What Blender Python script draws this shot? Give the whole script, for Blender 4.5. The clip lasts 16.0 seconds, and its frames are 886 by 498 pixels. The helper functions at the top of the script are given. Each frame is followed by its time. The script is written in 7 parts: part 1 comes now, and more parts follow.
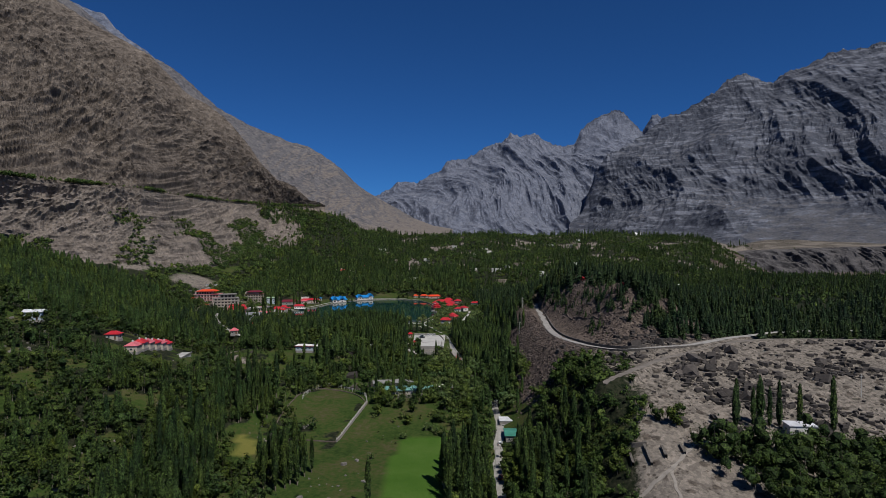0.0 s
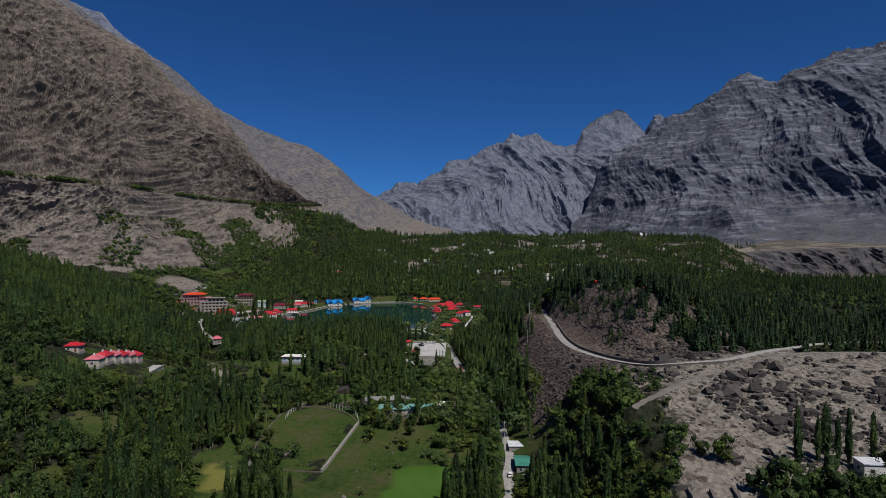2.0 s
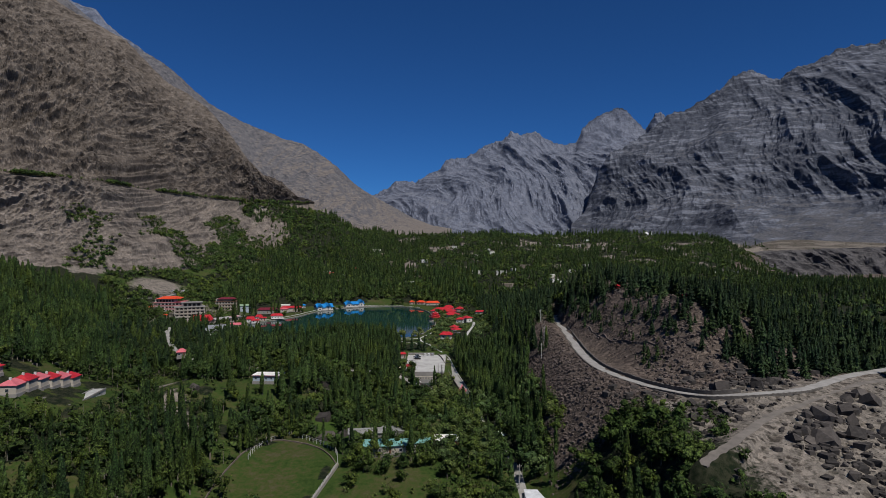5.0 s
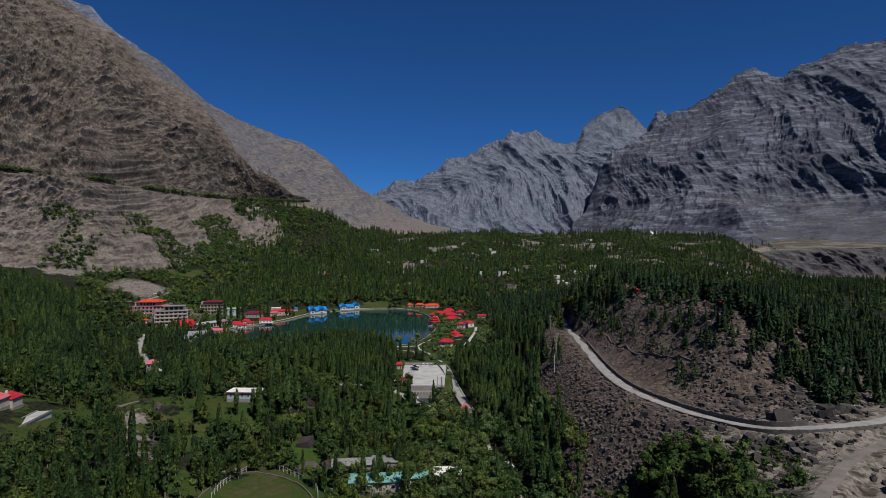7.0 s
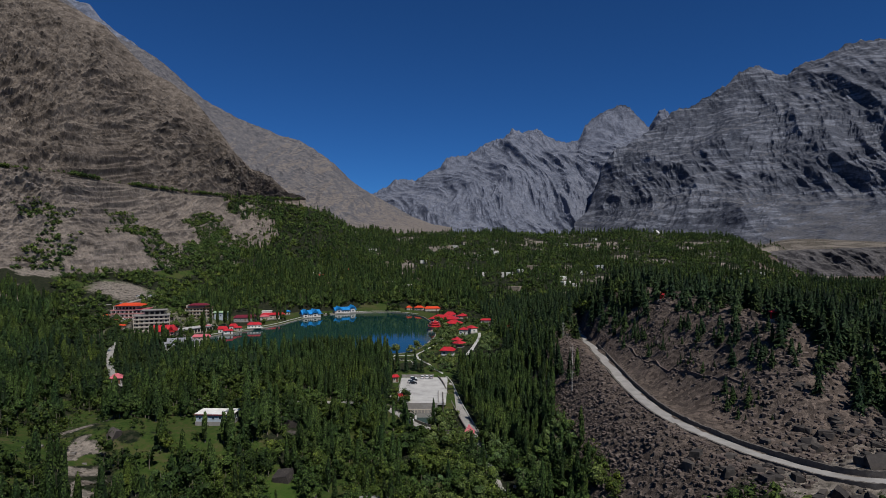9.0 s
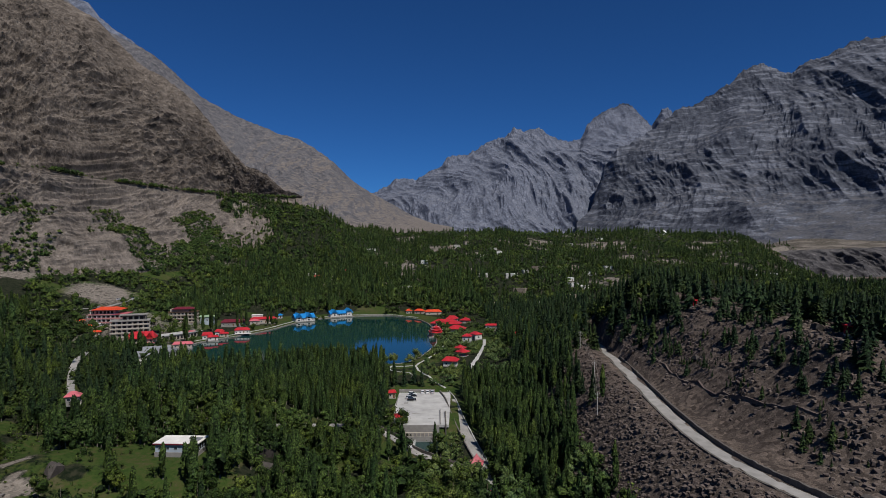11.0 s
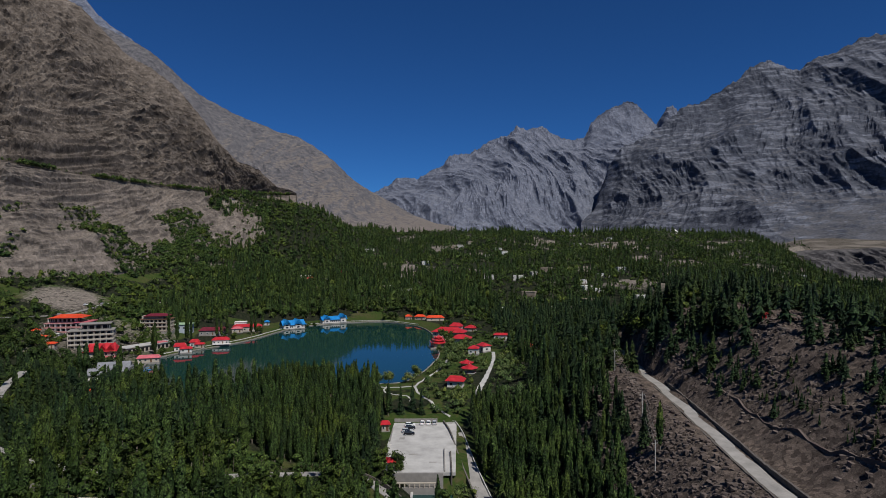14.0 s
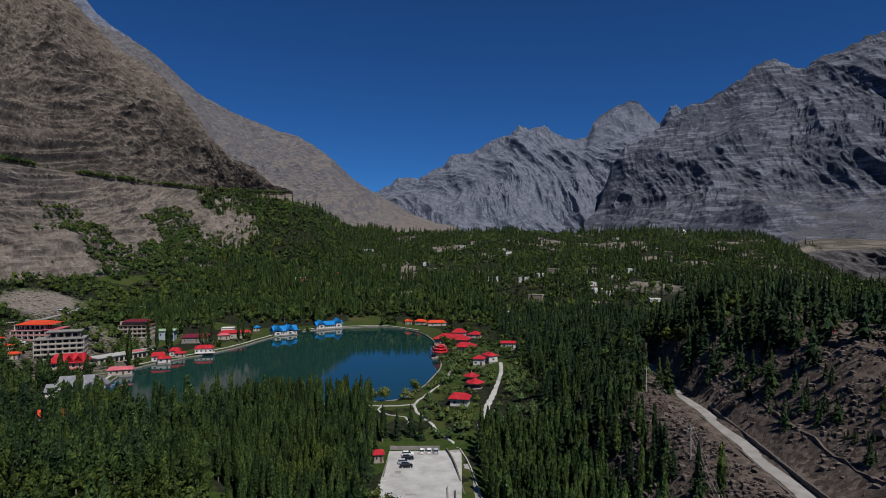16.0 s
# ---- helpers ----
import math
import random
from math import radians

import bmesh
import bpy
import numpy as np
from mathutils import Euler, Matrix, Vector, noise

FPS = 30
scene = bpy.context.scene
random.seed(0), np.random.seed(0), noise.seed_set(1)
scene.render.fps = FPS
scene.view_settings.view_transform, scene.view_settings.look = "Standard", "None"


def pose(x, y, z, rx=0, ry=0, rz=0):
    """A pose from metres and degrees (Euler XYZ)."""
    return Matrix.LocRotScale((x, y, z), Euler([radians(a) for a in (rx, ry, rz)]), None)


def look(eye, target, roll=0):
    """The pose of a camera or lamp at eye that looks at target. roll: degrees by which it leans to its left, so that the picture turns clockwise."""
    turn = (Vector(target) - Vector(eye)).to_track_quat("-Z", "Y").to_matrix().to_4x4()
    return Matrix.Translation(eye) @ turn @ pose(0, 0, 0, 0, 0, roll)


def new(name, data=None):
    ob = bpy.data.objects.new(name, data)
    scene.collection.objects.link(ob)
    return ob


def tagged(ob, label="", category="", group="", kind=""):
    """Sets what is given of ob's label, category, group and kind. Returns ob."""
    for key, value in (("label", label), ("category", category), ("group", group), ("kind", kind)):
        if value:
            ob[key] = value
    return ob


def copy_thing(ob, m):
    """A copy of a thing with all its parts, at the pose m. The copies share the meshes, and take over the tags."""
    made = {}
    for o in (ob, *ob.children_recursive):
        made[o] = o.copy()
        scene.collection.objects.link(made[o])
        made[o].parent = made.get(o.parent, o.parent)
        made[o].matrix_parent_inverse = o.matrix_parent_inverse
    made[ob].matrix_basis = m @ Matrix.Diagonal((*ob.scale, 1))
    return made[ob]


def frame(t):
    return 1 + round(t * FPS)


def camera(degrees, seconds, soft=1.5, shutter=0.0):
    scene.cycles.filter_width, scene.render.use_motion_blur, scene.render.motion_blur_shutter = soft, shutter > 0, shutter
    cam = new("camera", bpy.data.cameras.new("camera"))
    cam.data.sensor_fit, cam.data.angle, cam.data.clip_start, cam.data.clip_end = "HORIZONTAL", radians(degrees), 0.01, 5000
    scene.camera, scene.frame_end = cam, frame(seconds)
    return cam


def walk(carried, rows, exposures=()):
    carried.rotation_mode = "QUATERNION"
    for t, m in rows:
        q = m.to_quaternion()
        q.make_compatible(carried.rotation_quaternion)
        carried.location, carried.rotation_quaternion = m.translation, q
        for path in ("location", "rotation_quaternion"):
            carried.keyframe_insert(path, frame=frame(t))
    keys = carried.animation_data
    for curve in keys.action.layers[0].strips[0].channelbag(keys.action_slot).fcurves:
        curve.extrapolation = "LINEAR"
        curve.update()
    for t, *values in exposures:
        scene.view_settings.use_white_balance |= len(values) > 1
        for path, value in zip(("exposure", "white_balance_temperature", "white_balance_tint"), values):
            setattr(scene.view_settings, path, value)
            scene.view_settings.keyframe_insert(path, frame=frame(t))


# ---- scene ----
cam = camera(71.95, 16.0, soft=0.5)
PATH = [
    (0, (0.00, 0.00, 69.96), (0.98, 100.00, 69.83), 0.0),
    (1.5, (0.07, 27.69, 70.01), (0.95, 127.69, 70.01), 0.0),
    (3.5, (0.17, 64.31, 70.05), (1.16, 164.30, 70.06), 0.0),
    (4.2, (0.05, 77.25, 70.03), (1.13, 177.24, 70.01), 0.0),
    (7, (0.32, 129.39, 69.93), (1.53, 229.38, 69.86), 0.0),
    (8, (0.35, 147.83, 70.01), (1.57, 247.82, 69.90), 0.0),
    (9, (0.36, 166.06, 70.17), (1.50, 266.05, 70.02), 0.0),
    (11.3, (-0.11, 207.89, 70.13), (0.87, 307.88, 69.95), 0.0),
    (12.5, (-0.50, 229.38, 69.92), (0.39, 329.37, 69.75), 0.0),
    (14.5, (-0.50, 265.09, 70.04), (0.15, 365.09, 69.87), 0.0),
    (16, (-0.81, 291.08, 70.02), (-0.32, 391.08, 69.92), 0.0),
]
walk(cam, [(t, look(eye, target, roll)) for t, eye, target, roll in PATH],
     exposures=[(0.0, 0.0), (16.0, 0.0)])

# ---- light: high mountain daylight, sun from behind and to the right ----
SUN_AZ, SUN_EL = radians(146), radians(55)      # clockwise from +y, height
sun_way = Vector((math.sin(SUN_AZ) * math.cos(SUN_EL), math.cos(SUN_AZ) * math.cos(SUN_EL), math.sin(SUN_EL)))
sun = new("sun", bpy.data.lights.new("sun", "SUN"))
sun.data.energy, sun.data.angle, sun.data.color = 4.3, radians(0.53), (1.0, 0.965, 0.92)
sun.matrix_world = look(sun_way * 500, (0, 0, 0))

world = bpy.data.worlds.new("sky")
scene.world = world
world.use_nodes = True
wn = world.node_tree
wn.nodes.clear()
sky = wn.nodes.new("ShaderNodeTexSky")
sky.sky_type, sky.sun_disc = "NISHITA", False
sky.sun_elevation, sky.sun_rotation = SUN_EL, SUN_AZ
sky.altitude, sky.air_density, sky.dust_density, sky.ozone_density = 2600, 0.8, 0.0, 6.0
bg = wn.nodes.new("ShaderNodeBackground")
bg.inputs["Strength"].default_value = 0.052
wo = wn.nodes.new("ShaderNodeOutputWorld")
deep = wn.nodes.new("ShaderNodeMix")          # thin high air: a deeper blue
deep.data_type, deep.blend_type = "RGBA", "MULTIPLY"
deep.inputs[0].default_value = 1.0
deep.inputs[7].default_value = (0.33, 0.80, 1.27, 1)
wn.links.new(sky.outputs[0], deep.inputs[6])
wn.links.new(deep.outputs[2], bg.inputs[0])
wn.links.new(bg.outputs[0], wo.inputs[0])


# ---- numeric helpers ----
def hashed(ix, iy, seed):
    n = (ix.astype(np.int64) * 374761393 + iy.astype(np.int64) * 668265263 + seed * 1442695041) & 0xFFFFFFFF
    n = ((n ^ (n >> 13)) * 1274126177) & 0xFFFFFFFF
    return ((n ^ (n >> 16)) & 0xFFFF) / 65535.0


def vnoise(x, y, seed=0):
    """Smooth value noise from 0 to 1 on a unit lattice."""
    x, y = np.broadcast_arrays(np.asarray(x, float), np.asarray(y, float))
    ix, iy = np.floor(x), np.floor(y)
    fx, fy = x - ix, y - iy
    fx, fy = fx * fx * fx * (fx * (fx * 6 - 15) + 10), fy * fy * fy * (fy * (fy * 6 - 15) + 10)
    a, b = hashed(ix, iy, seed), hashed(ix + 1, iy, seed)
    c, d = hashed(ix, iy + 1, seed), hashed(ix + 1, iy + 1, seed)
    return (a * (1 - fx) + b * fx) * (1 - fy) + (c * (1 - fx) + d * fx) * fy


def fbm(x, y, seed=0, octaves=4, gain=0.5):
    total, amp, norm = 0.0, 1.0, 0.0
    for k in range(octaves):
        total = total + amp * vnoise(np.asarray(x) * 2.03**k + 17.3 * k, np.asarray(y) * 2.03**k - 9.1 * k, seed + k)
        norm += amp
        amp *= gain
    return total / norm


def gnoise(x, y, seed=0):
    """Gradient noise, about -1 to 1, on a unit lattice."""
    x, y = np.broadcast_arrays(np.asarray(x, float), np.asarray(y, float))
    ix, iy = np.floor(x), np.floor(y)
    fx, fy = x - ix, y - iy
    sx, sy = fx * fx * fx * (fx * (fx * 6 - 15) + 10), fy * fy * fy * (fy * (fy * 6 - 15) + 10)

    def corner(i, j):
        a = hashed(ix + i, iy + j, seed) * 6.2832
        return np.cos(a) * (fx - i) + np.sin(a) * (fy - j)

    low = corner(0, 0) * (1 - sx) + corner(1, 0) * sx
    return 1.5 * (low * (1 - sy) + (corner(0, 1) * (1 - sx) + corner(1, 1) * sx) * sy)


def crests(x, y, seed=0, octaves=5, gain=0.5):
    """Sharp-crested fractal noise from 0 to 1; every octave is turned against the last."""
    x, y = np.asarray(x, float), np.asarray(y, float)
    total, amp, norm, weight = 0.0, 1.0, 0.0, 1.0
    for k in range(octaves):
        n = (1 - np.abs(np.clip(gnoise(x, y, seed + k), -1, 1))) ** 2
        total = total + amp * n * weight
        norm += amp
        weight = np.clip(0.35 + 0.9 * n, 0, 1)
        amp *= gain
        x, y = 2.07 * (0.8 * x - 0.6 * y) + 11.3, 2.07 * (0.6 * x + 0.8 * y) - 7.9
    return total / norm


def ridged(x, y, seed=0, octaves=5, gain=0.55):
    total, amp, norm = 0.0, 1.0, 0.0
    for k in range(octaves):
        n = 1 - np.abs(2 * vnoise(np.asarray(x) * 2.07**k + 5.7 * k, np.asarray(y) * 2.07**k + 3.3 * k, seed + k) - 1)
        total = total + amp * n * n
        norm += amp
        amp *= gain
    return total / norm


def sm(a, b, t):
    u = np.clip((np.asarray(t, float) - a) / (b - a), 0, 1)
    return u * u * (3 - 2 * u)


def curve_through(points, per=8, closed=False):
    """A smooth line through a few plan points."""
    p = np.array(points, float)
    n = len(p)
    out = []
    for i in range(n if closed else n - 1):
        a, b, c, d = (p[(i + k) % n] if closed else p[min(max(i + k, 0), n - 1)] for k in (-1, 0, 1, 2))
        for k in range(per):
            t = k / per
            out.append(0.5 * (2 * b + (c - a) * t + (2 * a - 5 * b + 4 * c - d) * t * t + (3 * b - a - 3 * c + d) * t**3))
    if not closed:
        out.append(p[-1])
    return np.array(out)


def line_distance(x, y, line, closed=False):
    """Distance to a polyline, and how far along it (0 to 1) the nearest place lies."""
    x, y = np.asarray(x, float), np.asarray(y, float)
    best, along = np.full(x.shape, 1e9), np.zeros(x.shape)
    n = len(line)
    for i in range(n if closed else n - 1):
        a, b = line[i][:2], line[(i + 1) % n][:2]
        d = b - a
        k = np.clip(((x - a[0]) * d[0] + (y - a[1]) * d[1]) / max(d @ d, 1e-9), 0, 1)
        r = np.hypot(x - a[0] - k * d[0], y - a[1] - k * d[1])
        near = r < best
        best = np.where(near, r, best)
        along = np.where(near, (i + k) / n, along)
    return best, along


def inside(x, y, line):
    x, y = np.asarray(x, float), np.asarray(y, float)
    odd = np.zeros(x.shape, bool)
    n = len(line)
    for i in range(n):
        (ax, ay), (bx, by) = line[i][:2], line[(i + 1) % n][:2]
        if ay == by:
            continue
        hit = ((ay > y) != (by > y)) & (x < (bx - ax) * (y - ay) / (by - ay) + ax)
        odd ^= hit
    return odd


# ---- plan ----
LAKE = curve_through([(-35, 567), (-70, 560), (-115, 548), (-145, 552), (-160, 574), (-171, 604), (-178, 640), (-170, 668), (-154, 694),
                      (-142, 724), (-133, 765), (-122, 797), (-104, 814), (-80, 829), (-48, 831), (-20, 800), (-8, 764),
                      (-2, 720), (-1, 685), (0, 651), (-4, 623), (-10, 594), (-19, 572)], 4, closed=True)
SCREE = curve_through([(-140, 404), (-132, 392), (-118, 372), (-108, 354), (-100, 338)], 4)          # a bare stony strip
ROAD_LINE = curve_through([(92, 560, 19), (86, 528, 19), (80, 468, 19), (74, 415, 19), (71, 385, 19), (70, 360, 19), (72, 340, 19), (79, 316, 19.3), (88, 297.5, 20.5),
                           (97, 290.5, 22), (110, 290, 23), (122, 293.5, 23.2), (134, 301, 23.6), (149, 311, 24), (166, 318, 24.5), (190, 327, 25), (260, 338, 24), (480, 330, 24)], 6)
TRACK_LINE = curve_through([(67, 245, 15.5), (72, 248.7, 17), (79, 254, 18), (96, 271, 19), (104, 277, 20), (112, 281, 20.6), (128, 291, 22.3), (144, 300, 23.2),
                            (160, 305.5, 23.8), (182, 307, 24), (215, 303, 24), (300, 290, 23), (460, 270, 22)], 6)
ROAD, TRACK = ROAD_LINE[:, :2], TRACK_LINE[:, :2]          # the track branches off through the boulders
APPROACH = curve_through([(4, 512), (6.5, 498), (9.5, 470), (13, 445), (16, 428), (17, 414), (22, 380), (30, 330), (31, 300), (27, 270), (24, 235), (22, 200), (22, 150)], 6)
LEFT_ROAD = curve_through([(-196, 545), (-190, 525), (-176, 498), (-158, 468), (-146, 456), (-128, 447), (-104, 441), (-80, 440), (-52, 446), (-30, 452), (-19, 447), (-10, 434), (2, 424), (14, 418)], 6)
HOTEL_ROAD = curve_through([(-330, 560), (-300, 640), (-275, 700), (-268, 760), (-240, 830), (-215, 900), (-165, 950)], 5)
# open ground: the hay field, the walled pasture and the smaller meadows
HAY_FIELD = np.array([(-17, 282), (-6, 285), (8, 283.5), (6.5, 262), (2, 236), (-1, 200), (-16, 200), (-21, 238)])
PASTURE = np.array([(-39, 333.5), (-49, 345), (-62.5, 355), (-71, 334), (-73, 308), (-60, 293), (-47.4, 290)])
BARLEY = np.array([(-91, 281), (-82, 279), (-77, 262), (-86, 260)])
GREENS = [HAY_FIELD, PASTURE, BARLEY, np.array([(-60, 376), (-50, 381), (-35, 350), (-40, 340), (-50, 349)]), np.array([(-99, 284), (-87, 298), (-72, 268), (-71, 252), (-86, 250)]),
          np.array([(-152, 284), (-136, 296), (-126, 285), (-140, 270)]), np.array([(-47, 288), (-38, 330), (-14, 300), (-17, 283), (-21, 238), (-17, 200), (-36, 200), (-44, 250)])]
GARDEN_PATH = curve_through([(15, 528), (18, 548), (23, 572), (29, 600), (33, 625), (35, 650)], 6)
CANAL = [(-1.1, 440), (-0.94, 512), (-0.59, 677), (-0.324, 989), (-0.23, 1045)]


def lane(x, y):
    return np.interp(y, [-300, 200, 283, 330, 420, 500, 560, 840, 950, 1265, 1450, 1600, 1720, 2400, 4800],
                     [-30, -21, -18.5, -11, -9.5, -3, 1.2, 2.2, 28, 60, 84, 103, 92, 30, 30])


def ground_z(x, y):
    """The lie of the land."""
    shape = np.broadcast(x, y).shape
    x, y = np.broadcast_arrays(np.atleast_1d(np.asarray(x, float)), np.atleast_1d(np.asarray(y, float)))
    v = lane(x, y)
    # valley side on the left, up to the foot of the cliffs
    x0 = np.interp(y, [0, 150, 335, 450, 560, 650, 780, 900, 1100, 1300], [-90, -90, -62, -128, -195, -208, -175, -170, -150, -120])
    d = np.maximum(0, x0 - x)
    v = v + np.minimum(0.33 * d * d / (d + 25), 75)
    v = v + 10 * sm(-38, -78, x) * sm(372, 402, y) * (1 - sm(462, 500, y)) * (1 - sm(-120, -150, x))
    v = v + 85 * sm(-60, -300, x) * sm(1040, 1190, y) * (1 - 0.7 * sm(1200, 1500, y))
    v = np.where(x < 0, np.minimum(v, np.interp(y, [900, 1150, 1350, 1500, 1700], [200, 136, 124, 112, 108])), v)
    # the plain on the right
    right = np.interp(y, [-300, 100, 160, 190, 220, 257, 285, 305, 345, 500, 1000], [-16, -12, -9, -4, 6, 16, 18.5, 19, 19, 21, 22])
    right = right + 4.2 * np.exp(-((y - 302) / 30) ** 2) * sm(82, 110, x)
    xa = np.interp(y, [240, 280, 330, 520, 600, 900], [40, 32, 30, 34, 15, 40])
    xb = np.interp(y, [240, 270, 300, 330, 520, 600, 900], [74, 74, 76, 68, 74, 105, 200])
    k = np.clip((x - xa) / (xb - xa), 0, 1)
    near = v + (right - v) * k * k * (3 - 2 * k)
    u = x / np.maximum(y, 1)
    far_right = sm(0.40, 0.56, u)
    brink = y - 90 + 150 * (fbm(x / 160, y / 500, 5) - 0.5) + 70 * (ridged(x / 60, y / 300, 6, 4) - 0.4)
    plain = 22 - 14 * sm(1000, 1120, y) + 24 * sm(1500, 1530, brink) + 34 * sm(1590, 1630, brink) + 40 * sm(1700, 2500, y)
    far = v + (plain - v) * far_right
    z = near + (far - near) * sm(700, 1000, y)
    # the rocky hill above the road
    hill = sm(77, 113, x + 5 * (fbm(y / 18, x / 18, 3) - 0.5)) * sm(308, 362, y) * (1 - sm(520, 640, y)) * (1 - 0.95 * sm(124, 168, x - 0.1 * np.maximum(0, y - 420)))
    z = z + 26 * hill + 5 * hill * (fbm(x / 14, y / 14, 8) - 0.5)
    # unevenness
    z = z + (fbm(x / 40, y / 40, 11) - 0.5) * 3.0 * sm(90, 260, np.abs(x)) + (fbm(x / 90, y / 90, 12) - 0.5) * 16 * sm(900, 1100, y) * (1 - sm(1900, 2600, y))
    stony = sm(60, 100, x) * (1 - sm(330, 420, y)) + sm(45, 60, x) * sm(300, 340, y) * (1 - sm(500, 560, y))
    z = z + stony * (fbm(x / 7, y / 7, 21, 3) - 0.5) * 3.0
    # roads lie level in it
    for line, half, level in ((TRACK, 2.4, None), (ROAD, 2.6, None), (APPROACH, 2.4, None), (LEFT_ROAD, 2.2, None)):
        box = (x > line[:, 0].min() - 9) & (x < line[:, 0].max() + 9) & (y > line[:, 1].min() - 9) & (y < line[:, 1].max() + 9)
        if not box.any():
            continue
        r, a = line_distance(x[box], y[box], line)
        mid = level if level is not None else np.interp(a, *line_heights(line))
        w = 1 - sm(half, half + 3.0, r)
        z = z.copy()
        z[box] = z[box] + (mid - z[box]) * w
    # car park and the pool below it
    lot = sm(-22, -19, x) * (1 - sm(6, 8, x)) * sm(454.2, 454.8, y) * (1 - sm(512, 516, y))
    z = z + (-3.0 - z) * lot
    pool = sm(-10.5, -9.5, x) * (1 - sm(6, 7, x)) * sm(437, 438, y) * (1 - sm(453.4, 454.2, y))
    z = z + (-9.6 - z) * pool
    # the lake
    box = (x > -200) & (x < 20) & (y > 530) & (y < 850)
    if box.any():
        r, _ = line_distance(x[box], y[box], LAKE, True)
        r = np.where(inside(x[box], y[box], LAKE), -r, r)
        zb = z[box]
        zb = np.where(r > 0, np.maximum(zb, 0.5) * sm(-1, 14, r) + 0.75 * (1 - sm(-1, 14, r)), np.maximum(-5, 0.7 + r * 0.9))
        z = z.copy()
        z[box] = zb
    return z.reshape(shape)


def line_heights(line):
    """Heights along the lesser roads, by the share of their length."""
    if line is TRACK or line is ROAD:
        full = TRACK_LINE if line is TRACK else ROAD_LINE
        return np.arange(len(full)) / len(full), full[:, 2]
    if line is APPROACH:
        return [0, 0.10, 0.3, 0.42, 0.6, 0.75, 1], [-3, -3.2, -8, -9.6, -15, -20, -24]
    return [0, 0.15, 0.4, 0.6, 0.75, 1], [12, 8, 3.2, 0, -5, -9.4]


# ---- node materials ----
def material(name, rough=0.9, metal=0.0):
    m = bpy.data.materials.new(name)
    m.use_nodes = True
    nt = m.node_tree
    b = nt.nodes["Principled BSDF"]
    b.inputs["Roughness"].default_value, b.inputs["Metallic"].default_value = rough, metal
    b.inputs["Specular IOR Level"].default_value = 0.25
    return m, nt, b


def nd(nt, kind, **kw):
    n = nt.nodes.new("ShaderNode" + kind)
    for k, val in kw.items():
        n.inputs[k].default_value = val
    return n


def noise_node(nt, scale, detail=4.0, vec=None, rough=0.55):
    n = nd(nt, "TexNoise", Scale=scale, Detail=detail, Roughness=rough)
    if vec is not None:
        nt.links.new(vec, n.inputs["Vector"])
    return n.outputs["Fac"]


def ramp(nt, fac, stops):
    n = nt.nodes.new("ShaderNodeValToRGB")
    e = n.color_ramp.elements
    while len(e) < len(stops):
        e.new(0.5)
    for el, (pos, col) in zip(e, stops):
        el.position, el.color = pos, (*col, 1) if len(col) == 3 else col
    nt.links.new(fac, n.inputs[0])
    return n.outputs[0]


def mix(nt, fac, a, b, mode="MIX"):
    n = nt.nodes.new("ShaderNodeMix")
    n.data_type, n.blend_type = "RGBA", mode
    for sock, v in ((n.inputs[0], fac), (n.inputs[6], a), (n.inputs[7], b)):
        if isinstance(v, bpy.types.NodeSocket):
            nt.links.new(v, sock)
        elif isinstance(v, (int, float)):
            sock.default_value = v
        else:
            sock.default_value = (*v, 1)
    return n.outputs[2]


def math_node(nt, op, a, b=0.0):
    n = nt.nodes.new("ShaderNodeMath")
    n.operation = op
    for sock, v in zip(n.inputs, (a, b)):
        if isinstance(v, bpy.types.NodeSocket):
            nt.links.new(v, sock)
        else:
            sock.default_value = v
    return n.outputs[0]


def position(nt, scale=(1, 1, 1)):
    g = nt.nodes.new("ShaderNodeNewGeometry")
    m = nt.nodes.new("ShaderNodeMapping")
    m.inputs["Scale"].default_value = scale
    nt.links.new(g.outputs["Position"], m.inputs["Vector"])
    return m.outputs[0]


def bump(nt, b, height, strength, distance):
    n = nd(nt, "Bump", Strength=strength, Distance=distance)
    nt.links.new(height, n.inputs["Height"])
    nt.links.new(n.outputs[0], b.inputs["Normal"])


def plain(name, colour, rough=0.8, metal=0.0, vary=0.25, scale=0.6, spread=0.0):
    """Paint, plaster, metal and the like: two scales of stain over one colour."""
    m, nt, b = material(name, rough, metal)
    p = position(nt)
    dark = tuple(c * (1 - vary) for c in colour)
    light = tuple(min(1, c * (1 + 0.4 * vary)) for c in colour)
    a = ramp(nt, noise_node(nt, scale, 5, p), [(0.3, dark), (0.7, light)])
    f = noise_node(nt, scale * 9, 3, p)
    col = mix(nt, 0.25 * vary * 2, a, ramp(nt, f, [(0.35, dark), (0.65, light)]))
    if spread:
        o = nt.nodes.new("ShaderNodeObjectInfo")
        col = mix(nt, spread, col, ramp(nt, o.outputs["Random"], [(0, dark), (1, light)]))
    nt.links.new(col, b.inputs["Base Color"])
    bump(nt, b, f, 0.25, 0.05)
    return m


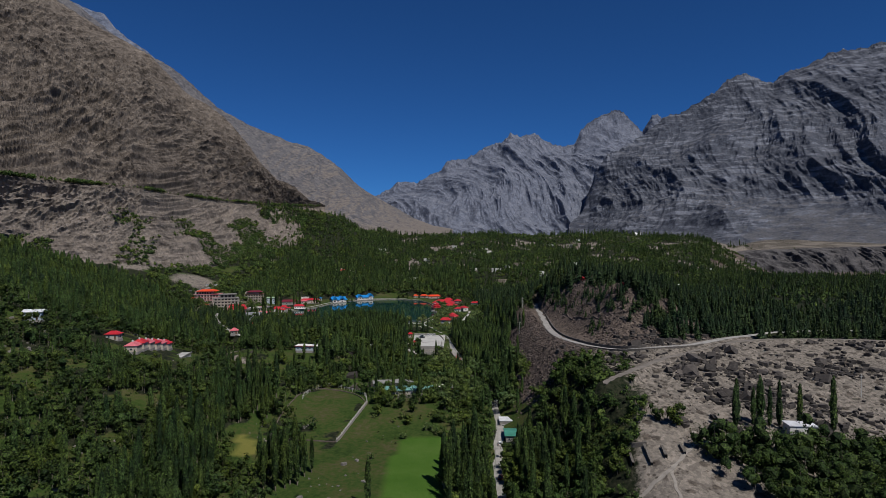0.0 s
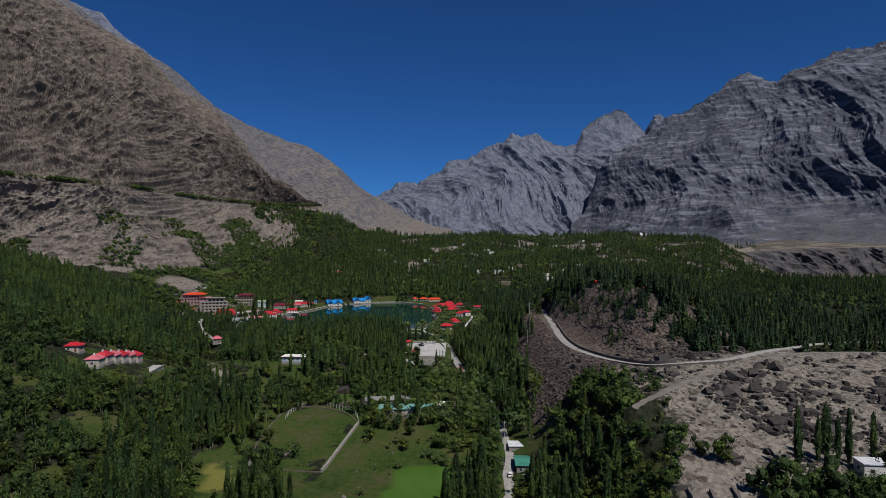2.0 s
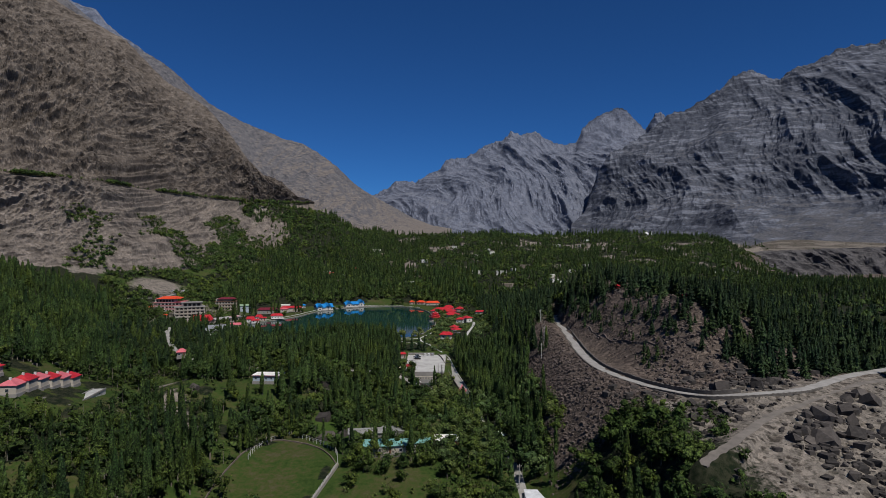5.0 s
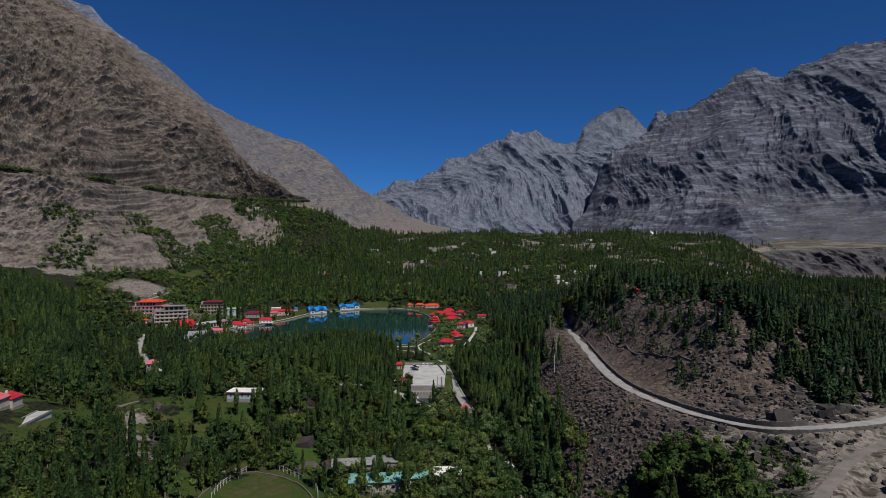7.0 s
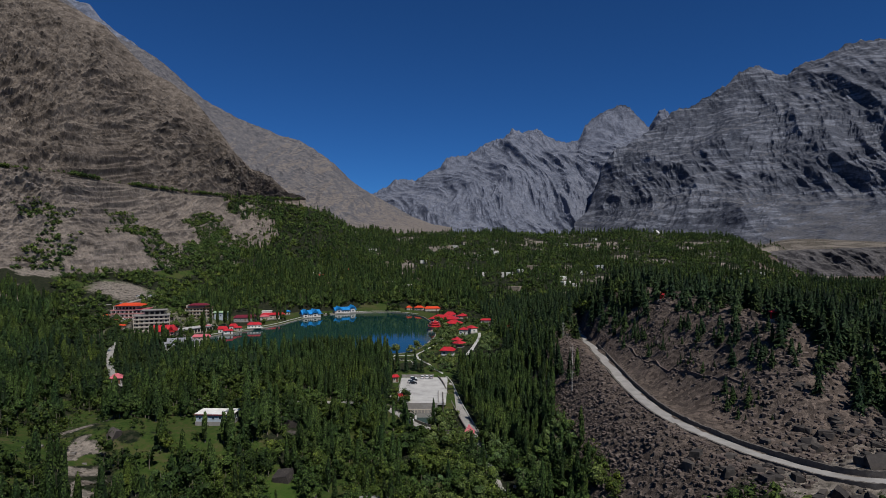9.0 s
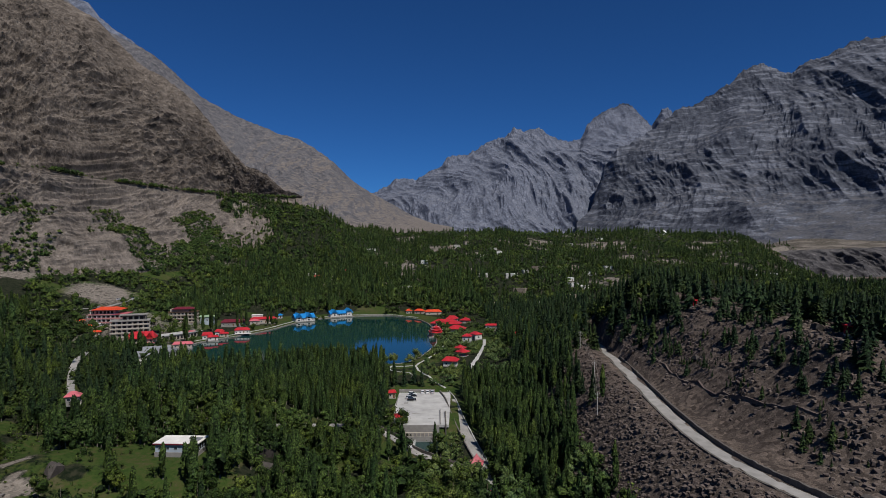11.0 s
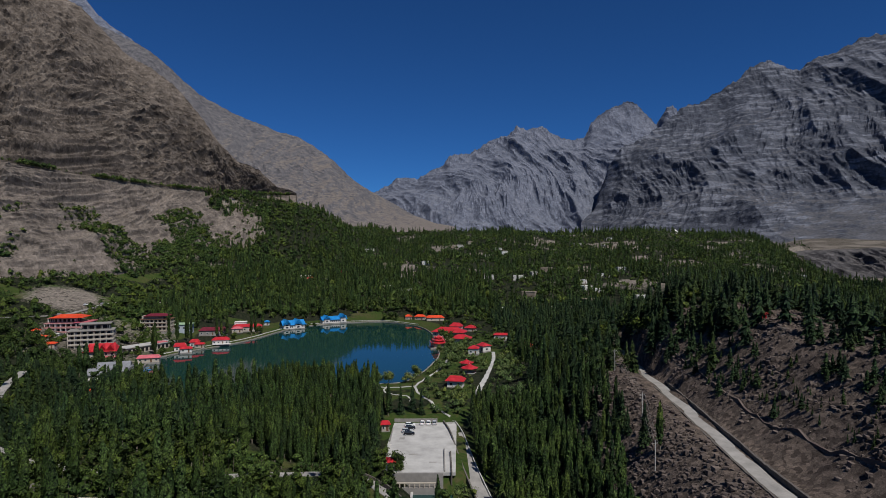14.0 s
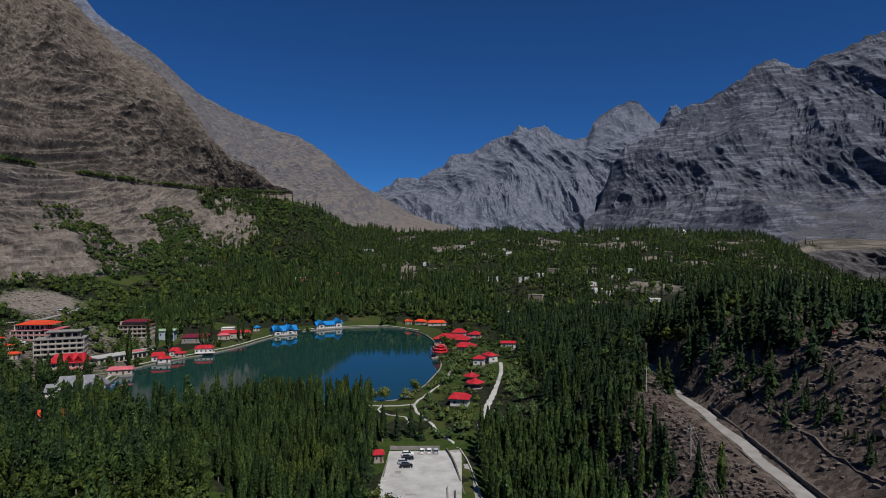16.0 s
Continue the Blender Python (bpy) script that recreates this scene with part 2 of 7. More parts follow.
def foliage(name, dark, mid, light, sun_through=0.25):
    """Leaves: each clump and each stand a little different, with a fine leafy grain; its darks hold painted leaf shade.
    """
    m, nt, b = material(name, 0.65)
    b.inputs["Specular IOR Level"].default_value = 0.15
    g = nt.nodes.new("ShaderNodeNewGeometry")
    p = position(nt)
    leaf = ramp(nt, g.outputs["Random Per Island"], [(0.0, dark), (0.5, mid), (1.0, light)])
    stand = ramp(nt, noise_node(nt, 0.11, 3, p), [(0.36, dark), (0.5, mid), (0.66, light)])
    col = mix(nt, 0.6, leaf, stand)
    tint = ramp(nt, noise_node(nt, 0.045, 4, p, 0.6), [(0.36, (0.78, 0.92, 1.05)), (0.5, (1, 1, 1)), (0.64, (1.3, 1.12, 0.75))])
    col = mix(nt, 0.85, col, tint, "MULTIPLY")
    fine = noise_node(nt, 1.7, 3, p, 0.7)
    # near-black and bright flecks: shade and highlights among leaves, put into the colour
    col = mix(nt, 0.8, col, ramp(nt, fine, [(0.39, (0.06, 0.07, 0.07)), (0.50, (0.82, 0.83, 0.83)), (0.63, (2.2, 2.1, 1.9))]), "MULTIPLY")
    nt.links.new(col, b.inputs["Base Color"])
    bump(nt, b, fine, 0.7, 0.5)
    t = nt.nodes.new("ShaderNodeBsdfTranslucent")
    nt.links.new(mix(nt, 1.0, col, (1.0, 1.15, 0.55), "MULTIPLY"), t.inputs["Color"])
    ms = nt.nodes.new("ShaderNodeMixShader")
    ms.inputs[0].default_value = sun_through
    nt.links.new(b.outputs[0], ms.inputs[1])
    nt.links.new(t.outputs[0], ms.inputs[2])
    nt.links.new(ms.outputs[0], nt.nodes["Material Output"].inputs["Surface"])
    return m


def rock_face(name, dark, mid, light, scree, size=1.0, strata=0.5, flat=(0.86, 0.96), relief=1.0, low=None, dip=(0.06, -0.10), pale=0.0):
    """Mountain rock: thin beds, blocks, cracks, stains and scree on the gentler parts."""
    m, nt, b = material(name, 0.95)
    b.inputs["Specular IOR Level"].default_value = 0.08
    p = position(nt)
    lay = nt.nodes.new("ShaderNodeMapping")
    lay.inputs["Rotation"].default_value = (dip[0], dip[1], 0)
    lay.inputs["Scale"].default_value = (0.16, 0.16, 1.0)
    nt.links.new(p, lay.inputs["Vector"])
    beds = noise_node(nt, 0.032 / size, 6, lay.outputs[0], 0.68)
    blocks = noise_node(nt, 0.022 / size, 12, p, 0.68)
    grain = noise_node(nt, 0.12 / size, 10, p, 0.72)
    crags = nd(nt, "TexNoise", Scale=0.045 / size, Detail=10.0, Roughness=0.6, Lacunarity=2.1)
    crags.noise_type = "RIDGED_MULTIFRACTAL"
    nt.links.new(p, crags.inputs["Vector"])
    crag = crags.outputs["Fac"]
    broad = noise_node(nt, 0.0045 / size, 6, p, 0.62)
    col = ramp(nt, mix(nt, strata, blocks, beds), [(0.40, dark), (0.5, mid), (0.61, light)])
    col = mix(nt, math_node(nt, "MULTIPLY", ramp(nt, broad, [(0.42, (0, 0, 0)), (0.6, (1, 1, 1))]), 0.35), col, light)
    if pale:
        bands = ramp(nt, math_node(nt, "ADD", beds, math_node(nt, "MULTIPLY", broad, 0.35)), [(0.70, (0, 0, 0)), (0.76, (1, 1, 1))])
        col = mix(nt, math_node(nt, "MULTIPLY", bands, pale), col, tuple(c * 1.7 for c in light))
    if low:
        hgt = nt.nodes.new("ShaderNodeSeparateXYZ")
        nt.links.new(p, hgt.inputs[0])
        at = math_node(nt, "ADD", hgt.outputs["Z"], math_node(nt, "MULTIPLY", math_node(nt, "SUBTRACT", blocks, 0.5), 30.0))
        below = ramp(nt, math_node(nt, "DIVIDE", at, 200.0), [(0.70, (1, 1, 1)), (0.76, (0, 0, 0))])
        lower = ramp(nt, mix(nt, 0.2, blocks, beds), [(0.40, tuple(c * 0.6 for c in low)), (0.5, low), (0.62, tuple(c * 1.3 for c in low))])
        col = mix(nt, below, col, lower)
    g = nt.nodes.new("ShaderNodeNewGeometry")
    sep = nt.nodes.new("ShaderNodeSeparateXYZ")
    nt.links.new(g.outputs["True Normal"], sep.inputs[0])
    lying = ramp(nt, math_node(nt, "ADD", sep.outputs["Z"], math_node(nt, "MULTIPLY", math_node(nt, "SUBTRACT", blocks, 0.5), 0.5)),
                 [(flat[0], (0, 0, 0)), (flat[1], (1, 1, 1))])
    col = mix(nt, math_node(nt, "MULTIPLY", lying, 0.8), col, scree)
    speck = ramp(nt, grain, [(0.38, (0.35, 0.34, 0.33)), (0.46, (0.85, 0.85, 0.85)), (0.53, (1.05, 1.05, 1.05)), (0.62, (1.5, 1.48, 1.45))])
    col = mix(nt, 0.6, col, speck, "MULTIPLY")
    col = mix(nt, 0.5, col, ramp(nt, crag, [(0.18, (0.55, 0.54, 0.53)), (0.36, (1, 1, 1)), (0.7, (1.35, 1.33, 1.3))]), "MULTIPLY")
    nt.links.new(col, b.inputs["Base Color"])
    h = math_node(nt, "ADD", math_node(nt, "MULTIPLY", beds, strata * 0.8), math_node(nt, "MULTIPLY", crag, 0.5))
    bump(nt, b, math_node(nt, "ADD", h, math_node(nt, "MULTIPLY", grain, 0.9)), 0.6, 5 * size * relief)
    return m


def ground_material():
    """Meadow, pale dust, brown stony soil and gravel, laid by the cover painted on the land. Soil under trees carries
    painted shade.
    """
    m, nt, b = material("valley_ground", 0.95)
    b.inputs["Specular IOR Level"].default_value = 0.1
    p = position(nt)
    at = nt.nodes.new("ShaderNodeVertexColor")
    at.layer_name = "cover"
    sep = nt.nodes.new("ShaderNodeSeparateColor")
    nt.links.new(at.outputs[0], sep.inputs[0])
    n1, n2, n3 = noise_node(nt, 0.05, 6, p), noise_node(nt, 0.5, 6, p, 0.65), noise_node(nt, 2.5, 4, p, 0.7)
    # tree floor: soil colour with the black shade between trees painted in
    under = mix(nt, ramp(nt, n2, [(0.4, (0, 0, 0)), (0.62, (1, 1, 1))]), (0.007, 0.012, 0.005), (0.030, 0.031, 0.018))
    grass = ramp(nt, mix(nt, 0.55, n1, n2), [(0.36, (0.018, 0.036, 0.007)), (0.48, (0.034, 0.058, 0.012)), (0.55, (0.052, 0.058, 0.018)), (0.64, (0.070, 0.064, 0.032))])
    stone = nd(nt, "TexVoronoi", Scale=0.42)
    nt.links.new(p, stone.inputs["Vector"])
    stones = ramp(nt, math_node(nt, "ADD", stone.outputs["Distance"], math_node(nt, "MULTIPLY", n1, 0.5)), [(0.40, (0.3, 0.28, 0.27)), (0.52, (1, 1, 1))])
    block = nd(nt, "TexVoronoi", Scale=0.17)
    nt.links.new(p, block.inputs["Vector"])
    blocky = ramp(nt, math_node(nt, "ADD", block.outputs["Distance"], math_node(nt, "MULTIPLY", n2, 0.6)), [(0.50, (0.35, 0.33, 0.32)), (0.62, (1, 1, 1))])
    dust = ramp(nt, mix(nt, 0.5, n2, n3), [(0.33, (0.095, 0.083, 0.071)), (0.5, (0.168, 0.147, 0.125)), (0.68, (0.240, 0.212, 0.180))])
    rock = ramp(nt, mix(nt, 0.6, n2, n3), [(0.35, (0.044, 0.035, 0.030)), (0.5, (0.086, 0.068, 0.057)), (0.68, (0.150, 0.122, 0.103))])
    edge = math_node(nt, "MULTIPLY", math_node(nt, "SUBTRACT", n2, 0.5), 0.9)

    def weight(s):
        return ramp(nt, math_node(nt, "ADD", s, edge), [(0.38, (0, 0, 0)), (0.62, (1, 1, 1))])

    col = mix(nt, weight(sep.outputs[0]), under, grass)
    fields = nt.nodes.new("ShaderNodeVertexColor")
    fields.layer_name = "fields"
    crop = nt.nodes.new("ShaderNodeSeparateColor")
    nt.links.new(fields.outputs[0], crop.inputs[0])
    col = mix(nt, crop.outputs[0], col, ramp(nt, mix(nt, 0.5, n1, n3), [(0.36, (0.032, 0.078, 0.009)), (0.5, (0.048, 0.104, 0.014)), (0.64, (0.070, 0.120, 0.024))]))
    col = mix(nt, crop.outputs[1], col, ramp(nt, mix(nt, 0.5, n1, n3), [(0.36, (0.105, 0.115, 0.026)), (0.64, (0.17, 0.15, 0.04))]))
    chips = nd(nt, "TexVoronoi", Scale=0.8)
    nt.links.new(p, chips.inputs["Vector"])
    chip = ramp(nt, chips.outputs["Color"], [(0.2, (0.45, 0.44, 0.44)), (0.5, (0.95, 0.95, 0.95)), (0.85, (1.7, 1.65, 1.6))])
    col = mix(nt, weight(sep.outputs[2]), col, mix(nt, 0.8, rock, chip, "MULTIPLY"))
    col = mix(nt, weight(sep.outputs[1]), col, mix(nt, 0.45, mix(nt, 0.8, mix(nt, 0.85, dust, stones, "MULTIPLY"), blocky, "MULTIPLY"), chip, "MULTIPLY"))
    nt.links.new(col, b.inputs["Base Color"])
    bump(nt, b, math_node(nt, "ADD", n2, n3), 0.6, 0.5)
    return m


M_GROUND = ground_material()
M_LEFT = rock_face("brown_rock", (0.060, 0.050, 0.042), (0.124, 0.103, 0.086), (0.196, 0.165, 0.139), (0.172, 0.145, 0.121), 0.3, 0.04, low=(0.200, 0.170, 0.146), dip=(0.2, 0.45))
M_LEFT_FAR = rock_face("tan_rock", (0.078, 0.078, 0.087), (0.120, 0.117, 0.126), (0.165, 0.159, 0.162), (0.205, 0.176, 0.154), 0.45, 0.08, flat=(0.84, 0.94), dip=(0.3, 0.6))
# far peaks: distance haze put into the rock colour as blue-grey
M_FAR = rock_face("haze_blue_rock", (0.090, 0.103, 0.138), (0.138, 0.154, 0.200), (0.190, 0.205, 0.255), (0.168, 0.178, 0.210), 1.0, 0.06, dip=(0.5, 0.8))
# right range: bluish distance haze mixed into its rock colours
M_RIGHT = rock_face("haze_grey_rock", (0.046, 0.053, 0.071), (0.076, 0.084, 0.107), (0.118, 0.126, 0.150), (0.106, 0.105, 0.112), 0.7, 0.30, pale=0.7)
M_BLUFF = rock_face("dark_bluff_rock", (0.036, 0.035, 0.037), (0.066, 0.063, 0.066), (0.11, 0.104, 0.106), (0.125, 0.117, 0.113), 0.5, 0.3)
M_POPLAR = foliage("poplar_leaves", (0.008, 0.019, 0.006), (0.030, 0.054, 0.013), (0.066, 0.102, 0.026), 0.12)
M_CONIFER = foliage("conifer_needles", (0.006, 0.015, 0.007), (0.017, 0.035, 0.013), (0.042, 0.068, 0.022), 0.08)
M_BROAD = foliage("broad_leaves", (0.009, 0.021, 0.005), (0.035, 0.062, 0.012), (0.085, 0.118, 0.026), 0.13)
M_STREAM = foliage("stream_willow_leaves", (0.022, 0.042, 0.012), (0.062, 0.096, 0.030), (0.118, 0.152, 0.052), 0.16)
# darker copy of the broad leaves, deep crown shade put into its colour
M_BROAD_SHADED = foliage("broad_leaves_shaded", (0.006, 0.015, 0.004), (0.024, 0.044, 0.009), (0.062, 0.090, 0.020), 0.12)
M_BARK = plain("bark", (0.15, 0.13, 0.105), 0.95)


# ---- mesh helpers ----
def mesh_from(name, verts, faces, mats, smooth=False, index=None):
    """A mesh from arrays of corners and of triangles or quads."""
    me = bpy.data.meshes.new(name)
    verts, faces = np.asarray(verts, np.float32), np.asarray(faces, np.int32)
    nf, k = faces.shape
    me.vertices.add(len(verts))
    me.vertices.foreach_set("co", verts.ravel())
    me.loops.add(nf * k)
    me.loops.foreach_set("vertex_index", faces.ravel())
    me.polygons.add(nf)
    me.polygons.foreach_set("loop_start", np.arange(nf, dtype=np.int32) * k)
    me.polygons.foreach_set("loop_total", np.full(nf, k, np.int32))
    me.polygons.foreach_set("use_smooth", np.full(nf, bool(smooth)))
    for mt in mats:
        me.materials.append(mt)
    if index is not None:
        me.polygons.foreach_set("material_index", np.asarray(index, np.int32))
    me.update(calc_edges=True)
    return me


def grid_faces(rows, cols):
    i = np.arange(rows - 1)[:, None] * cols + np.arange(cols - 1)[None]
    return np.stack([i, i + 1, i + 1 + cols, i + cols], -1).reshape(-1, 4)


# ---- ground sheet ----
def spacing(parts):
    out = []
    for a, b, step in parts:
        out += list(np.arange(a, b, step))
    out.append(parts[-1][1])
    return np.array(out)


def build_ground():
    xs = spacing([(-4600, -1200, 200), (-1200, -500, 40), (-500, -230, 11), (-230, 240, 3.2), (240, 500, 8), (500, 1300, 30), (1300, 2400, 60), (2400, 4800, 200)])
    ys = spacing([(-400, 120, 20), (120, 640, 3.2), (640, 860, 4), (860, 1300, 10), (1300, 1750, 9), (1750, 2600, 50), (2600, 4900, 150)])
    X, Y = np.meshgrid(xs, ys)
    Z = ground_z(X, Y)
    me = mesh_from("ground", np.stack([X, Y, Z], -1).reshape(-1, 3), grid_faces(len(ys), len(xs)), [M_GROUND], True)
    cover = np.zeros((X.size, 4), np.float32)
    cover[:, 3] = 1
    x, y, z = X.ravel(), Y.ravel(), Z.ravel()
    g, s, r = covers(x, y)
    cover[:, 0], cover[:, 1], cover[:, 2] = g, s, r
    at = me.color_attributes.new("cover", "FLOAT_COLOR", "POINT")
    at.data.foreach_set("color", cover.ravel())
    crop = np.zeros((X.size, 4), np.float32)
    crop[:, 0] = np.maximum(inside(x, y, HAY_FIELD), 0.4 * inside(x, y, GREENS[3]))
    crop[:, 1], crop[:, 3] = inside(x, y, BARLEY), 1
    at = me.color_attributes.new("fields", "FLOAT_COLOR", "POINT")
    at.data.foreach_set("color", crop.ravel())
    ob = new("ground", me)
    tagged(ob, "green and stony valley floor with meadows, dust and boulders", "ground", kind="structure")


def covers(x, y):
    """Shares of meadow, pale dust and brown stones."""
    hill_side = sm(38, 48, x) * sm(296, 312, y) * (1 - sm(530, 600, y)) * (1 - sm(140, 190, x))
    boulder = sm(62, 88, x + 0.25 * (y - 250)) * (1 - sm(304, 322, y - 0.02 * x)) * sm(58, 80, x)
    delta = sm(56, 68, x - 0.3 * (y - 190)) * (1 - sm(120, 150, x)) * (1 - sm(225, 262, y))
    meadow = np.maximum.reduce([1.0 * inside(x, y, q) for q in GREENS] + [0.8 * sm(-40, -30, x) * (1 - sm(4, 14, x)) * sm(120, 150, y) * (1 - sm(318, 345, y))])
    meadow = np.maximum(meadow, sm(0.61, 0.66, fbm(x / 34, y / 34, 31)) * (1 - sm(60, 90, x)) * (1 - sm(880, 1000, y)))
    meadow = np.maximum(meadow, sm(-160, -150, x) * (1 - sm(-70, -60, x)) * sm(395, 405, y) * (1 - sm(436, 446, y)))
    meadow = np.maximum(meadow, 0.72 * (1 - sm(10, 40, x - 24 * (1 - sm(262, 290, y)))) * (1 - sm(540, 600, y)) * sm(0.34, 0.46, fbm(x / 14, y / 14, 33)))
    rr, _ = line_distance(x, y, LAKE, True)
    meadow = np.maximum(meadow, (1 - sm(10, 26, rr)) * sm(540, 560, y))
    far = sm(850, 1000, y)
    bare_far = far * sm(0.60, 0.68, fbm(x / 60, y / 60, 41) + 0.05 * sm(80, 300, x))
    gorge = sm(0.40, 0.5, x / np.maximum(y, 1)) * sm(1000, 1080, y)
    left_bare = sm(0.55, 0.62, fbm(x / 45, y / 45, 51)) * sm(-240, -300, x) * sm(560, 640, y)
    left_bare = np.maximum(left_bare, np.exp(-((x + 294) / 26) ** 2 - ((y - 738) / 36) ** 2) * 1.5)
    yards = sm(-280, -268, x) * (1 - sm(-186, -178, x + 0.2 * (y - 650))) * sm(596, 604, y) * (1 - sm(725, 740, y))
    bare = 1.1 * np.exp(-(line_distance(x, y, SCREE)[0] / 6.5) ** 2) * sm(0.38, 0.62, fbm(x / 7, y / 7, 34))
    s = np.maximum.reduce([0.5 * yards, bare, 0.62 * boulder, delta * 0.8, 0.75 * bare_far, 0.42 * gorge * sm(1640, 1700, y), 0.7 * left_bare, sm(1750, 1900, y) * 0.45])
    r = np.maximum.reduce([hill_side, 0.55 * boulder, gorge * (1 - 0.5 * sm(1640, 1700, y)), 0.5 * left_bare, 0.5 * sm(1750, 1900, y)])
    g = np.clip((meadow - 1.2 * bare) * (1 - hill_side) * (1 - boulder), 0, 1)
    return g, s, r


build_ground()


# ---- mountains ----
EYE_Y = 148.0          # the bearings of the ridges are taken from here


def ridge(name, label, crest, crest_d, foot, mat, mid=None, cols=420, rows=150, spur=300.0, gully=0.3, crag=0.3, stretch=2.2, seed=1, power=1.15,
          beds_h=60.0, beds_a=0.1, lean=0.0, scree=0.0, jagged=1.0, out=(0.9, 0.6), octaves=5, ribs=3.2):
    """A range: crest = (bearing, height over distance), crest_d, foot = (bearing, distance, height); mid = a terrace between.
    Spurs of the given spacing run down it, broken by smaller ribs, ledges and scree fans."""
    c, k, f = np.array(crest), np.array(crest_d), np.array(foot)
    u = np.linspace(c[0, 0], c[-1, 0], cols)
    dk = np.interp(u, k[:, 0], k[:, 1])
    df, zf = np.interp(u, f[:, 0], f[:, 1]), np.interp(u, f[:, 0], f[:, 2])
    zk = 70 + np.interp(u, c[:, 0], c[:, 1]) * dk
    s = np.concatenate([np.linspace(0, 1, rows), 1 + np.linspace(0.02, 0.6, 16)])
    S, Uu = np.meshgrid(s, u, indexing="ij")
    reach = cols // 8
    ease = np.convolve(np.pad(zk, reach, mode="edge"), np.hanning(2 * reach + 1) / reach, mode="valid")
    top, zk = zk, ease + (zk - ease) * sm(0.78, 1.0, S)          # teeth of the crest fade out downhill
    up = np.clip(S, 0, 1)
    if mid is None:
        D = df + (dk - df) * S
        Z = zf + (zk - zf) * up**power
    else:
        m = np.array(mid)
        dm, zm = np.interp(u, m[:, 0], m[:, 1]), mid[0][2]
        cut = 0.30
        lower = np.clip(up / cut, 0, 1)
        above = np.clip((up - cut - 0.012) / (1 - cut - 0.012), 0, 1)
        D = df + (dm - df) * lower + np.clip(up - cut, 0, 0.012) / 0.012 * 5 + (dk - dm - 5) * above + (dk - df) * np.clip(S - 1, 0, 9)
        Z = np.maximum(zf + (zm - zf) * lower**0.9 + (zk - zm) * above**power, zf)
    rel = top - zf
    Z = np.where(S > 1, top - (S - 1) * 1.3 * np.maximum(rel, 50), Z)
    along = Uu * np.where(S > 1, dk, D)
    run = S * np.hypot(dk - df, rel)
    bend = 0.35 * spur * gnoise(along / (1.6 * spur), run / (1.6 * spur), seed + 60)
    wx, wy = along + bend + lean * run, run + 0.5 * bend
    big = crests(wx / spur, wy / (spur * stretch), seed, 3, 0.45)
    small = crests(wx / (spur * 0.22), wy / (spur * 0.22 * ribs), seed + 20, octaves, 0.55)
    env = np.clip(np.sin(np.pi * np.clip(S, 0, 1)), 0, 1) ** 0.5 * (S <= 1)
    # smooth scree fans run up between the spurs
    fan = sm(-0.10, 0.10, up - scree * (0.2 + 1.6 * (1 - big))) if scree else 1.0
    bed = Z / beds_h + 0.8 * gnoise(along / (spur * 1.5), run / (spur * 1.5), seed + 70) + along / (beds_h * 14)
    step = np.abs(2 * (bed - np.floor(bed)) - 1) ** 0.6
    rise = np.minimum(1, rel / (1.2 * spur))
    push = env * rise * spur * (gully * (big - 0.5) * (0.35 + 0.65 * fan) + 0.22 * crag * (small - 0.45) * (0.12 + 0.88 * fan)) + env * fan * beds_a * (step - 0.5) * beds_h
    if mid is not None:
        push = push * (1 - 0.9 * np.exp(-((up - cut) / 0.02) ** 2))
    jag = jagged * 0.05 * spur * rise * (crests(along / (0.16 * spur), run / (0.4 * spur), seed + 9, 5, 0.6) - 0.45) * sm(0.88, 0.99, S)
    D2 = D - push * out[0]
    Z = Z + push * out[1] + jag
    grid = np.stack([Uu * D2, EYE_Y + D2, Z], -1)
    tagged(new(name, mesh_from(name, grid.reshape(-1, 3), grid_faces(len(s), cols), [mat])), label, "mountain", kind="structure")
    return grid


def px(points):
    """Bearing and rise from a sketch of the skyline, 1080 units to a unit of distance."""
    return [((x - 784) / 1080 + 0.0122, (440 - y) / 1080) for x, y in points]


ridge("mountain_far_range", "jagged far mountain range tinted haze-blue with pale peaks",
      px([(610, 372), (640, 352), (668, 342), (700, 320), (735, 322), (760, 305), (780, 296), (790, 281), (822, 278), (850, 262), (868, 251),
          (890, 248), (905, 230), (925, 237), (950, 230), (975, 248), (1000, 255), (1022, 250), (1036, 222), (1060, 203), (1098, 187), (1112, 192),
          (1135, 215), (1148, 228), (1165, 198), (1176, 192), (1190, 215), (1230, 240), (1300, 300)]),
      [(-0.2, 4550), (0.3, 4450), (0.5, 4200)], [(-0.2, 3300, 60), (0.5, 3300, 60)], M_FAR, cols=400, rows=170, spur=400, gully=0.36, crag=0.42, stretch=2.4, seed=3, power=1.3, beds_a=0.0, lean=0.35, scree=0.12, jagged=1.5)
ridge("mountain_right", "huge layered rock mountain tinted haze-grey above scree fans",
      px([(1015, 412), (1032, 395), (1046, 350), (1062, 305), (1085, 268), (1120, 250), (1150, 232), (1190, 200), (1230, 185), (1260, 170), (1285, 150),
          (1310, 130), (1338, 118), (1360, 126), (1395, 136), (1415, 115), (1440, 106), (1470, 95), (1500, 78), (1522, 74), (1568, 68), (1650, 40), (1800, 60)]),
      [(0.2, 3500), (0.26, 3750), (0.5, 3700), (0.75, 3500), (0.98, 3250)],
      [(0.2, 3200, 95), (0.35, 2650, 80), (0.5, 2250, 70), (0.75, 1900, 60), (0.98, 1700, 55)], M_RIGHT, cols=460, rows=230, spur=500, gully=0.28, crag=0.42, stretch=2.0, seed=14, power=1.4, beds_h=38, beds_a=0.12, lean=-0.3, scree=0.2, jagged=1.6)
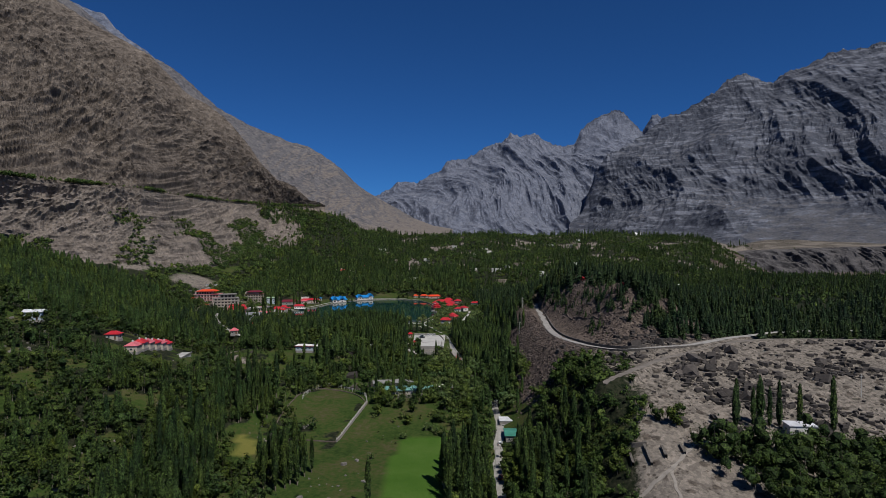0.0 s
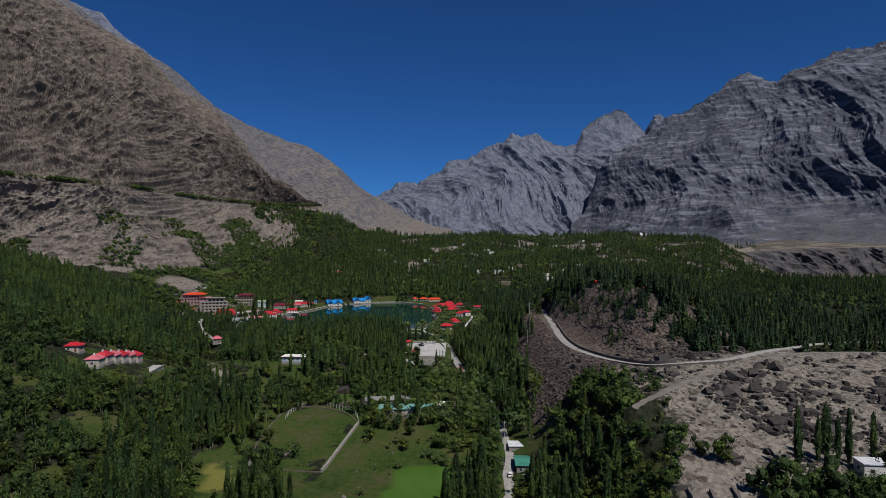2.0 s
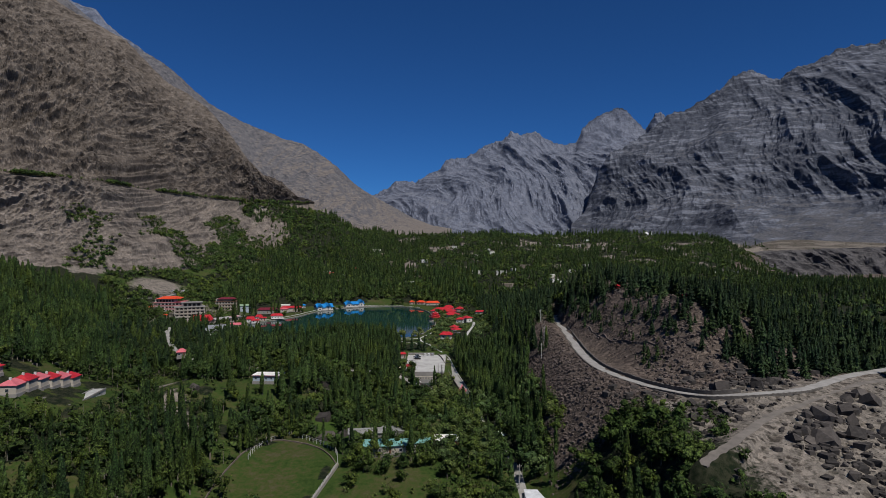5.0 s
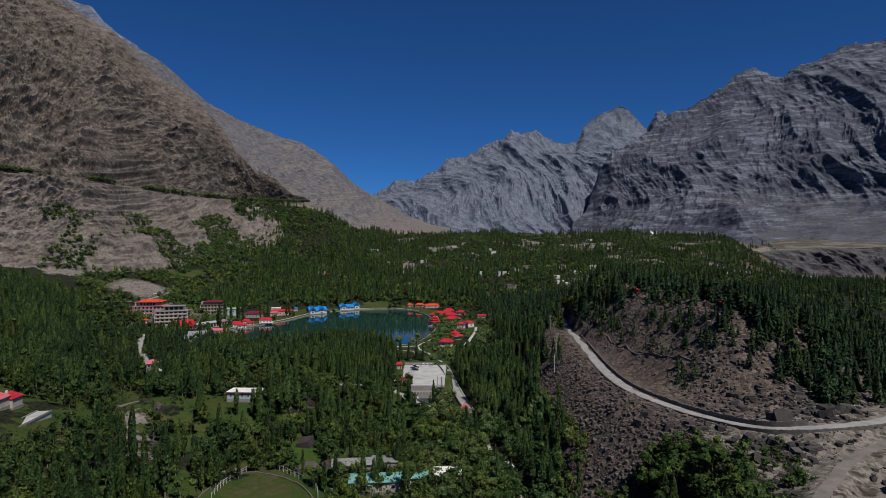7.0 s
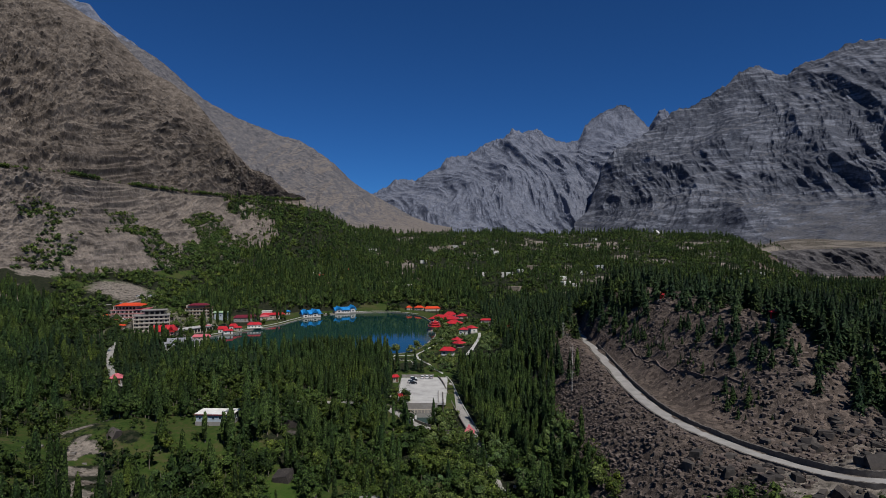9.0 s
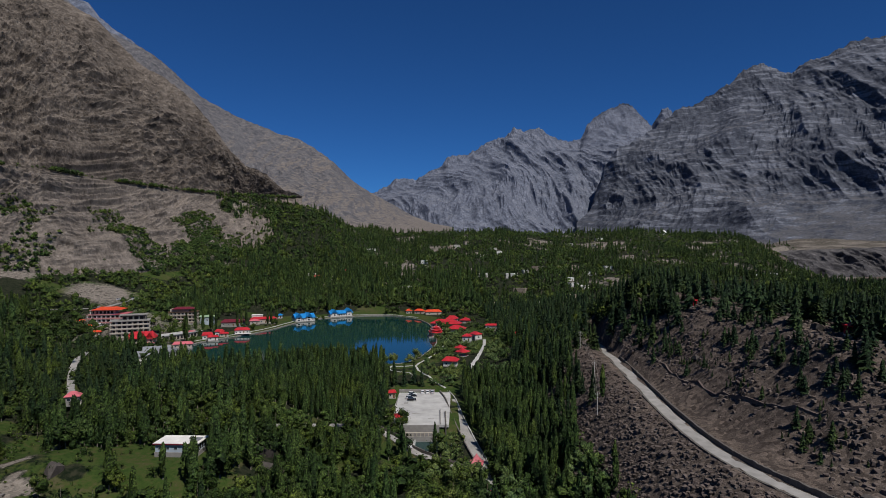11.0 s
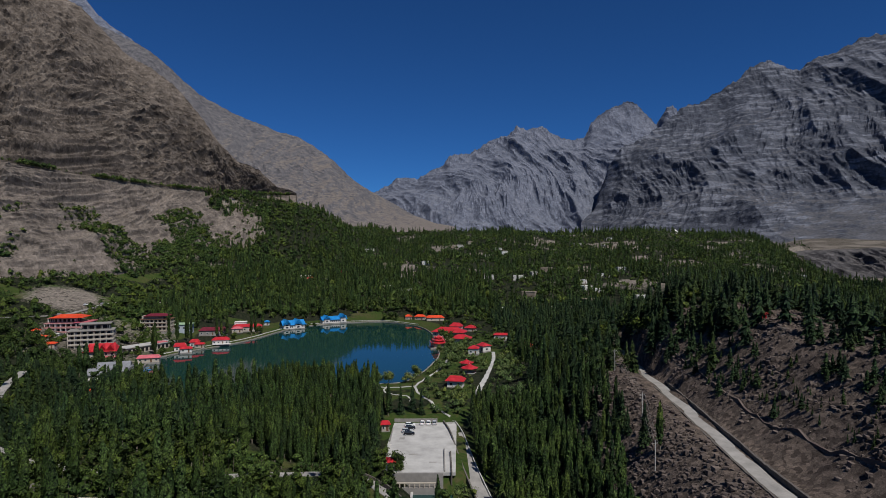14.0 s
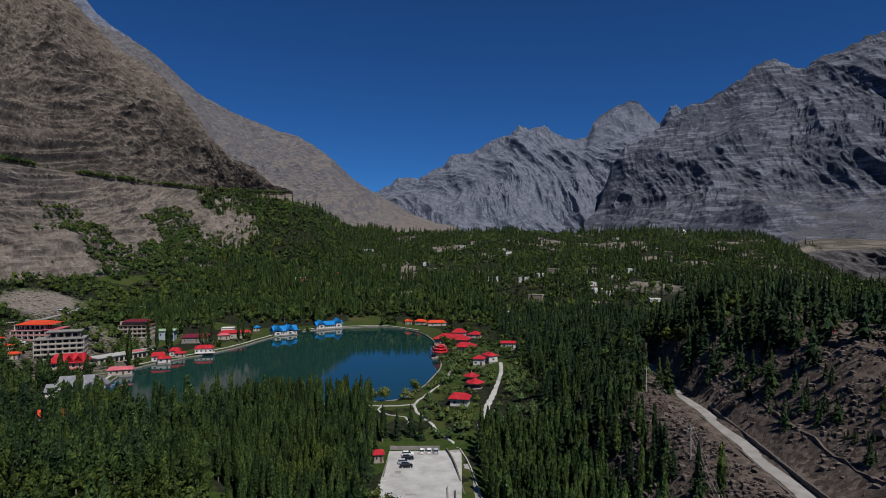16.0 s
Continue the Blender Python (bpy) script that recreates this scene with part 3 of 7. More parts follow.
ridge("river_bluff", "dark eroded river bluff with a pale terrace on top", [(0.43, -0.030), (0.49, -0.012), (0.56, -0.004), (0.7, 0.001), (0.85, 0.004), (1.05, 0.002)],
      [(0.43, 1560), (0.7, 1480), (1.05, 1400)], [(0.43, 1430, -6), (0.7, 1350, -6), (1.05, 1280, -6)], M_BLUFF, cols=300, rows=60, spur=90, gully=0.55, crag=0.6, seed=47, power=0.7, beds_h=18, beds_a=0.2, jagged=0.5)
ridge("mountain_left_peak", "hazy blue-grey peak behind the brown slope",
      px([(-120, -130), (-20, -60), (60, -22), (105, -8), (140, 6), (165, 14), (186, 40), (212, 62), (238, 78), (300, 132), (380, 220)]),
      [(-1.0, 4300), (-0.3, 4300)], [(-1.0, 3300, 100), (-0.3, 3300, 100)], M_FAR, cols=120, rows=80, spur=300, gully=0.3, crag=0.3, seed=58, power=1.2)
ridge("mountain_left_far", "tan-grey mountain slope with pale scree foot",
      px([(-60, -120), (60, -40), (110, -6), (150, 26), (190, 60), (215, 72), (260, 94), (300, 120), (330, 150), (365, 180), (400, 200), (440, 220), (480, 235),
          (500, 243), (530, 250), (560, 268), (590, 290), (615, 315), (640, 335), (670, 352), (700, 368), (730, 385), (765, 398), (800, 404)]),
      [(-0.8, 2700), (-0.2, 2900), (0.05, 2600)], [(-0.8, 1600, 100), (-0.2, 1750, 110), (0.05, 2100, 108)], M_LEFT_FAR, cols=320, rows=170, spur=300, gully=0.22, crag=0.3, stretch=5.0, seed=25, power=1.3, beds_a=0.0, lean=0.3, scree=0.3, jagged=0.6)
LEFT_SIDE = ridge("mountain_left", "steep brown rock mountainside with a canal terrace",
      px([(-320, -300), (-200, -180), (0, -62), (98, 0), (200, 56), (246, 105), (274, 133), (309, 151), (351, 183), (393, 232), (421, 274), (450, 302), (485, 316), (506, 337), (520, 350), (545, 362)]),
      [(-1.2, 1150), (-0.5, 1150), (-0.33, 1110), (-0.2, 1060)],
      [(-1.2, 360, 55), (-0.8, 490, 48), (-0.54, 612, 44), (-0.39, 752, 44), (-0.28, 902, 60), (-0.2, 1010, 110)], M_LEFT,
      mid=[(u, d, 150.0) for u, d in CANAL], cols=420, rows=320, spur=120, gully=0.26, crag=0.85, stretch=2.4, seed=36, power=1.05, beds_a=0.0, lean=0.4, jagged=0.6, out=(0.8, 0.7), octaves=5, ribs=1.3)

# ---- lake ----
m_water, nt_w, b_w = material("lake_water", 0.04)
b_w.inputs["Base Color"].default_value = (0.006, 0.035, 0.034, 1)
b_w.inputs["Specular IOR Level"].default_value = 0.5
bump(nt_w, b_w, noise_node(nt_w, 1.2, 3, position(nt_w)), 0.05, 0.1)
bm = bmesh.new()
ring = [bm.verts.new((x * 1.0, y, 0.0)) for x, y in LAKE]
bm.faces.new(ring)
bmesh.ops.triangulate(bm, faces=bm.faces[:])
me = bpy.data.meshes.new("water")
bm.to_mesh(me)
bm.free()
me.materials.append(m_water)
tagged(new("lake_water", me), "still dark teal lake reflecting forest and sky", "lake", kind="structure")


def terrace_point(u, out=0.0):
    """A place on the canal terrace of the left mountain, by its bearing."""
    d = float(np.interp(u, [c[0] for c in CANAL], [c[1] for c in CANAL])) - out
    return u * d, EYE_Y + d, 150.0


canal_line = np.array([terrace_point(u, -2.0) for u in np.linspace(-0.98, -0.25, 120)])
cv = np.stack([canal_line + np.array([0, -3.5, -3.0]), canal_line + np.array([0, -3.5, 1.2]), canal_line + np.array([0, -2.6, 1.2]), canal_line + np.array([0, -2.6, -3.0])], 1).reshape(-1, 3)
tagged(new("canal_wall", mesh_from("canal_wall", cv, grid_faces(len(canal_line), 4), [M_LEFT])), "low stone wall of the hillside canal", "wall", kind="structure")


# ---- trees ----
def crown_cloud(rng, kind, n, h, w):
    """n leaf clumps of a crown: centres, facing ways, sizes and the way that each clump points."""
    t = rng.random(n)
    a = rng.random(n) * 2 * np.pi
    lobes = None
    if kind == "poplar":
        t = 0.17 + 0.83 * t**0.9
        r = w * np.minimum((t * 2.4) ** 0.7, 1) * np.clip(1 - t, 0, 1) ** 0.42 * (0.55 + 0.6 * rng.random(n)) * (0.8 + 0.3 * np.sin(7 * t + 2 * a + rng.random() * 6))
        c = np.stack([r * np.cos(a), r * np.sin(a), t * h], -1)
        out = np.stack([np.cos(a), np.sin(a), np.full(n, 0.5)], -1)
        axis = np.stack([0.3 * np.cos(a), 0.3 * np.sin(a), np.ones(n)], -1)
        size = 0.05 * h * (1.15 - 0.6 * t)
    elif kind == "conifer":
        t = 1 - np.sqrt(rng.random(n))
        tier = np.round(t * 8) / 8
        t = 0.08 + 0.92 * (0.55 * tier + 0.45 * t)
        r = w * np.clip(1.0 - t, 0, 1) ** 0.85 * (0.3 + 0.7 * np.sqrt(rng.random(n)))
        c = np.stack([r * np.cos(a), r * np.sin(a), t * h - 0.22 * r], -1)
        out = np.stack([0.4 * np.cos(a), 0.4 * np.sin(a), np.ones(n)], -1)
        axis = np.stack([np.cos(a), np.sin(a), np.full(n, -0.38)], -1)
        size = 0.068 * h * (1.2 - 0.8 * t)
    else:
        lobes = rng.normal(size=(7, 3)) * np.array([0.36, 0.36, 0.17]) * np.array([w, w, h]) + np.array([0, 0, 0.53 * h])
        pick = rng.integers(0, 7, n)
        d = rng.normal(size=(n, 3))
        d /= np.linalg.norm(d, axis=1, keepdims=True)
        rad = np.array([0.60 * w, 0.60 * w, 0.29 * h]) * (0.6 + 0.4 * rng.random((n, 1)))
        c = lobes[pick] + d * rad
        c[:, 2] = np.maximum(c[:, 2], 0.08 * h)
        out = d + np.array([0, 0, 0.4])
        axis = rng.normal(size=(n, 3))
        size = np.full(n, 0.145 * w)
    return c, out, size * (0.7 + 0.7 * rng.random(n)), axis, lobes


def leaf_tris(rng, c, out, size, axis, slim):
    """One three-cornered leaf clump at each centre: it faces outward and points along its axis."""
    n = len(c)
    nrm = out / np.linalg.norm(out, axis=1, keepdims=True) + rng.normal(size=(n, 3)) * 0.26
    nrm /= np.linalg.norm(nrm, axis=1, keepdims=True)
    ax = axis / (np.linalg.norm(axis, axis=1, keepdims=True) + 1e-9) + rng.normal(size=(n, 3)) * 0.22
    e2 = np.cross(nrm, ax)
    e2 /= np.linalg.norm(e2, axis=1, keepdims=True) + 1e-9
    e1 = np.cross(e2, nrm)
    s = size[:, None]
    wide = s * slim
    v = np.stack([c + e1 * s * 1.25, c - e1 * s * 0.7 + e2 * wide, c - e1 * s * 0.7 - e2 * wide], 1)
    return v.reshape(-1, 3)


SLIM = {"poplar": 0.55, "conifer": 0.62, "broadleaf": 0.85}
GOLD = (1 + 5 ** 0.5) / 2
ICO = np.array([(-1, GOLD, 0), (1, GOLD, 0), (-1, -GOLD, 0), (1, -GOLD, 0), (0, -1, GOLD), (0, 1, GOLD), (0, -1, -GOLD), (0, 1, -GOLD), (GOLD, 0, -1), (GOLD, 0, 1), (-GOLD, 0, -1), (-GOLD, 0, 1)]) / 1.902
ICO_FACES = np.array([(0, 11, 5), (0, 5, 1), (0, 1, 7), (0, 7, 10), (0, 10, 11), (1, 5, 9), (5, 11, 4), (11, 10, 2), (10, 7, 6), (7, 1, 8),
                      (3, 9, 4), (3, 4, 2), (3, 2, 6), (3, 6, 8), (3, 8, 9), (4, 9, 5), (2, 4, 11), (6, 2, 10), (8, 6, 7), (9, 8, 1)])


def crown_core(kind, rng, rich, lobes=None, count=7):
    """The dense inside of a unit crown, lumpy where it is rich: corners and triangles."""
    if kind == "broadleaf" and rich:
        v = [at + ICO * np.array([0.33, 0.33, 0.17]) * (0.6 + 0.7 * rng.random((12, 1))) for at in lobes[:count]]
        return np.concatenate(v), np.concatenate([ICO_FACES + 12 * i for i in range(len(v))])
    if not rich:
        k = 5
        z, r = {"poplar": ((0.4,), (0.55,)), "conifer": ((0.13,), (0.5,)), "broadleaf": ((0.5,), (0.62,))}[kind]
    elif kind == "poplar":
        k, z = 6, (0.14, 0.27, 0.45, 0.63, 0.79, 0.92)
        r = [0.72 * min((2.4 * t) ** 0.7, 1) * (1 - t) ** 0.38 for t in z]
    else:
        k, z, r = 5, [], []
        for i in range(4):
            t = 0.08 + 0.22 * i
            z += [t, t + 0.15]
            r += [0.66 * (1 - t) ** 0.85, 0.42 * (1 - t) ** 0.85]
    a = np.arange(k) * 2 * np.pi / k
    v = []
    for i, (t, rad) in enumerate(zip(z, r)):
        turn = a + (0.4 * i if rich else 0)
        out = rad * (0.6 + 0.75 * rng.random(k) if rich else np.ones(k))
        v.append(np.stack([out * np.cos(turn), out * np.sin(turn), t + (0.05 * (rng.random(k) - 0.5) if rich else 0 * a)], -1))
    n = len(v)
    v = np.concatenate(v + [[(0, 0, 0.98), (0, 0, max(0.04, z[0] - 0.06))]])
    f = [(i, (i + 1) % k, n * k + 1) for i in range(k)] + [((n - 1) * k + i, (n - 1) * k + (i + 1) % k, n * k) for i in range(k)]
    for j in range(n - 1):
        for i in range(k):
            p, q = j * k + i, j * k + (i + 1) % k
            f += [(p, q, q + k), (p, q + k, p + k)]
    return v, np.array(f)


def trunk_mesh(h, r, lean=0.0, limbs=0, rng=None):
    """A tapered trunk with a few limbs: corners and triangles."""
    verts, faces = [], []

    def tube(p, q, ra, rb, k=5):
        p, q = np.array(p, float), np.array(q, float)
        d = (q - p) / (np.linalg.norm(q - p) + 1e-9)
        a = np.cross(d, (0.3, 0.9, 0.1))
        a /= np.linalg.norm(a)
        b = np.cross(d, a)
        o = len(verts)
        for base, rad in ((p, ra), (q, rb)):
            for i in range(k):
                w = 2 * math.pi * i / k
                verts.append(base + rad * (math.cos(w) * a + math.sin(w) * b))
        for i in range(k):
            j = (i + 1) % k
            faces.append((o + i, o + j, o + k + j))
            faces.append((o + i, o + k + j, o + k + i))

    tube((0, 0, -0.5), (lean, 0, h * 0.5), r, r * 0.62)
    tube((lean, 0, h * 0.5), (lean * 1.4, 0, h * 0.88), r * 0.62, r * 0.18)
    for i in range(limbs):
        a = rng.random() * 6.28
        z = h * (0.25 + 0.4 * rng.random())
        q = (math.cos(a) * h * 0.22, math.sin(a) * h * 0.22, z + h * 0.18)
        tube((lean * 0.6, 0, z), q, r * 0.35, r * 0.1, 4)
    return np.array(verts), np.array(faces)


LEAVES = {"poplar": M_POPLAR, "conifer": M_CONIFER, "broadleaf": M_BROAD}


def wood(name, label, kind, x, y, h, w, n, seed):
    """A whole stand of trees in one mesh: slim trunks and leaf clumps."""
    z = ground_z(x, y)
    if len(x):
        wood_at(name, label, kind, np.stack([x, y, z], -1), h, w, n, seed)


def wood_at(name, label, kind, base, h, w, n, seed):
    rng = np.random.default_rng(seed)
    m = len(base)
    protos = [crown_cloud(rng, kind, n, 1.0, 1.0) for _ in range(24)]
    pick = rng.integers(0, len(protos), m)
    C = np.stack([p[0] for p in protos])[pick]
    O = np.stack([p[1] for p in protos])[pick]
    Sz = np.stack([p[2] for p in protos])[pick]
    A = np.stack([p[3] for p in protos])[pick]
    # unit crowns: kind sizes follow height for slim trees and width for broad ones
    C = C * np.stack([w, w, h], -1)[:, None]
    turn = rng.random(m) * 6.283
    ct, st = np.cos(turn)[:, None], np.sin(turn)[:, None]
    C = np.stack([C[..., 0] * ct - C[..., 1] * st, C[..., 0] * st + C[..., 1] * ct, C[..., 2]], -1)
    O = np.stack([O[..., 0] * ct - O[..., 1] * st, O[..., 0] * st + O[..., 1] * ct, O[..., 2]], -1)
    A = np.stack([A[..., 0] * ct - A[..., 1] * st, A[..., 0] * st + A[..., 1] * ct, A[..., 2]], -1)
    Sz = Sz * (w if kind == "broadleaf" else h)[:, None] * math.sqrt(220 / n) * (0.86 if n >= 60 else 1.0) * {"broadleaf": 0.52, "poplar": 0.74, "conifer": 0.85}[kind]
    leaves = leaf_tris(rng, (C + base[:, None]).reshape(-1, 3), O.reshape(-1, 3), Sz.ravel(), A.reshape(-1, 3), SLIM[kind])
    nl = len(leaves) // 3
    # trunks: three-sided
    k = 3
    ang = np.arange(k) * 2 * np.pi / k
    rad = 0.012 * h + 0.05
    ringv = np.stack([np.cos(ang), np.sin(ang), 0 * ang], -1)
    low = base[:, None] + ringv * rad[:, None, None] - np.array([0, 0, 0.5])
    top = base[:, None] + ringv * rad[:, None, None] * 0.3 + np.stack([0 * h, 0 * h, 0.8 * h], -1)[:, None]
    tv = np.concatenate([low, top], 1).reshape(-1, 3)
    o = (np.arange(m) * 6)[:, None]
    tf = np.concatenate([np.stack([o + i, o + (i + 1) % 3, o + 3 + (i + 1) % 3], -1) for i in range(3)] + [np.stack([o + i, o + 3 + (i + 1) % 3, o + 3 + i], -1) for i in range(3)], 1).reshape(-1, 3)
    rich = n >= 60
    cores = [crown_core(kind, rng, rich, p[4], 6 if n >= 140 else 3) for p in protos]
    cv, cf = np.stack([q[0] for q in cores])[pick], cores[0][1]
    cv = np.stack([cv[..., 0] * ct - cv[..., 1] * st, cv[..., 0] * st + cv[..., 1] * ct, cv[..., 2]], -1)
    core = (cv * np.stack([w, w, h], -1)[:, None] + base[:, None]).reshape(-1, 3)
    cf = (cf[None] + (np.arange(m) * cv.shape[1])[:, None, None]).reshape(-1, 3)
    verts = np.concatenate([leaves, tv, core])
    faces = np.concatenate([np.arange(nl * 3).reshape(-1, 3), tf + nl * 3, cf + nl * 3 + len(tv)])
    index = np.concatenate([np.zeros(nl), np.ones(len(tf)), np.zeros(len(cf))])
    me = mesh_from(name, verts, faces, [LEAVES[kind], M_BARK], False, index)
    tagged(new(name, me), label, "trees", kind="stuff")


def clear_of(x, y):
    """Where no tree may stand: water, roads, yards, fields."""
    bad = inside(x, y, LAKE) | (line_distance(x, y, LAKE, True)[0] < 3.5)
    for line, half in ((ROAD, 4.5), (APPROACH, 3.4), (LEFT_ROAD, 2.9), (TRACK, 4), (SCREE, 5), (GARDEN_PATH, 3.5)):
        bad |= line_distance(x, y, line)[0] < half
    for q in GREENS:
        bad |= inside(x, y, q)
    for x0, x1, y0, y1 in YARDS:
        bad |= (x > x0) & (x < x1) & (y > y0) & (y < y1)
    return ~bad


# yards, lawns and fields kept open
YARDS = [(-316, -272, 708, 768), (-24, 7, 434, 516), (-46, -10, 195, 304), (-30, -8, 524, 566), (-270, -236, 662, 694), (-242, -162, 612, 680), (-230, -190, 716, 740), (-192, -160, 722, 742), (-170, -146, 744, 768), (-140, -112, 772, 806), (-186, -158, 560, 604), (-108, -35, 832, 856),
         (-98, -76, 394, 420), (-168, -134, 412, 436), (26, 46, 272, 302), (-182, -134, 318, 382), (-130, -100, 388, 408), (-205, -190, 290, 304), (0, 14, 550, 565), (4, 13, 450, 516), (8, 18, 424, 456), (10, 23, 585, 613), (14, 28, 640, 652)]


def scatter(rng, x0, x1, y0, y1, per, keep):
    """Random places at about `per` square metres each where keep(x, y) says so."""
    n = int((x1 - x0) * (y1 - y0) / per)
    x, y = x0 + rng.random(n) * (x1 - x0), y0 + rng.random(n) * (y1 - y0)
    ok = keep(x, y) > rng.random(n)
    x, y = x[ok], y[ok]
    ok = clear_of(x, y)
    return x[ok], y[ok]


def plant():
    rng = np.random.default_rng(5)

    def stand(name, label, kind, area, per, keep, h, w, n, seed):
        x, y = scatter(rng, *area, per, keep)
        hh = h[0] + (h[1] - h[0]) * rng.random(len(x))
        ww = hh * (w[0] + (w[1] - w[0]) * rng.random(len(x)))
        print(name, kind, len(x), len(x) * n)
        wood(name, label, kind, x, y, hh, ww, n, seed)

    patch = lambda x, y, s, lo, hi, k: sm(lo, hi, fbm(x / s, y / s, k))
    open_l = lambda x, y: (1 - (0.4 + 0.45 * sm(-150, -110, x)) * sm(0.61, 0.66, fbm(x / 34, y / 34, 31)) * sm(-225, -190, x))
    # dense wood between the lake and the car park
    stand("conifer_wood", "dense dark green conifers on the lake's near shore", "conifer", (-215, -62, 462, 575), 30, lambda x, y: 1 - sm(-86, -58, x + 8 * np.sin(y / 9)) + 0 * y, (8.5, 15.5), (0.26, 0.34), 280, 1)
    stand("poplar_wood", "dense slim poplars behind the car park", "poplar", (-95, -22, 458, 560), 10, lambda x, y: sm(-95, -75, x), (11, 15.5), (0.10, 0.14), 190, 2)
    # left forest
    stand("left_poplar_wood", "tall slim poplars on the valley side", "poplar", (-430, -58, 345, 640), 40, lambda x, y: open_l(x, y) * sm(-60, -70, x) * patch(x, y, 60, 0.42, 0.54, 61), (11, 18), (0.13, 0.19), 90, 3)
    LEAVES["broadleaf"] = M_BROAD_SHADED
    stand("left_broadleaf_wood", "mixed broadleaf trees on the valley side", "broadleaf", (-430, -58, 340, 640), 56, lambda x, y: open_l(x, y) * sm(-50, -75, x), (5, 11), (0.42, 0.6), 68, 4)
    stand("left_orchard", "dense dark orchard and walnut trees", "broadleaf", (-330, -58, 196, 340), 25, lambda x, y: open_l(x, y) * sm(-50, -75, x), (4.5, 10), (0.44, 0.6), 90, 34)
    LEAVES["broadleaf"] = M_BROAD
    stand("centre_broadleaf_wood", "willows and orchard trees beside the stream", "broadleaf", (-75, 42, 325, 455), 38, lambda x, y: 1 - 0.5 * patch(x, y, 25, 0.5, 0.56, 62), (5, 8.5), (0.5, 0.7), 150, 5)
    stand("centre_poplar_wood", "poplars scattered among the stream's willows", "poplar", (-75, 30, 325, 455), 160, lambda x, y: 1 + 0 * x, (10, 15), (0.10, 0.14), 170, 6)
    stand("stream_poplar_wood", "dark poplars below the rocky slope", "poplar", (18, 84, 205, 520), 40, lambda x, y: (sm(26, 36, x + 40 * sm(320, 300, y)) - sm(0, 8, x - 43 - 14 * sm(300, 285, y) * sm(205, 240, y))) * (0.3 + 0.7 * sm(310, 340, y)), (10, 15), (0.10, 0.14), 170, 7)
    stand("near_broadleaf_wood", "broadleaf trees beside the lower road", "broadleaf", (2, 84, 150, 302), 30, lambda x, y: 1 - sm(0, 9, x - 46 - 20 * sm(205, 250, y) + 8 * sm(285, 300, y)), (4, 8), (0.5, 0.7), 150, 8)
    stand("slope_shrubs", "bushes and small trees on the grassy bank", "broadleaf", (30, 90, 170, 285), 20, lambda x, y: 1 - sm(0, 6, x - 56 - 0.32 * (y - 182)), (1.8, 5), (0.5, 0.75), 90, 36)
    LEAVES["broadleaf"] = M_STREAM
    stand("stream_willow_wood", "light green willows lining the stream", "broadleaf", (-6, 50, 312, 455), 46, lambda x, y: 1 - sm(44, 50, x), (5, 9), (0.45, 0.6), 150, 37)
    bx, by = -58 + 68 * rng.random(150), 186 + 158 * rng.random(150)
    keep = (rng.random(150) < 0.08 + 0.92 * sm(-34, -18, bx)) & ~inside(bx, by, HAY_FIELD) & (line_distance(bx, by, APPROACH)[0] > 5)
    bh = 1.2 + 3.6 * rng.random(int(keep.sum())) ** 2
    wood("meadow_bushes", "bushes dotted over the meadow", "broadleaf", bx[keep], by[keep], bh, bh * 0.6, 110, 38)
    LEAVES["broadleaf"] = M_BROAD
    # poplar rows of the orchards, with bare lower trunks
    stand("hostel_poplar_row", "dense young poplars with pale trunks below the hostel", "poplar", (-205, -122, 284, 318), 11, lambda x, y: sm(0.30, 0.42, fbm(x / 18, y / 18, 63)), (6.5, 9.5), (0.14, 0.2), 90, 40)
    stand("orchard_poplar_wood", "tall poplars standing among the orchard trees", "poplar", (-260, -112, 200, 284), 60, lambda x, y: sm(0.46, 0.54, fbm(x / 26, y / 26, 64)), (10, 15), (0.13, 0.19), 120, 41)
    stand("bank_poplar_wood", "poplars on the stony bank above the pasture", "poplar", (-136, -74, 302, 384), 60, lambda x, y: sm(0.46, 0.54, fbm(x / 20, y / 20, 65)), (10, 15), (0.13, 0.18), 120, 42)
    stand("boulder_poplar_wood", "poplars between big boulders above the board house", "poplar", (-56, -12, 382, 452), 30, lambda x, y: sm(0.40, 0.50, fbm(x / 14, y / 14, 66)), (10, 15), (0.12, 0.17), 130, 43)
    ramp_x = lambda y: np.interp(y, APPROACH[::-1, 1], APPROACH[::-1, 0])
    stand("ramp_poplar_wood", "dense dark poplars beside the ramp", "poplar", (8, 46, 400, 520), 12, lambda x, y: sm(2.5, 4.5, x - ramp_x(y)), (10, 15), (0.12, 0.16), 130, 44)
    stand("ramp_broadleaf_wood", "leafy trees leaning over the lower road", "broadleaf", (8, 50, 300, 420), 26, lambda x, y: 1 + 0 * x, (5, 9), (0.45, 0.6), 120, 45)
    # park on the lake's right shore
    stand("shore_broadleaf_wood", "garden trees between red-roofed cottages", "broadleaf", (2, 110, 515, 850), 60, lambda x, y: sm(34, 46, x - 0.0 * y) + 0.25 * sm(690, 720, y), (4.5, 8), (0.45, 0.65), 105, 9)
    stand("shore_conifer_wood", "tall dark conifers behind the lakeside park", "conifer", (36, 130, 490, 860), 60, lambda x, y: sm(38, 50, x), (9, 16), (0.24, 0.31), 150, 10)
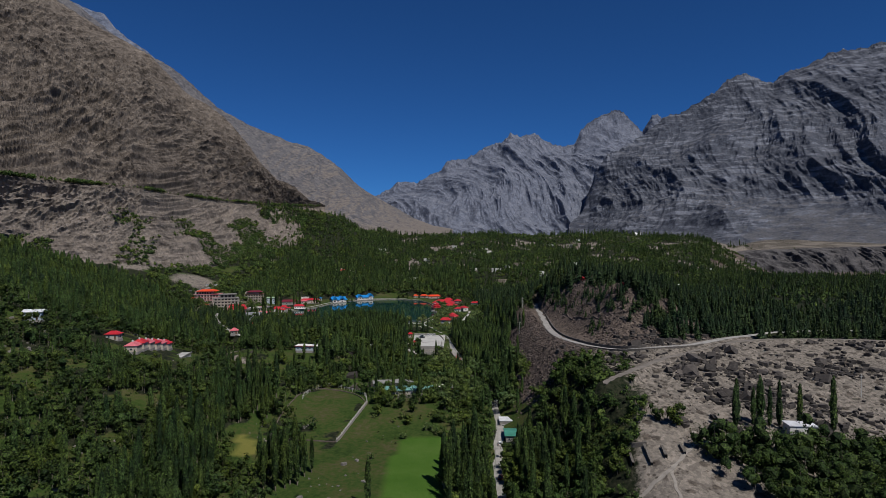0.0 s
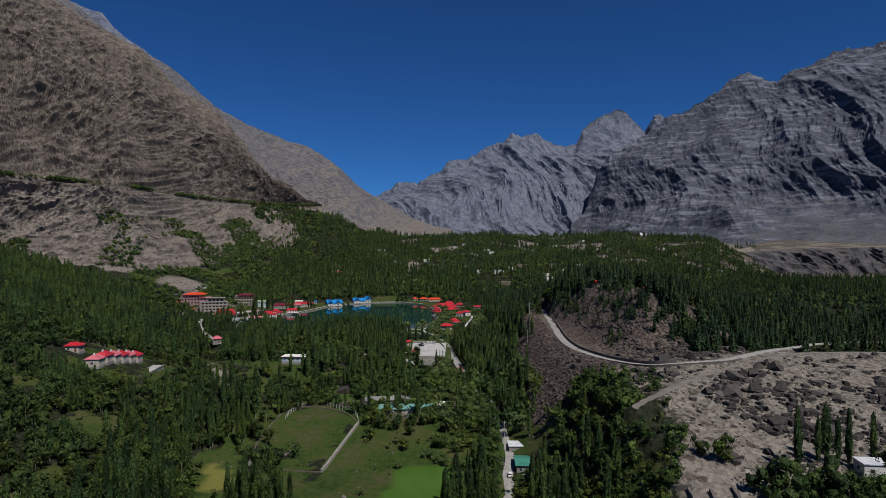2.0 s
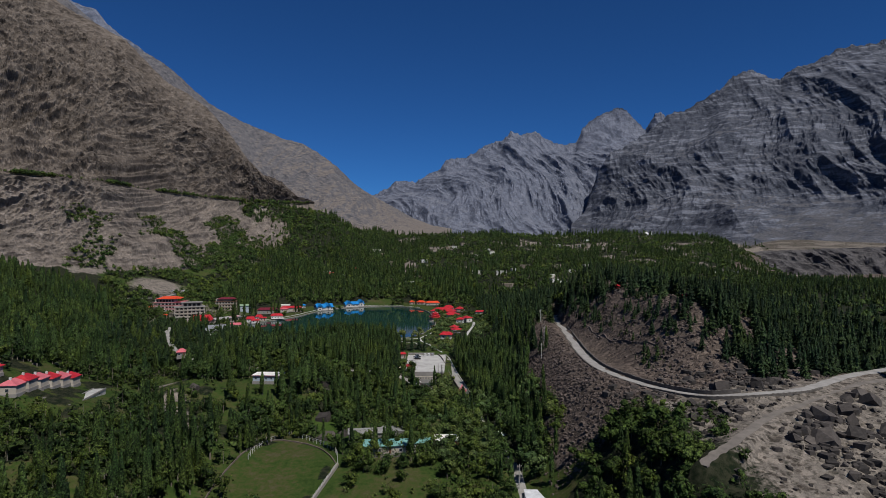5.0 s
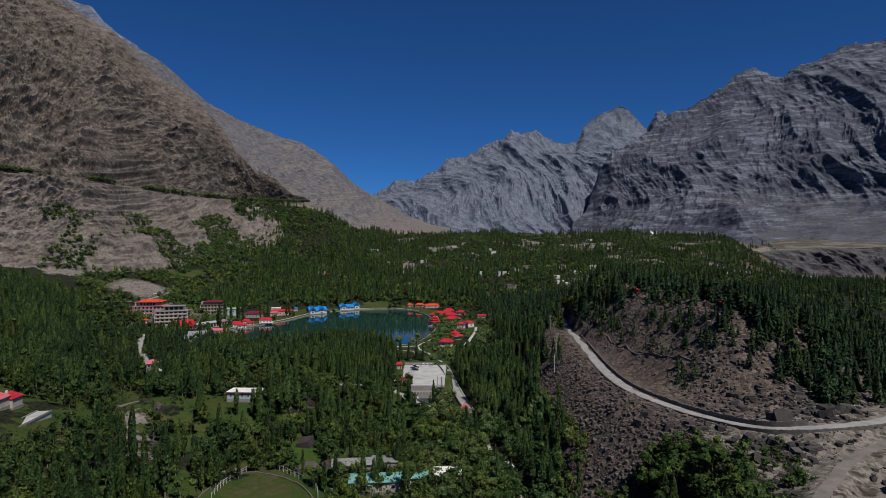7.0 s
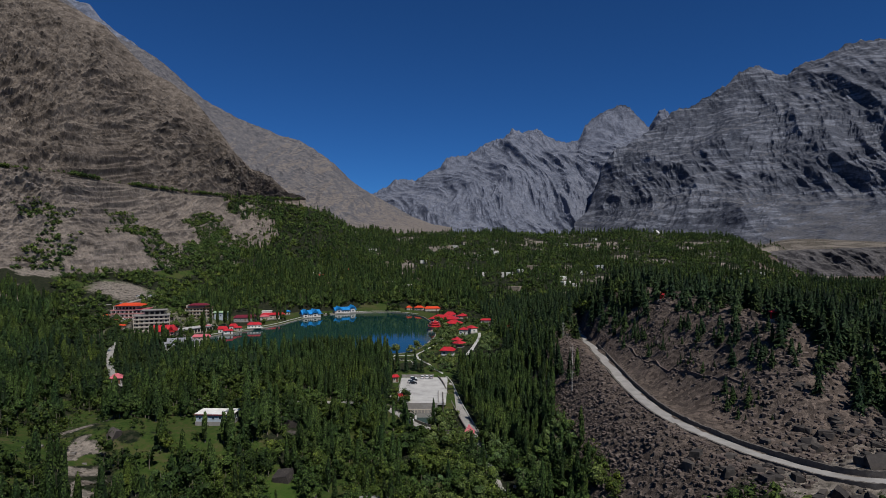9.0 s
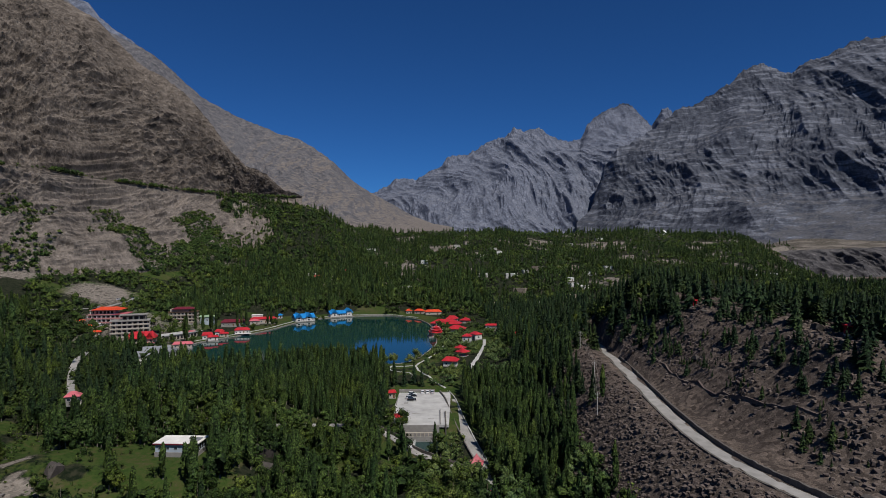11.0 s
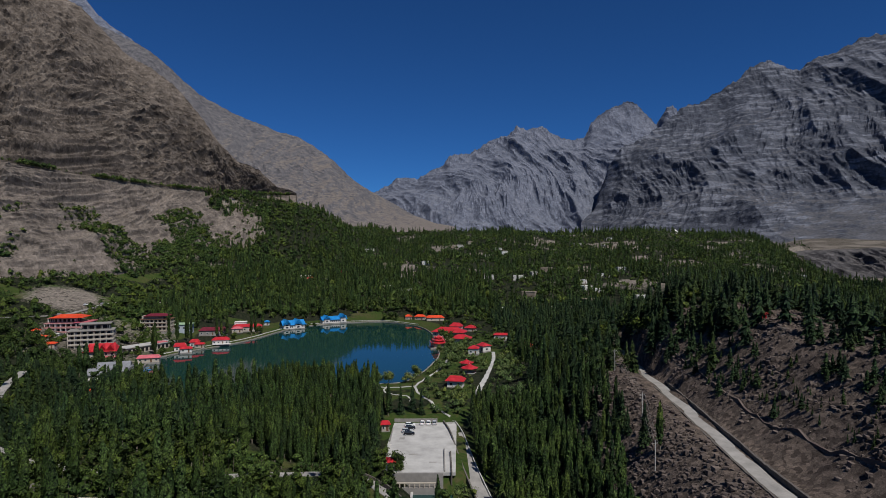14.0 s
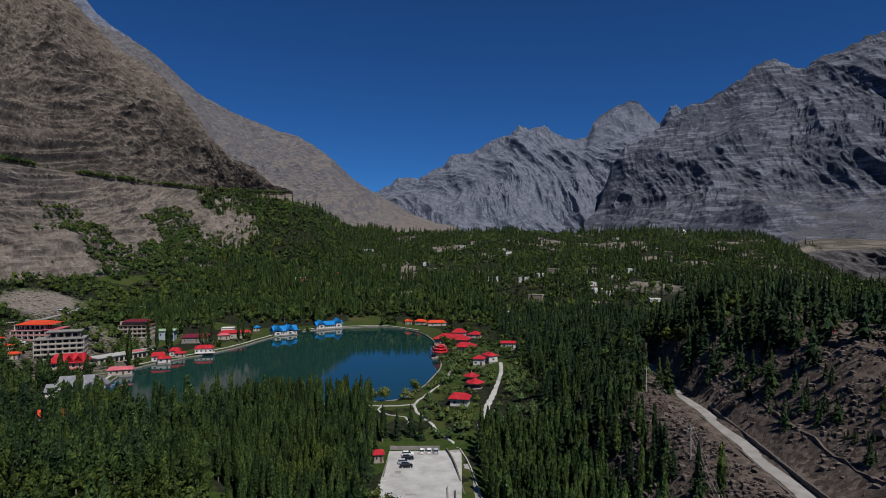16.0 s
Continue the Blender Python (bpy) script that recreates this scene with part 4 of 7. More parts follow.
    # hill and plain on the right
    stand("hill_conifer_wood", "conifers crowning the rocky hill", "conifer", (84, 260, 306, 640), 44, lambda x, y: np.maximum(sm(106, 120, x + 14 * (fbm(y / 20, x / 20, 71) - 0.5)) * sm(308, 322, y), sm(440, 480, y) * sm(90, 98, x)) * 0.95 + 0.06 * sm(0.6, 0.7, fbm(x / 16, y / 16, 72)), (8, 14), (0.22, 0.3), 70, 11)
    stand("roadside_conifer_wood", "dense conifers at the foot of the hill", "conifer", (104, 260, 305, 352), 20, lambda x, y: sm(104, 112, x - 0.6 * (330 - y) * (y < 330)), (6, 11), (0.22, 0.3), 80, 48)
    stand("plain_conifer_wood", "dark conifer forest on the plain", "conifer", (255, 640, 352, 1050), 60, lambda x, y: patch(x, y, 60, 0.36, 0.5, 73) * (1 - 0.9 * sm(0.6, 0.66, fbm(x / 80, y / 50, 74))), (8, 13), (0.2, 0.27), 42, 12)
    stand("plain_broadleaf_wood", "low trees across the plain", "broadleaf", (150, 900, 420, 1120), 300, lambda x, y: 1 + 0 * x, (4, 7), (0.5, 0.7), 14, 13)
    stand("plain_poplar_wood", "far poplars across the plain", "poplar", (250, 900, 600, 1120), 200, lambda x, y: 1 + 0 * x, (9, 14), (0.10, 0.15), 26, 14)
    # moraine beyond the lake
    far = lambda x, y: (1 - 0.9 * sm(0.60, 0.66, fbm(x / 60, y / 60, 41) + 0.05 * sm(80, 300, x))) * (1 - sm(0.46, 0.56, x / y)) * sm(-0.36, -0.33, x / (y - 148))
    stand("moraine_poplar_wood", "poplars among village houses on the wooded ridge", "poplar", (-340, 900, 840, 1720), 100, lambda x, y: far(x, y) * patch(x, y, 70, 0.4, 0.5, 81), (10, 18), (0.10, 0.14), 24, 15)
    stand("moraine_broadleaf_wood", "broadleaf trees covering the wooded ridge", "broadleaf", (-340, 900, 835, 1720), 78, far, (3.5, 7.5), (0.5, 0.75), 11, 16)
    stand("lakehead_broadleaf_wood", "broadleaf trees behind the lake's far shore", "broadleaf", (-260, 60, 735, 960), 55, lambda x, y: sm(0, 10, np.maximum(y - 835, -x - 190)), (6, 10), (0.45, 0.65), 58, 17)
    stand("lakehead_poplar_wood", "tall poplars behind the lake's far shore", "poplar", (-240, 60, 735, 1000), 90, lambda x, y: sm(0, 10, np.maximum(y - 838, -x - 195)), (12, 19), (0.09, 0.12), 90, 18)
    stand("upper_slope_wood", "green bushes over the upper valley slope", "broadleaf", (-345, -50, 900, 1200), 26, lambda x, y: sm(-0.40, -0.36, x / (y - 148)) * (1 - 0.85 * sm(0.56, 0.62, fbm(x / 45, y / 45, 52))), (2.5, 6.5), (0.5, 0.75), 20, 46)
    stand("upper_poplar_wood", "poplars dotted over the upper valley slope", "poplar", (-345, -50, 900, 1200), 150, lambda x, y: sm(-0.38, -0.34, x / (y - 148)), (9, 15), (0.12, 0.17), 30, 47)
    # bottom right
    LEAVES["broadleaf"] = M_BROAD_SHADED
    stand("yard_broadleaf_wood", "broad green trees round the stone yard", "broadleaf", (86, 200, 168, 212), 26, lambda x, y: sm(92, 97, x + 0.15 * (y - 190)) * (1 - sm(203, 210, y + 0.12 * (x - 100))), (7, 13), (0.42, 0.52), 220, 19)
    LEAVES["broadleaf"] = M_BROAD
    stand("terrace_poplar_wood", "line of trees on the far river terrace", "poplar", (1000, 1500, 1560, 1700), 500, lambda x, y: 1 + 0 * x, (8, 13), (0.15, 0.2), 26, 23)
    # bushes on the cliffs' foot
    stand("slope_broadleaf_wood", "bushes and trees on the green valley slope", "broadleaf", (-430, -140, 560, 1180), 38, lambda x, y: sm(-190, -205, x + 0.03 * (y - 700)) * (1 - 0.9 * sm(0.55, 0.62, fbm(x / 45, y / 45, 51))) * (x > -0.60 * (y - 148)), (3, 7), (0.5, 0.75), 36, 20)

    LEAVES["broadleaf"] = M_STREAM
    stand("garden_bushes", "bushes and small fruit trees in the lakeside garden", "broadleaf", (-8, 44, 518, 700), 13, lambda x, y: sm(-8, 0, x + 0.02 * (y - 514)) * sm(0.36, 0.5, fbm(x / 9, y / 9, 67)), (1.6, 4.6), (0.5, 0.75), 44, 24)
    LEAVES["broadleaf"] = M_BROAD
    # green patches on the cliffs under the canal
    grid = LEFT_SIDE[2:60:1].reshape(-1, 3)
    gx, gy, gz = grid.T
    green = sm(0.50, 0.60, fbm(gx / 42 + gz / 70, gy / 42, 95)) * sm(-0.60, -0.36, gx / (gy - 148)) * 1.2 + 0.35 * sm(0.57, 0.63, fbm(gx / 30, gz / 60, 96))
    ok = rng.random(len(gx)) < green * 0.42
    print("cliff", ok.sum())
    hh = 1.2 + 3.8 * rng.random(int(ok.sum()))
    wood_at("cliff_shrubs", "green shrubs growing on the rocky cliff", "broadleaf", grid[ok], hh, hh * 0.7, 24, 25)
    stand("hill_shrubs", "young conifers and shrubs on the stony hillside", "conifer", (86, 118, 335, 500), 20, lambda x, y: sm(0.52, 0.60, fbm(x / 13, y / 22, 97)), (2.2, 6), (0.28, 0.4), 70, 26)
    stand("shore_poplar_wood", "slim poplars between the park and the hill", "poplar", (42, 80, 420, 640), 70, lambda x, y: 1 - sm(58, 66, x), (10, 16), (0.1, 0.14), 100, 27)
    # a hedge of trees before the lake road
    stand("roadside_broadleaf_wood", "garden trees in front of the lake road", "broadleaf", (-104, -22, 424, 446), 15, lambda x, y: 0.8 + 0 * x, (4, 7), (0.45, 0.6), 150, 21)
    stand("lane_trees", "dense trees along the lake road", "broadleaf", (-200, -12, 415, 545), 12, lambda x, y: 0.7 * (line_distance(x, y, LEFT_ROAD)[0] < 9), (4, 7.5), (0.42, 0.55), 110, 35)
    lx, ly = -172 + 92 * rng.random(190), 384 + 56 * rng.random(190)
    keep = (line_distance(lx, ly, LEFT_ROAD)[0] > 3.5) & ~((lx > -98) & (ly > 398) & (ly < 422))
    lh = 0.9 + 3.0 * rng.random(int(keep.sum())) ** 1.8
    wood("lawn_bushes", "bushes and saplings dotted over the lawn", "broadleaf", lx[keep], ly[keep], lh, lh * 0.62, 90, 49)
    # shrubs along the canal and in the cliff's gullies
    us = -0.98 + 0.76 * rng.random(1300)
    us = us[rng.random(1300) < 0.12 + 0.9 * sm(0.42, 0.58, fbm(us * 26, us * 0, 98)) + 0.4 * sm(-0.5, -0.35, us)]
    pts = np.array([terrace_point(q, 1.0 + 5 * rng.random()) for q in us])
    hh = 1.4 + 5.0 * rng.random(len(us)) ** 1.6
    wood_at("canal_shrubs", "dark green shrubs along the hillside canal", "broadleaf", pts, hh, hh * 0.6, 34, 22)


plant()


# ---- rocks ----
def unit_rocks(count, points, seed):
    """Angular blocks of about unit size: hulls of a few random corners."""
    rng = np.random.default_rng(seed)
    out = []
    for _ in range(count):
        d = np.array([(sx, sy, sz) for sx in (-1, 1) for sy in (-1, 1) for sz in (-1, 1)]) * (0.45 + 0.5 * rng.random((8, 3)))
        d = np.concatenate([d, rng.uniform(-1, 1, (points - 8, 3)) * 1.05]) * np.array([1.2, 0.75 + 0.4 * rng.random(), 0.6 + 0.4 * rng.random()])
        b = bmesh.new()
        for q in d:
            b.verts.new(q)
        got = bmesh.ops.convex_hull(b, input=b.verts[:])
        bmesh.ops.delete(b, geom=[g for g in got["geom_interior"] if isinstance(g, bmesh.types.BMVert)], context="VERTS")
        bmesh.ops.triangulate(b, faces=b.faces[:])
        b.verts.index_update()
        out.append((np.array([v.co[:] for v in b.verts]), np.array([[v.index for v in f.verts] for f in b.faces])))
        b.free()
    return out


def rock_material(name, dark, mid, light):
    m, nt, b = material(name, 0.92)
    b.inputs["Specular IOR Level"].default_value = 0.15
    p = position(nt)
    g = nt.nodes.new("ShaderNodeNewGeometry")
    o = nt.nodes.new("ShaderNodeObjectInfo")
    n = noise_node(nt, 0.9, 7, p, 0.7)
    col = ramp(nt, n, [(0.32, dark), (0.5, mid), (0.7, light)])
    one = mix(nt, 0.5, g.outputs["Random Per Island"], o.outputs["Random"])
    col = mix(nt, 0.5, col, ramp(nt, one, [(0.25, dark), (0.75, light)]))
    nt.links.new(col, b.inputs["Base Color"])
    bump(nt, b, n, 0.4, 0.12)
    return m


M_BOULDER = rock_material("dark_boulder", (0.024, 0.022, 0.021), (0.055, 0.048, 0.044), (0.12, 0.104, 0.092))
M_RUBBLE = rock_material("brown_rubble", (0.050, 0.039, 0.035), (0.100, 0.079, 0.069), (0.180, 0.143, 0.122))
M_GREY_STONE = rock_material("grey_stone", (0.09, 0.082, 0.076), (0.15, 0.138, 0.126), (0.23, 0.212, 0.195))
M_PALE_STONE = rock_material("pale_stone", (0.15, 0.135, 0.12), (0.24, 0.22, 0.20), (0.34, 0.31, 0.28))


def rubble(name, label, x, y, size, mat, seed, sink=0.25):
    """Loose stones joined in one mesh."""
    rocks = unit_rocks(24, 10, seed)
    rng = np.random.default_rng(seed + 1)
    m = len(x)
    pick, a = rng.integers(0, 24, m), rng.random(m) * 6.283
    z = ground_z(x, y) + size * (0.45 - sink) * 0.6
    vs, fs, start = [], [], 0
    for k, (r, f0) in enumerate(rocks):
        at = np.nonzero(pick == k)[0]
        if not len(at):
            continue
        v = r[None] * size[at][:, None, None]
        c, s = np.cos(a[at])[:, None], np.sin(a[at])[:, None]
        v = np.stack([v[..., 0] * c - v[..., 1] * s, v[..., 0] * s + v[..., 1] * c, v[..., 2]], -1) + np.stack([x, y, z], -1)[at][:, None]
        vs.append(v.reshape(-1, 3))
        fs.append((f0[None] + (start + np.arange(len(at)) * len(r))[:, None, None]).reshape(-1, 3))
        start += len(at) * len(r)
    v, f = np.concatenate(vs), np.concatenate(fs)
    tagged(new(name, mesh_from(name, v.reshape(-1, 3), f, [mat])), label, "stones", kind="stuff")


def off_roads(x, y, half):
    ok = np.ones(len(x), bool)
    for line in (ROAD, TRACK, APPROACH):
        ok &= line_distance(x, y, line)[0] > half
    return ok


def lay_rocks():
    rng = np.random.default_rng(77)

    def sow(n, x0, x1, y0, y1, keep, lo, hi, bias=3.0):
        x, y = x0 + rng.random(n) * (x1 - x0), y0 + rng.random(n) * (y1 - y0)
        s = lo + (hi - lo) * rng.random(n) ** bias
        ok = (keep(x, y) > rng.random(n)) & off_roads(x, y, 2.8 + 1.4 * s)
        return x[ok], y[ok], s[ok]

    field = lambda x, y: sm(70, 100, x + 0.3 * (y - 240)) * (1 - sm(306, 335, y)) * sm(205, 235, y) * (0.14 + 0.86 * sm(0.42, 0.58, fbm(x / 22, y / 22, 91)))
    rubble("boulder_field", "loose dark boulders strewn over pale dust", *sow(36000, 62, 430, 195, 352, field, 0.16, 1.7, 4.6), M_BOULDER, 3)
    slope = lambda x, y: sm(36, 46, x) * (1 - sm(68, 71, x - 6 * sm(410, 540, y) - 14 * sm(330, 305, y))) * (0.55 + 0.45 * fbm(x / 9, y / 9, 92))
    rubble("rubble_slope", "reddish-brown rubble below the road wall", *sow(17000, 36, 90, 296, 545, slope, 0.18, 0.8, 2.4), M_RUBBLE, 5)
    hill = lambda x, y: sm(80, 90, x) * (1 - sm(150, 190, x)) * (0.3 + 0.7 * sm(0.42, 0.58, fbm(x / 18, y / 18, 93)))
    rubble("hill_stones", "broken brown rocks on the hillside", *sow(17000, 80, 150, 308, 560, hill, 0.18, 0.85, 3.0), M_RUBBLE, 7)
    bed = lambda x, y: (np.abs(x - 19 - 5 * np.sin(y / 24)) < 3.5) * 1.0 + 0.25 * (np.abs(x - 19 - 5 * np.sin(y / 24)) < 9)
    rubble("stream_stones", "pale stones along the stream bed", *sow(2600, 0, 40, 330, 425, bed, 0.25, 1.3, 3), M_PALE_STONE, 9)
    left = lambda x, y: sm(0.52, 0.62, fbm(x / 26, y / 26, 94))
    rubble("meadow_stones", "grey stones scattered in the meadows and orchards", *sow(1500, -300, -14, 200, 440, lambda x, y: left(x, y) * ~inside(x, y, HAY_FIELD), 0.25, 1.3, 3), M_GREY_STONE, 11)
    # the largest boulders stand as things of their own
    rocks = unit_rocks(10, 12, 15)
    meshes = [mesh_from("boulder", r, f0, [M_BOULDER]) for r, f0 in rocks]
    spots = sow(700, 75, 400, 212, 350, field, 0.9, 4.2, 3.6)
    for i, (x, y, s) in enumerate(zip(*spots)):
        if i >= 170:
            break
        ob = new("boulder", meshes[i % 10])
        ob.matrix_world = Matrix.LocRotScale((x, y, float(ground_z(x, y)) + 0.12 * s), Euler((0.7 * rng.random(), 0.7 * rng.random(), 6.28 * rng.random())), (s, s, s))
        tagged(ob, "large dark angular boulder lying on pale dust", "boulder", "boulders below the road")
    for x, y, s in zip(*sow(110, 72, 140, 258, 302, lambda x, y: 0.8 + 0 * x, 0.8, 3.0, 2.2)):
        ob = new("boulder", meshes[int(10 * rng.random())])
        ob.matrix_world = Matrix.LocRotScale((x, y, float(ground_z(x, y)) + 0.12 * s), Euler((0.7 * rng.random(), 0.7 * rng.random(), 6.28 * rng.random())), (s, s, s))
        tagged(ob, "large dark angular boulder beside the dusty track", "boulder", "boulders below the road")
    spots = sow(130, 92, 165, 318, 520, hill, 0.6, 1.9, 3.4)
    for i, (x, y, s) in enumerate(zip(*spots)):
        if i >= 70:
            break
        ob = new("boulder", meshes[(i + 3) % 10])
        ob.matrix_world = Matrix.LocRotScale((x, y, float(ground_z(x, y)) + 0.12 * s), Euler((0.4 * rng.random(), 0.4 * rng.random(), 6.28 * rng.random())), (s, s, s))
        tagged(ob, "large brown boulder on the rocky hillside", "boulder", "boulders on the hill")
    for x, y, s in ((-46, 352, 3.6), (-40, 356, 3.0), (-52, 378, 3.2), (-30, 338, 3.4), (-26, 341, 2.2), (-62, 420, 3.4), (-57, 408, 2.6), (-118, 392, 3.0)):
        ob = new("boulder", meshes[int(abs(x)) % 10])
        ob.matrix_world = Matrix.LocRotScale((x, y, float(ground_z(x, y)) + 0.2 * s), Euler((0.3, 0.2, x)), (s, s, s))
        tagged(ob, "big grey-brown boulder among orchard trees", "boulder", "boulders among the orchards")


lay_rocks()


# ---- roads ----
def ribbon(line, width, z_of, thick=0.25, lift=0.06):
    """A road deck: top and both edges, with slightly uneven borders."""
    p = np.asarray(line, float)
    d = np.gradient(p, axis=0)
    d /= np.linalg.norm(d, axis=1, keepdims=True)
    nrm = np.stack([d[:, 1], -d[:, 0]], -1)
    wob = 0.25 * np.sin(np.arange(len(p)) * 1.7)
    zs = np.array([z_of(i, q) for i, q in enumerate(p)])
    a, b = p + nrm * (width / 2 + wob)[:, None], p - nrm * (width / 2 - wob)[:, None]
    rows = [np.c_[a, zs - thick], np.c_[a, zs + lift], np.c_[p, zs + lift + 0.05], np.c_[b, zs + lift], np.c_[b, zs - thick]]
    v = np.stack(rows, 1).reshape(-1, 3)
    return v, grid_faces(len(p), 5)


M_ROAD = plain("worn_concrete_road", (0.29, 0.275, 0.255), 0.9, vary=0.35, scale=0.25)
M_TRACK = plain("dusty_track", (0.17, 0.15, 0.13), 0.95, vary=0.35, scale=0.3)
M_CONCRETE = plain("pale_concrete", (0.42, 0.41, 0.39), 0.85, vary=0.3, scale=0.2)
M_DRYWALL = rock_material("stone_masonry", (0.05, 0.045, 0.04), (0.11, 0.098, 0.086), (0.20, 0.18, 0.16))


def share_height(line):
    xs, hs = line_heights(line)
    return lambda i, q: float(np.interp(i / len(line), xs, hs))


for nm, lab, line, width, zf, mt in (
        ("hill_road", "pale worn concrete road curving below the hill", ROAD, 4.0, share_height(ROAD), M_ROAD),
        ("boulder_track", "dusty track through the boulders", TRACK, 2.8, share_height(TRACK), M_TRACK),
        ("approach_road", "pale concrete road going down to the gate", APPROACH, 4.2, share_height(APPROACH), M_ROAD),
        ("lake_road", "grey concrete road along the wood", LEFT_ROAD, 3.4, share_height(LEFT_ROAD), M_ROAD)):
    v, f = ribbon(line, width, zf)
    tagged(new(nm, mesh_from(nm, v, f, [mt], False)), lab, "road", kind="structure")


def wall_along(line, offset, thick, low, high, z_of, rough=0.15, seed=0):
    """A masonry wall beside a line, its top uneven."""
    rng = np.random.default_rng(seed)
    p = np.asarray(line, float)
    d = np.gradient(p, axis=0)
    d /= np.linalg.norm(d, axis=1, keepdims=True)
    nrm = np.stack([d[:, 1], -d[:, 0]], -1)
    zs = np.array([z_of(i, q) for i, q in enumerate(p)])
    top = zs + high + rough * (rng.random(len(p)) - 0.5)
    a, b = p + nrm * (offset - thick / 2), p + nrm * (offset + thick / 2)
    v = np.stack([np.c_[a, zs + low], np.c_[a, top], np.c_[b, top + rough * (rng.random(len(p)) - 0.5)], np.c_[b, zs + low]], 1).reshape(-1, 3)
    return v, grid_faces(len(p), 4)


fine_road = curve_through(ROAD, 3)
fine_height = lambda i, q: float(np.interp(i / len(fine_road), *line_heights(ROAD)))
# the outer side of the bend is the valley side
v, f = wall_along(fine_road[: int(len(fine_road) * 0.68)], 2.55, 0.6, -4.2, 0.35, fine_height, 0.2, 1)
tagged(new("retaining_wall", mesh_from("retaining_wall", v, f, [M_DRYWALL])), "dark dry stone retaining wall under the road", "wall", kind="structure")
v, f = wall_along(fine_road[: int(len(fine_road) * 0.55)], -3.0, 0.6, -0.5, 1.25, fine_height, 0.25, 2)
tagged(new("hillside_wall", mesh_from("hillside_wall", v, f, [M_DRYWALL])), "low dark stone wall on the road's hill side", "wall", kind="structure")


fine_ramp = curve_through(APPROACH, 3)
ramp_height = lambda i, q: float(np.interp(i / len(fine_ramp), *line_heights(APPROACH)))
upto = int(len(fine_ramp) * 0.37)
v, f = wall_along(fine_ramp[:upto], 2.5, 0.45, -4.0, 1.0, ramp_height, 0.05, 3)
tagged(new("ramp_wall", mesh_from("ramp_wall", v, f, [M_DRYWALL])), "dark stone wall holding the ramp", "wall", kind="structure")
v, f = wall_along(fine_ramp[:upto], -2.4, 0.35, -0.5, 0.55, ramp_height, 0.05, 4)
tagged(new("ramp_parapet", mesh_from("ramp_parapet", v, f, [M_CONCRETE])), "low pale parapet on the ramp's wooded side", "wall", kind="structure")
fine_lane = curve_through(LEFT_ROAD, 3)
lane_height = lambda i, q: float(np.interp(i / len(fine_lane), *line_heights(LEFT_ROAD)))
cut_a, cut_b = int(len(fine_lane) * 0.70), int(len(fine_lane) * 0.96)
v, f = wall_along(np.array(fine_lane[cut_a:cut_b]), -2.1, 0.45, -0.6, 1.2, lambda i, q: lane_height(i + cut_a, q), 0.1, 6)
tagged(new("lane_wall", mesh_from("lane_wall", v, f, [M_DRYWALL])), "dark stone wall beside the lake road", "wall", kind="structure")


# ---- building helpers ----
def box(cx, cy, cz, sx, sy, sz):
    """Corners and quads of a box; cz is its underside."""
    x, y = sx / 2, sy / 2
    v = [(cx + a * x, cy + b * y, cz + c * sz) for c in (0, 1) for a, b in ((-1, -1), (1, -1), (1, 1), (-1, 1))]
    f = [(3, 2, 1, 0), (4, 5, 6, 7), (0, 1, 5, 4), (1, 2, 6, 5), (2, 3, 7, 6), (3, 0, 4, 7)]
    return np.array(v, float), f


def joined(*shapes):
    vs, fs, o = [], [], 0
    for v, f in shapes:
        vs.append(np.asarray(v, float))
        fs += [tuple(int(i) + o for i in q) for q in f]
        o += len(v)
    return np.concatenate(vs), fs


def part(name, shape, mat, parent, label="", smooth=False):
    v, f = shape
    me = bpy.data.meshes.new(name)
    me.from_pydata([tuple(map(float, p)) for p in v], [], [tuple(map(int, q)) for q in f])
    me.materials.append(mat)
    if smooth:
        me.polygons.foreach_set("use_smooth", [True] * len(me.polygons))
    ob = new(name, me)
    ob.parent = parent
    if label:
        tagged(ob, label)
    return ob


def thing(name, x, y, rot, label, category, group="", z=None):
    root = new(name)
    root.empty_display_size = 0.5
    z = float(ground_z(x, y)) if z is None else z
    root.matrix_world = pose(x, y, z, 0, 0, rot)
    return tagged(root, label, category, group)


def gable(w, d, h, over=0.5, thick=0.18, z=0.0, hip=0.0):
    """A ridged roof along x; hip draws its ends in."""
    a, b = w / 2 + over, d / 2 + over
    r = a - hip * b
    v = [(-a, -b, z), (a, -b, z), (a, b, z), (-a, b, z), (-r, 0, z + h), (r, 0, z + h)]
    v += [(p[0], p[1], p[2] + thick) for p in v]
    f = [(6, 7, 11, 10), (8, 9, 10, 11), (7, 8, 11), (9, 6, 10), (0, 4, 5, 1), (2, 5, 4, 3), (1, 5, 2), (3, 4, 0),
         (0, 1, 7, 6), (1, 2, 8, 7), (2, 3, 9, 8), (3, 0, 6, 9)]
    return np.array(v, float), f


def gable_wall(w, h, y, z, thick=0.2):
    v = [(-w / 2, y, z), (w / 2, y, z), (0, y, z + h)]
    v += [(p[0], p[1] + thick, p[2]) for p in v]
    return np.array(v, float), [(0, 1, 2), (5, 4, 3), (0, 3, 4, 1), (1, 4, 5, 2), (2, 5, 3, 0)]


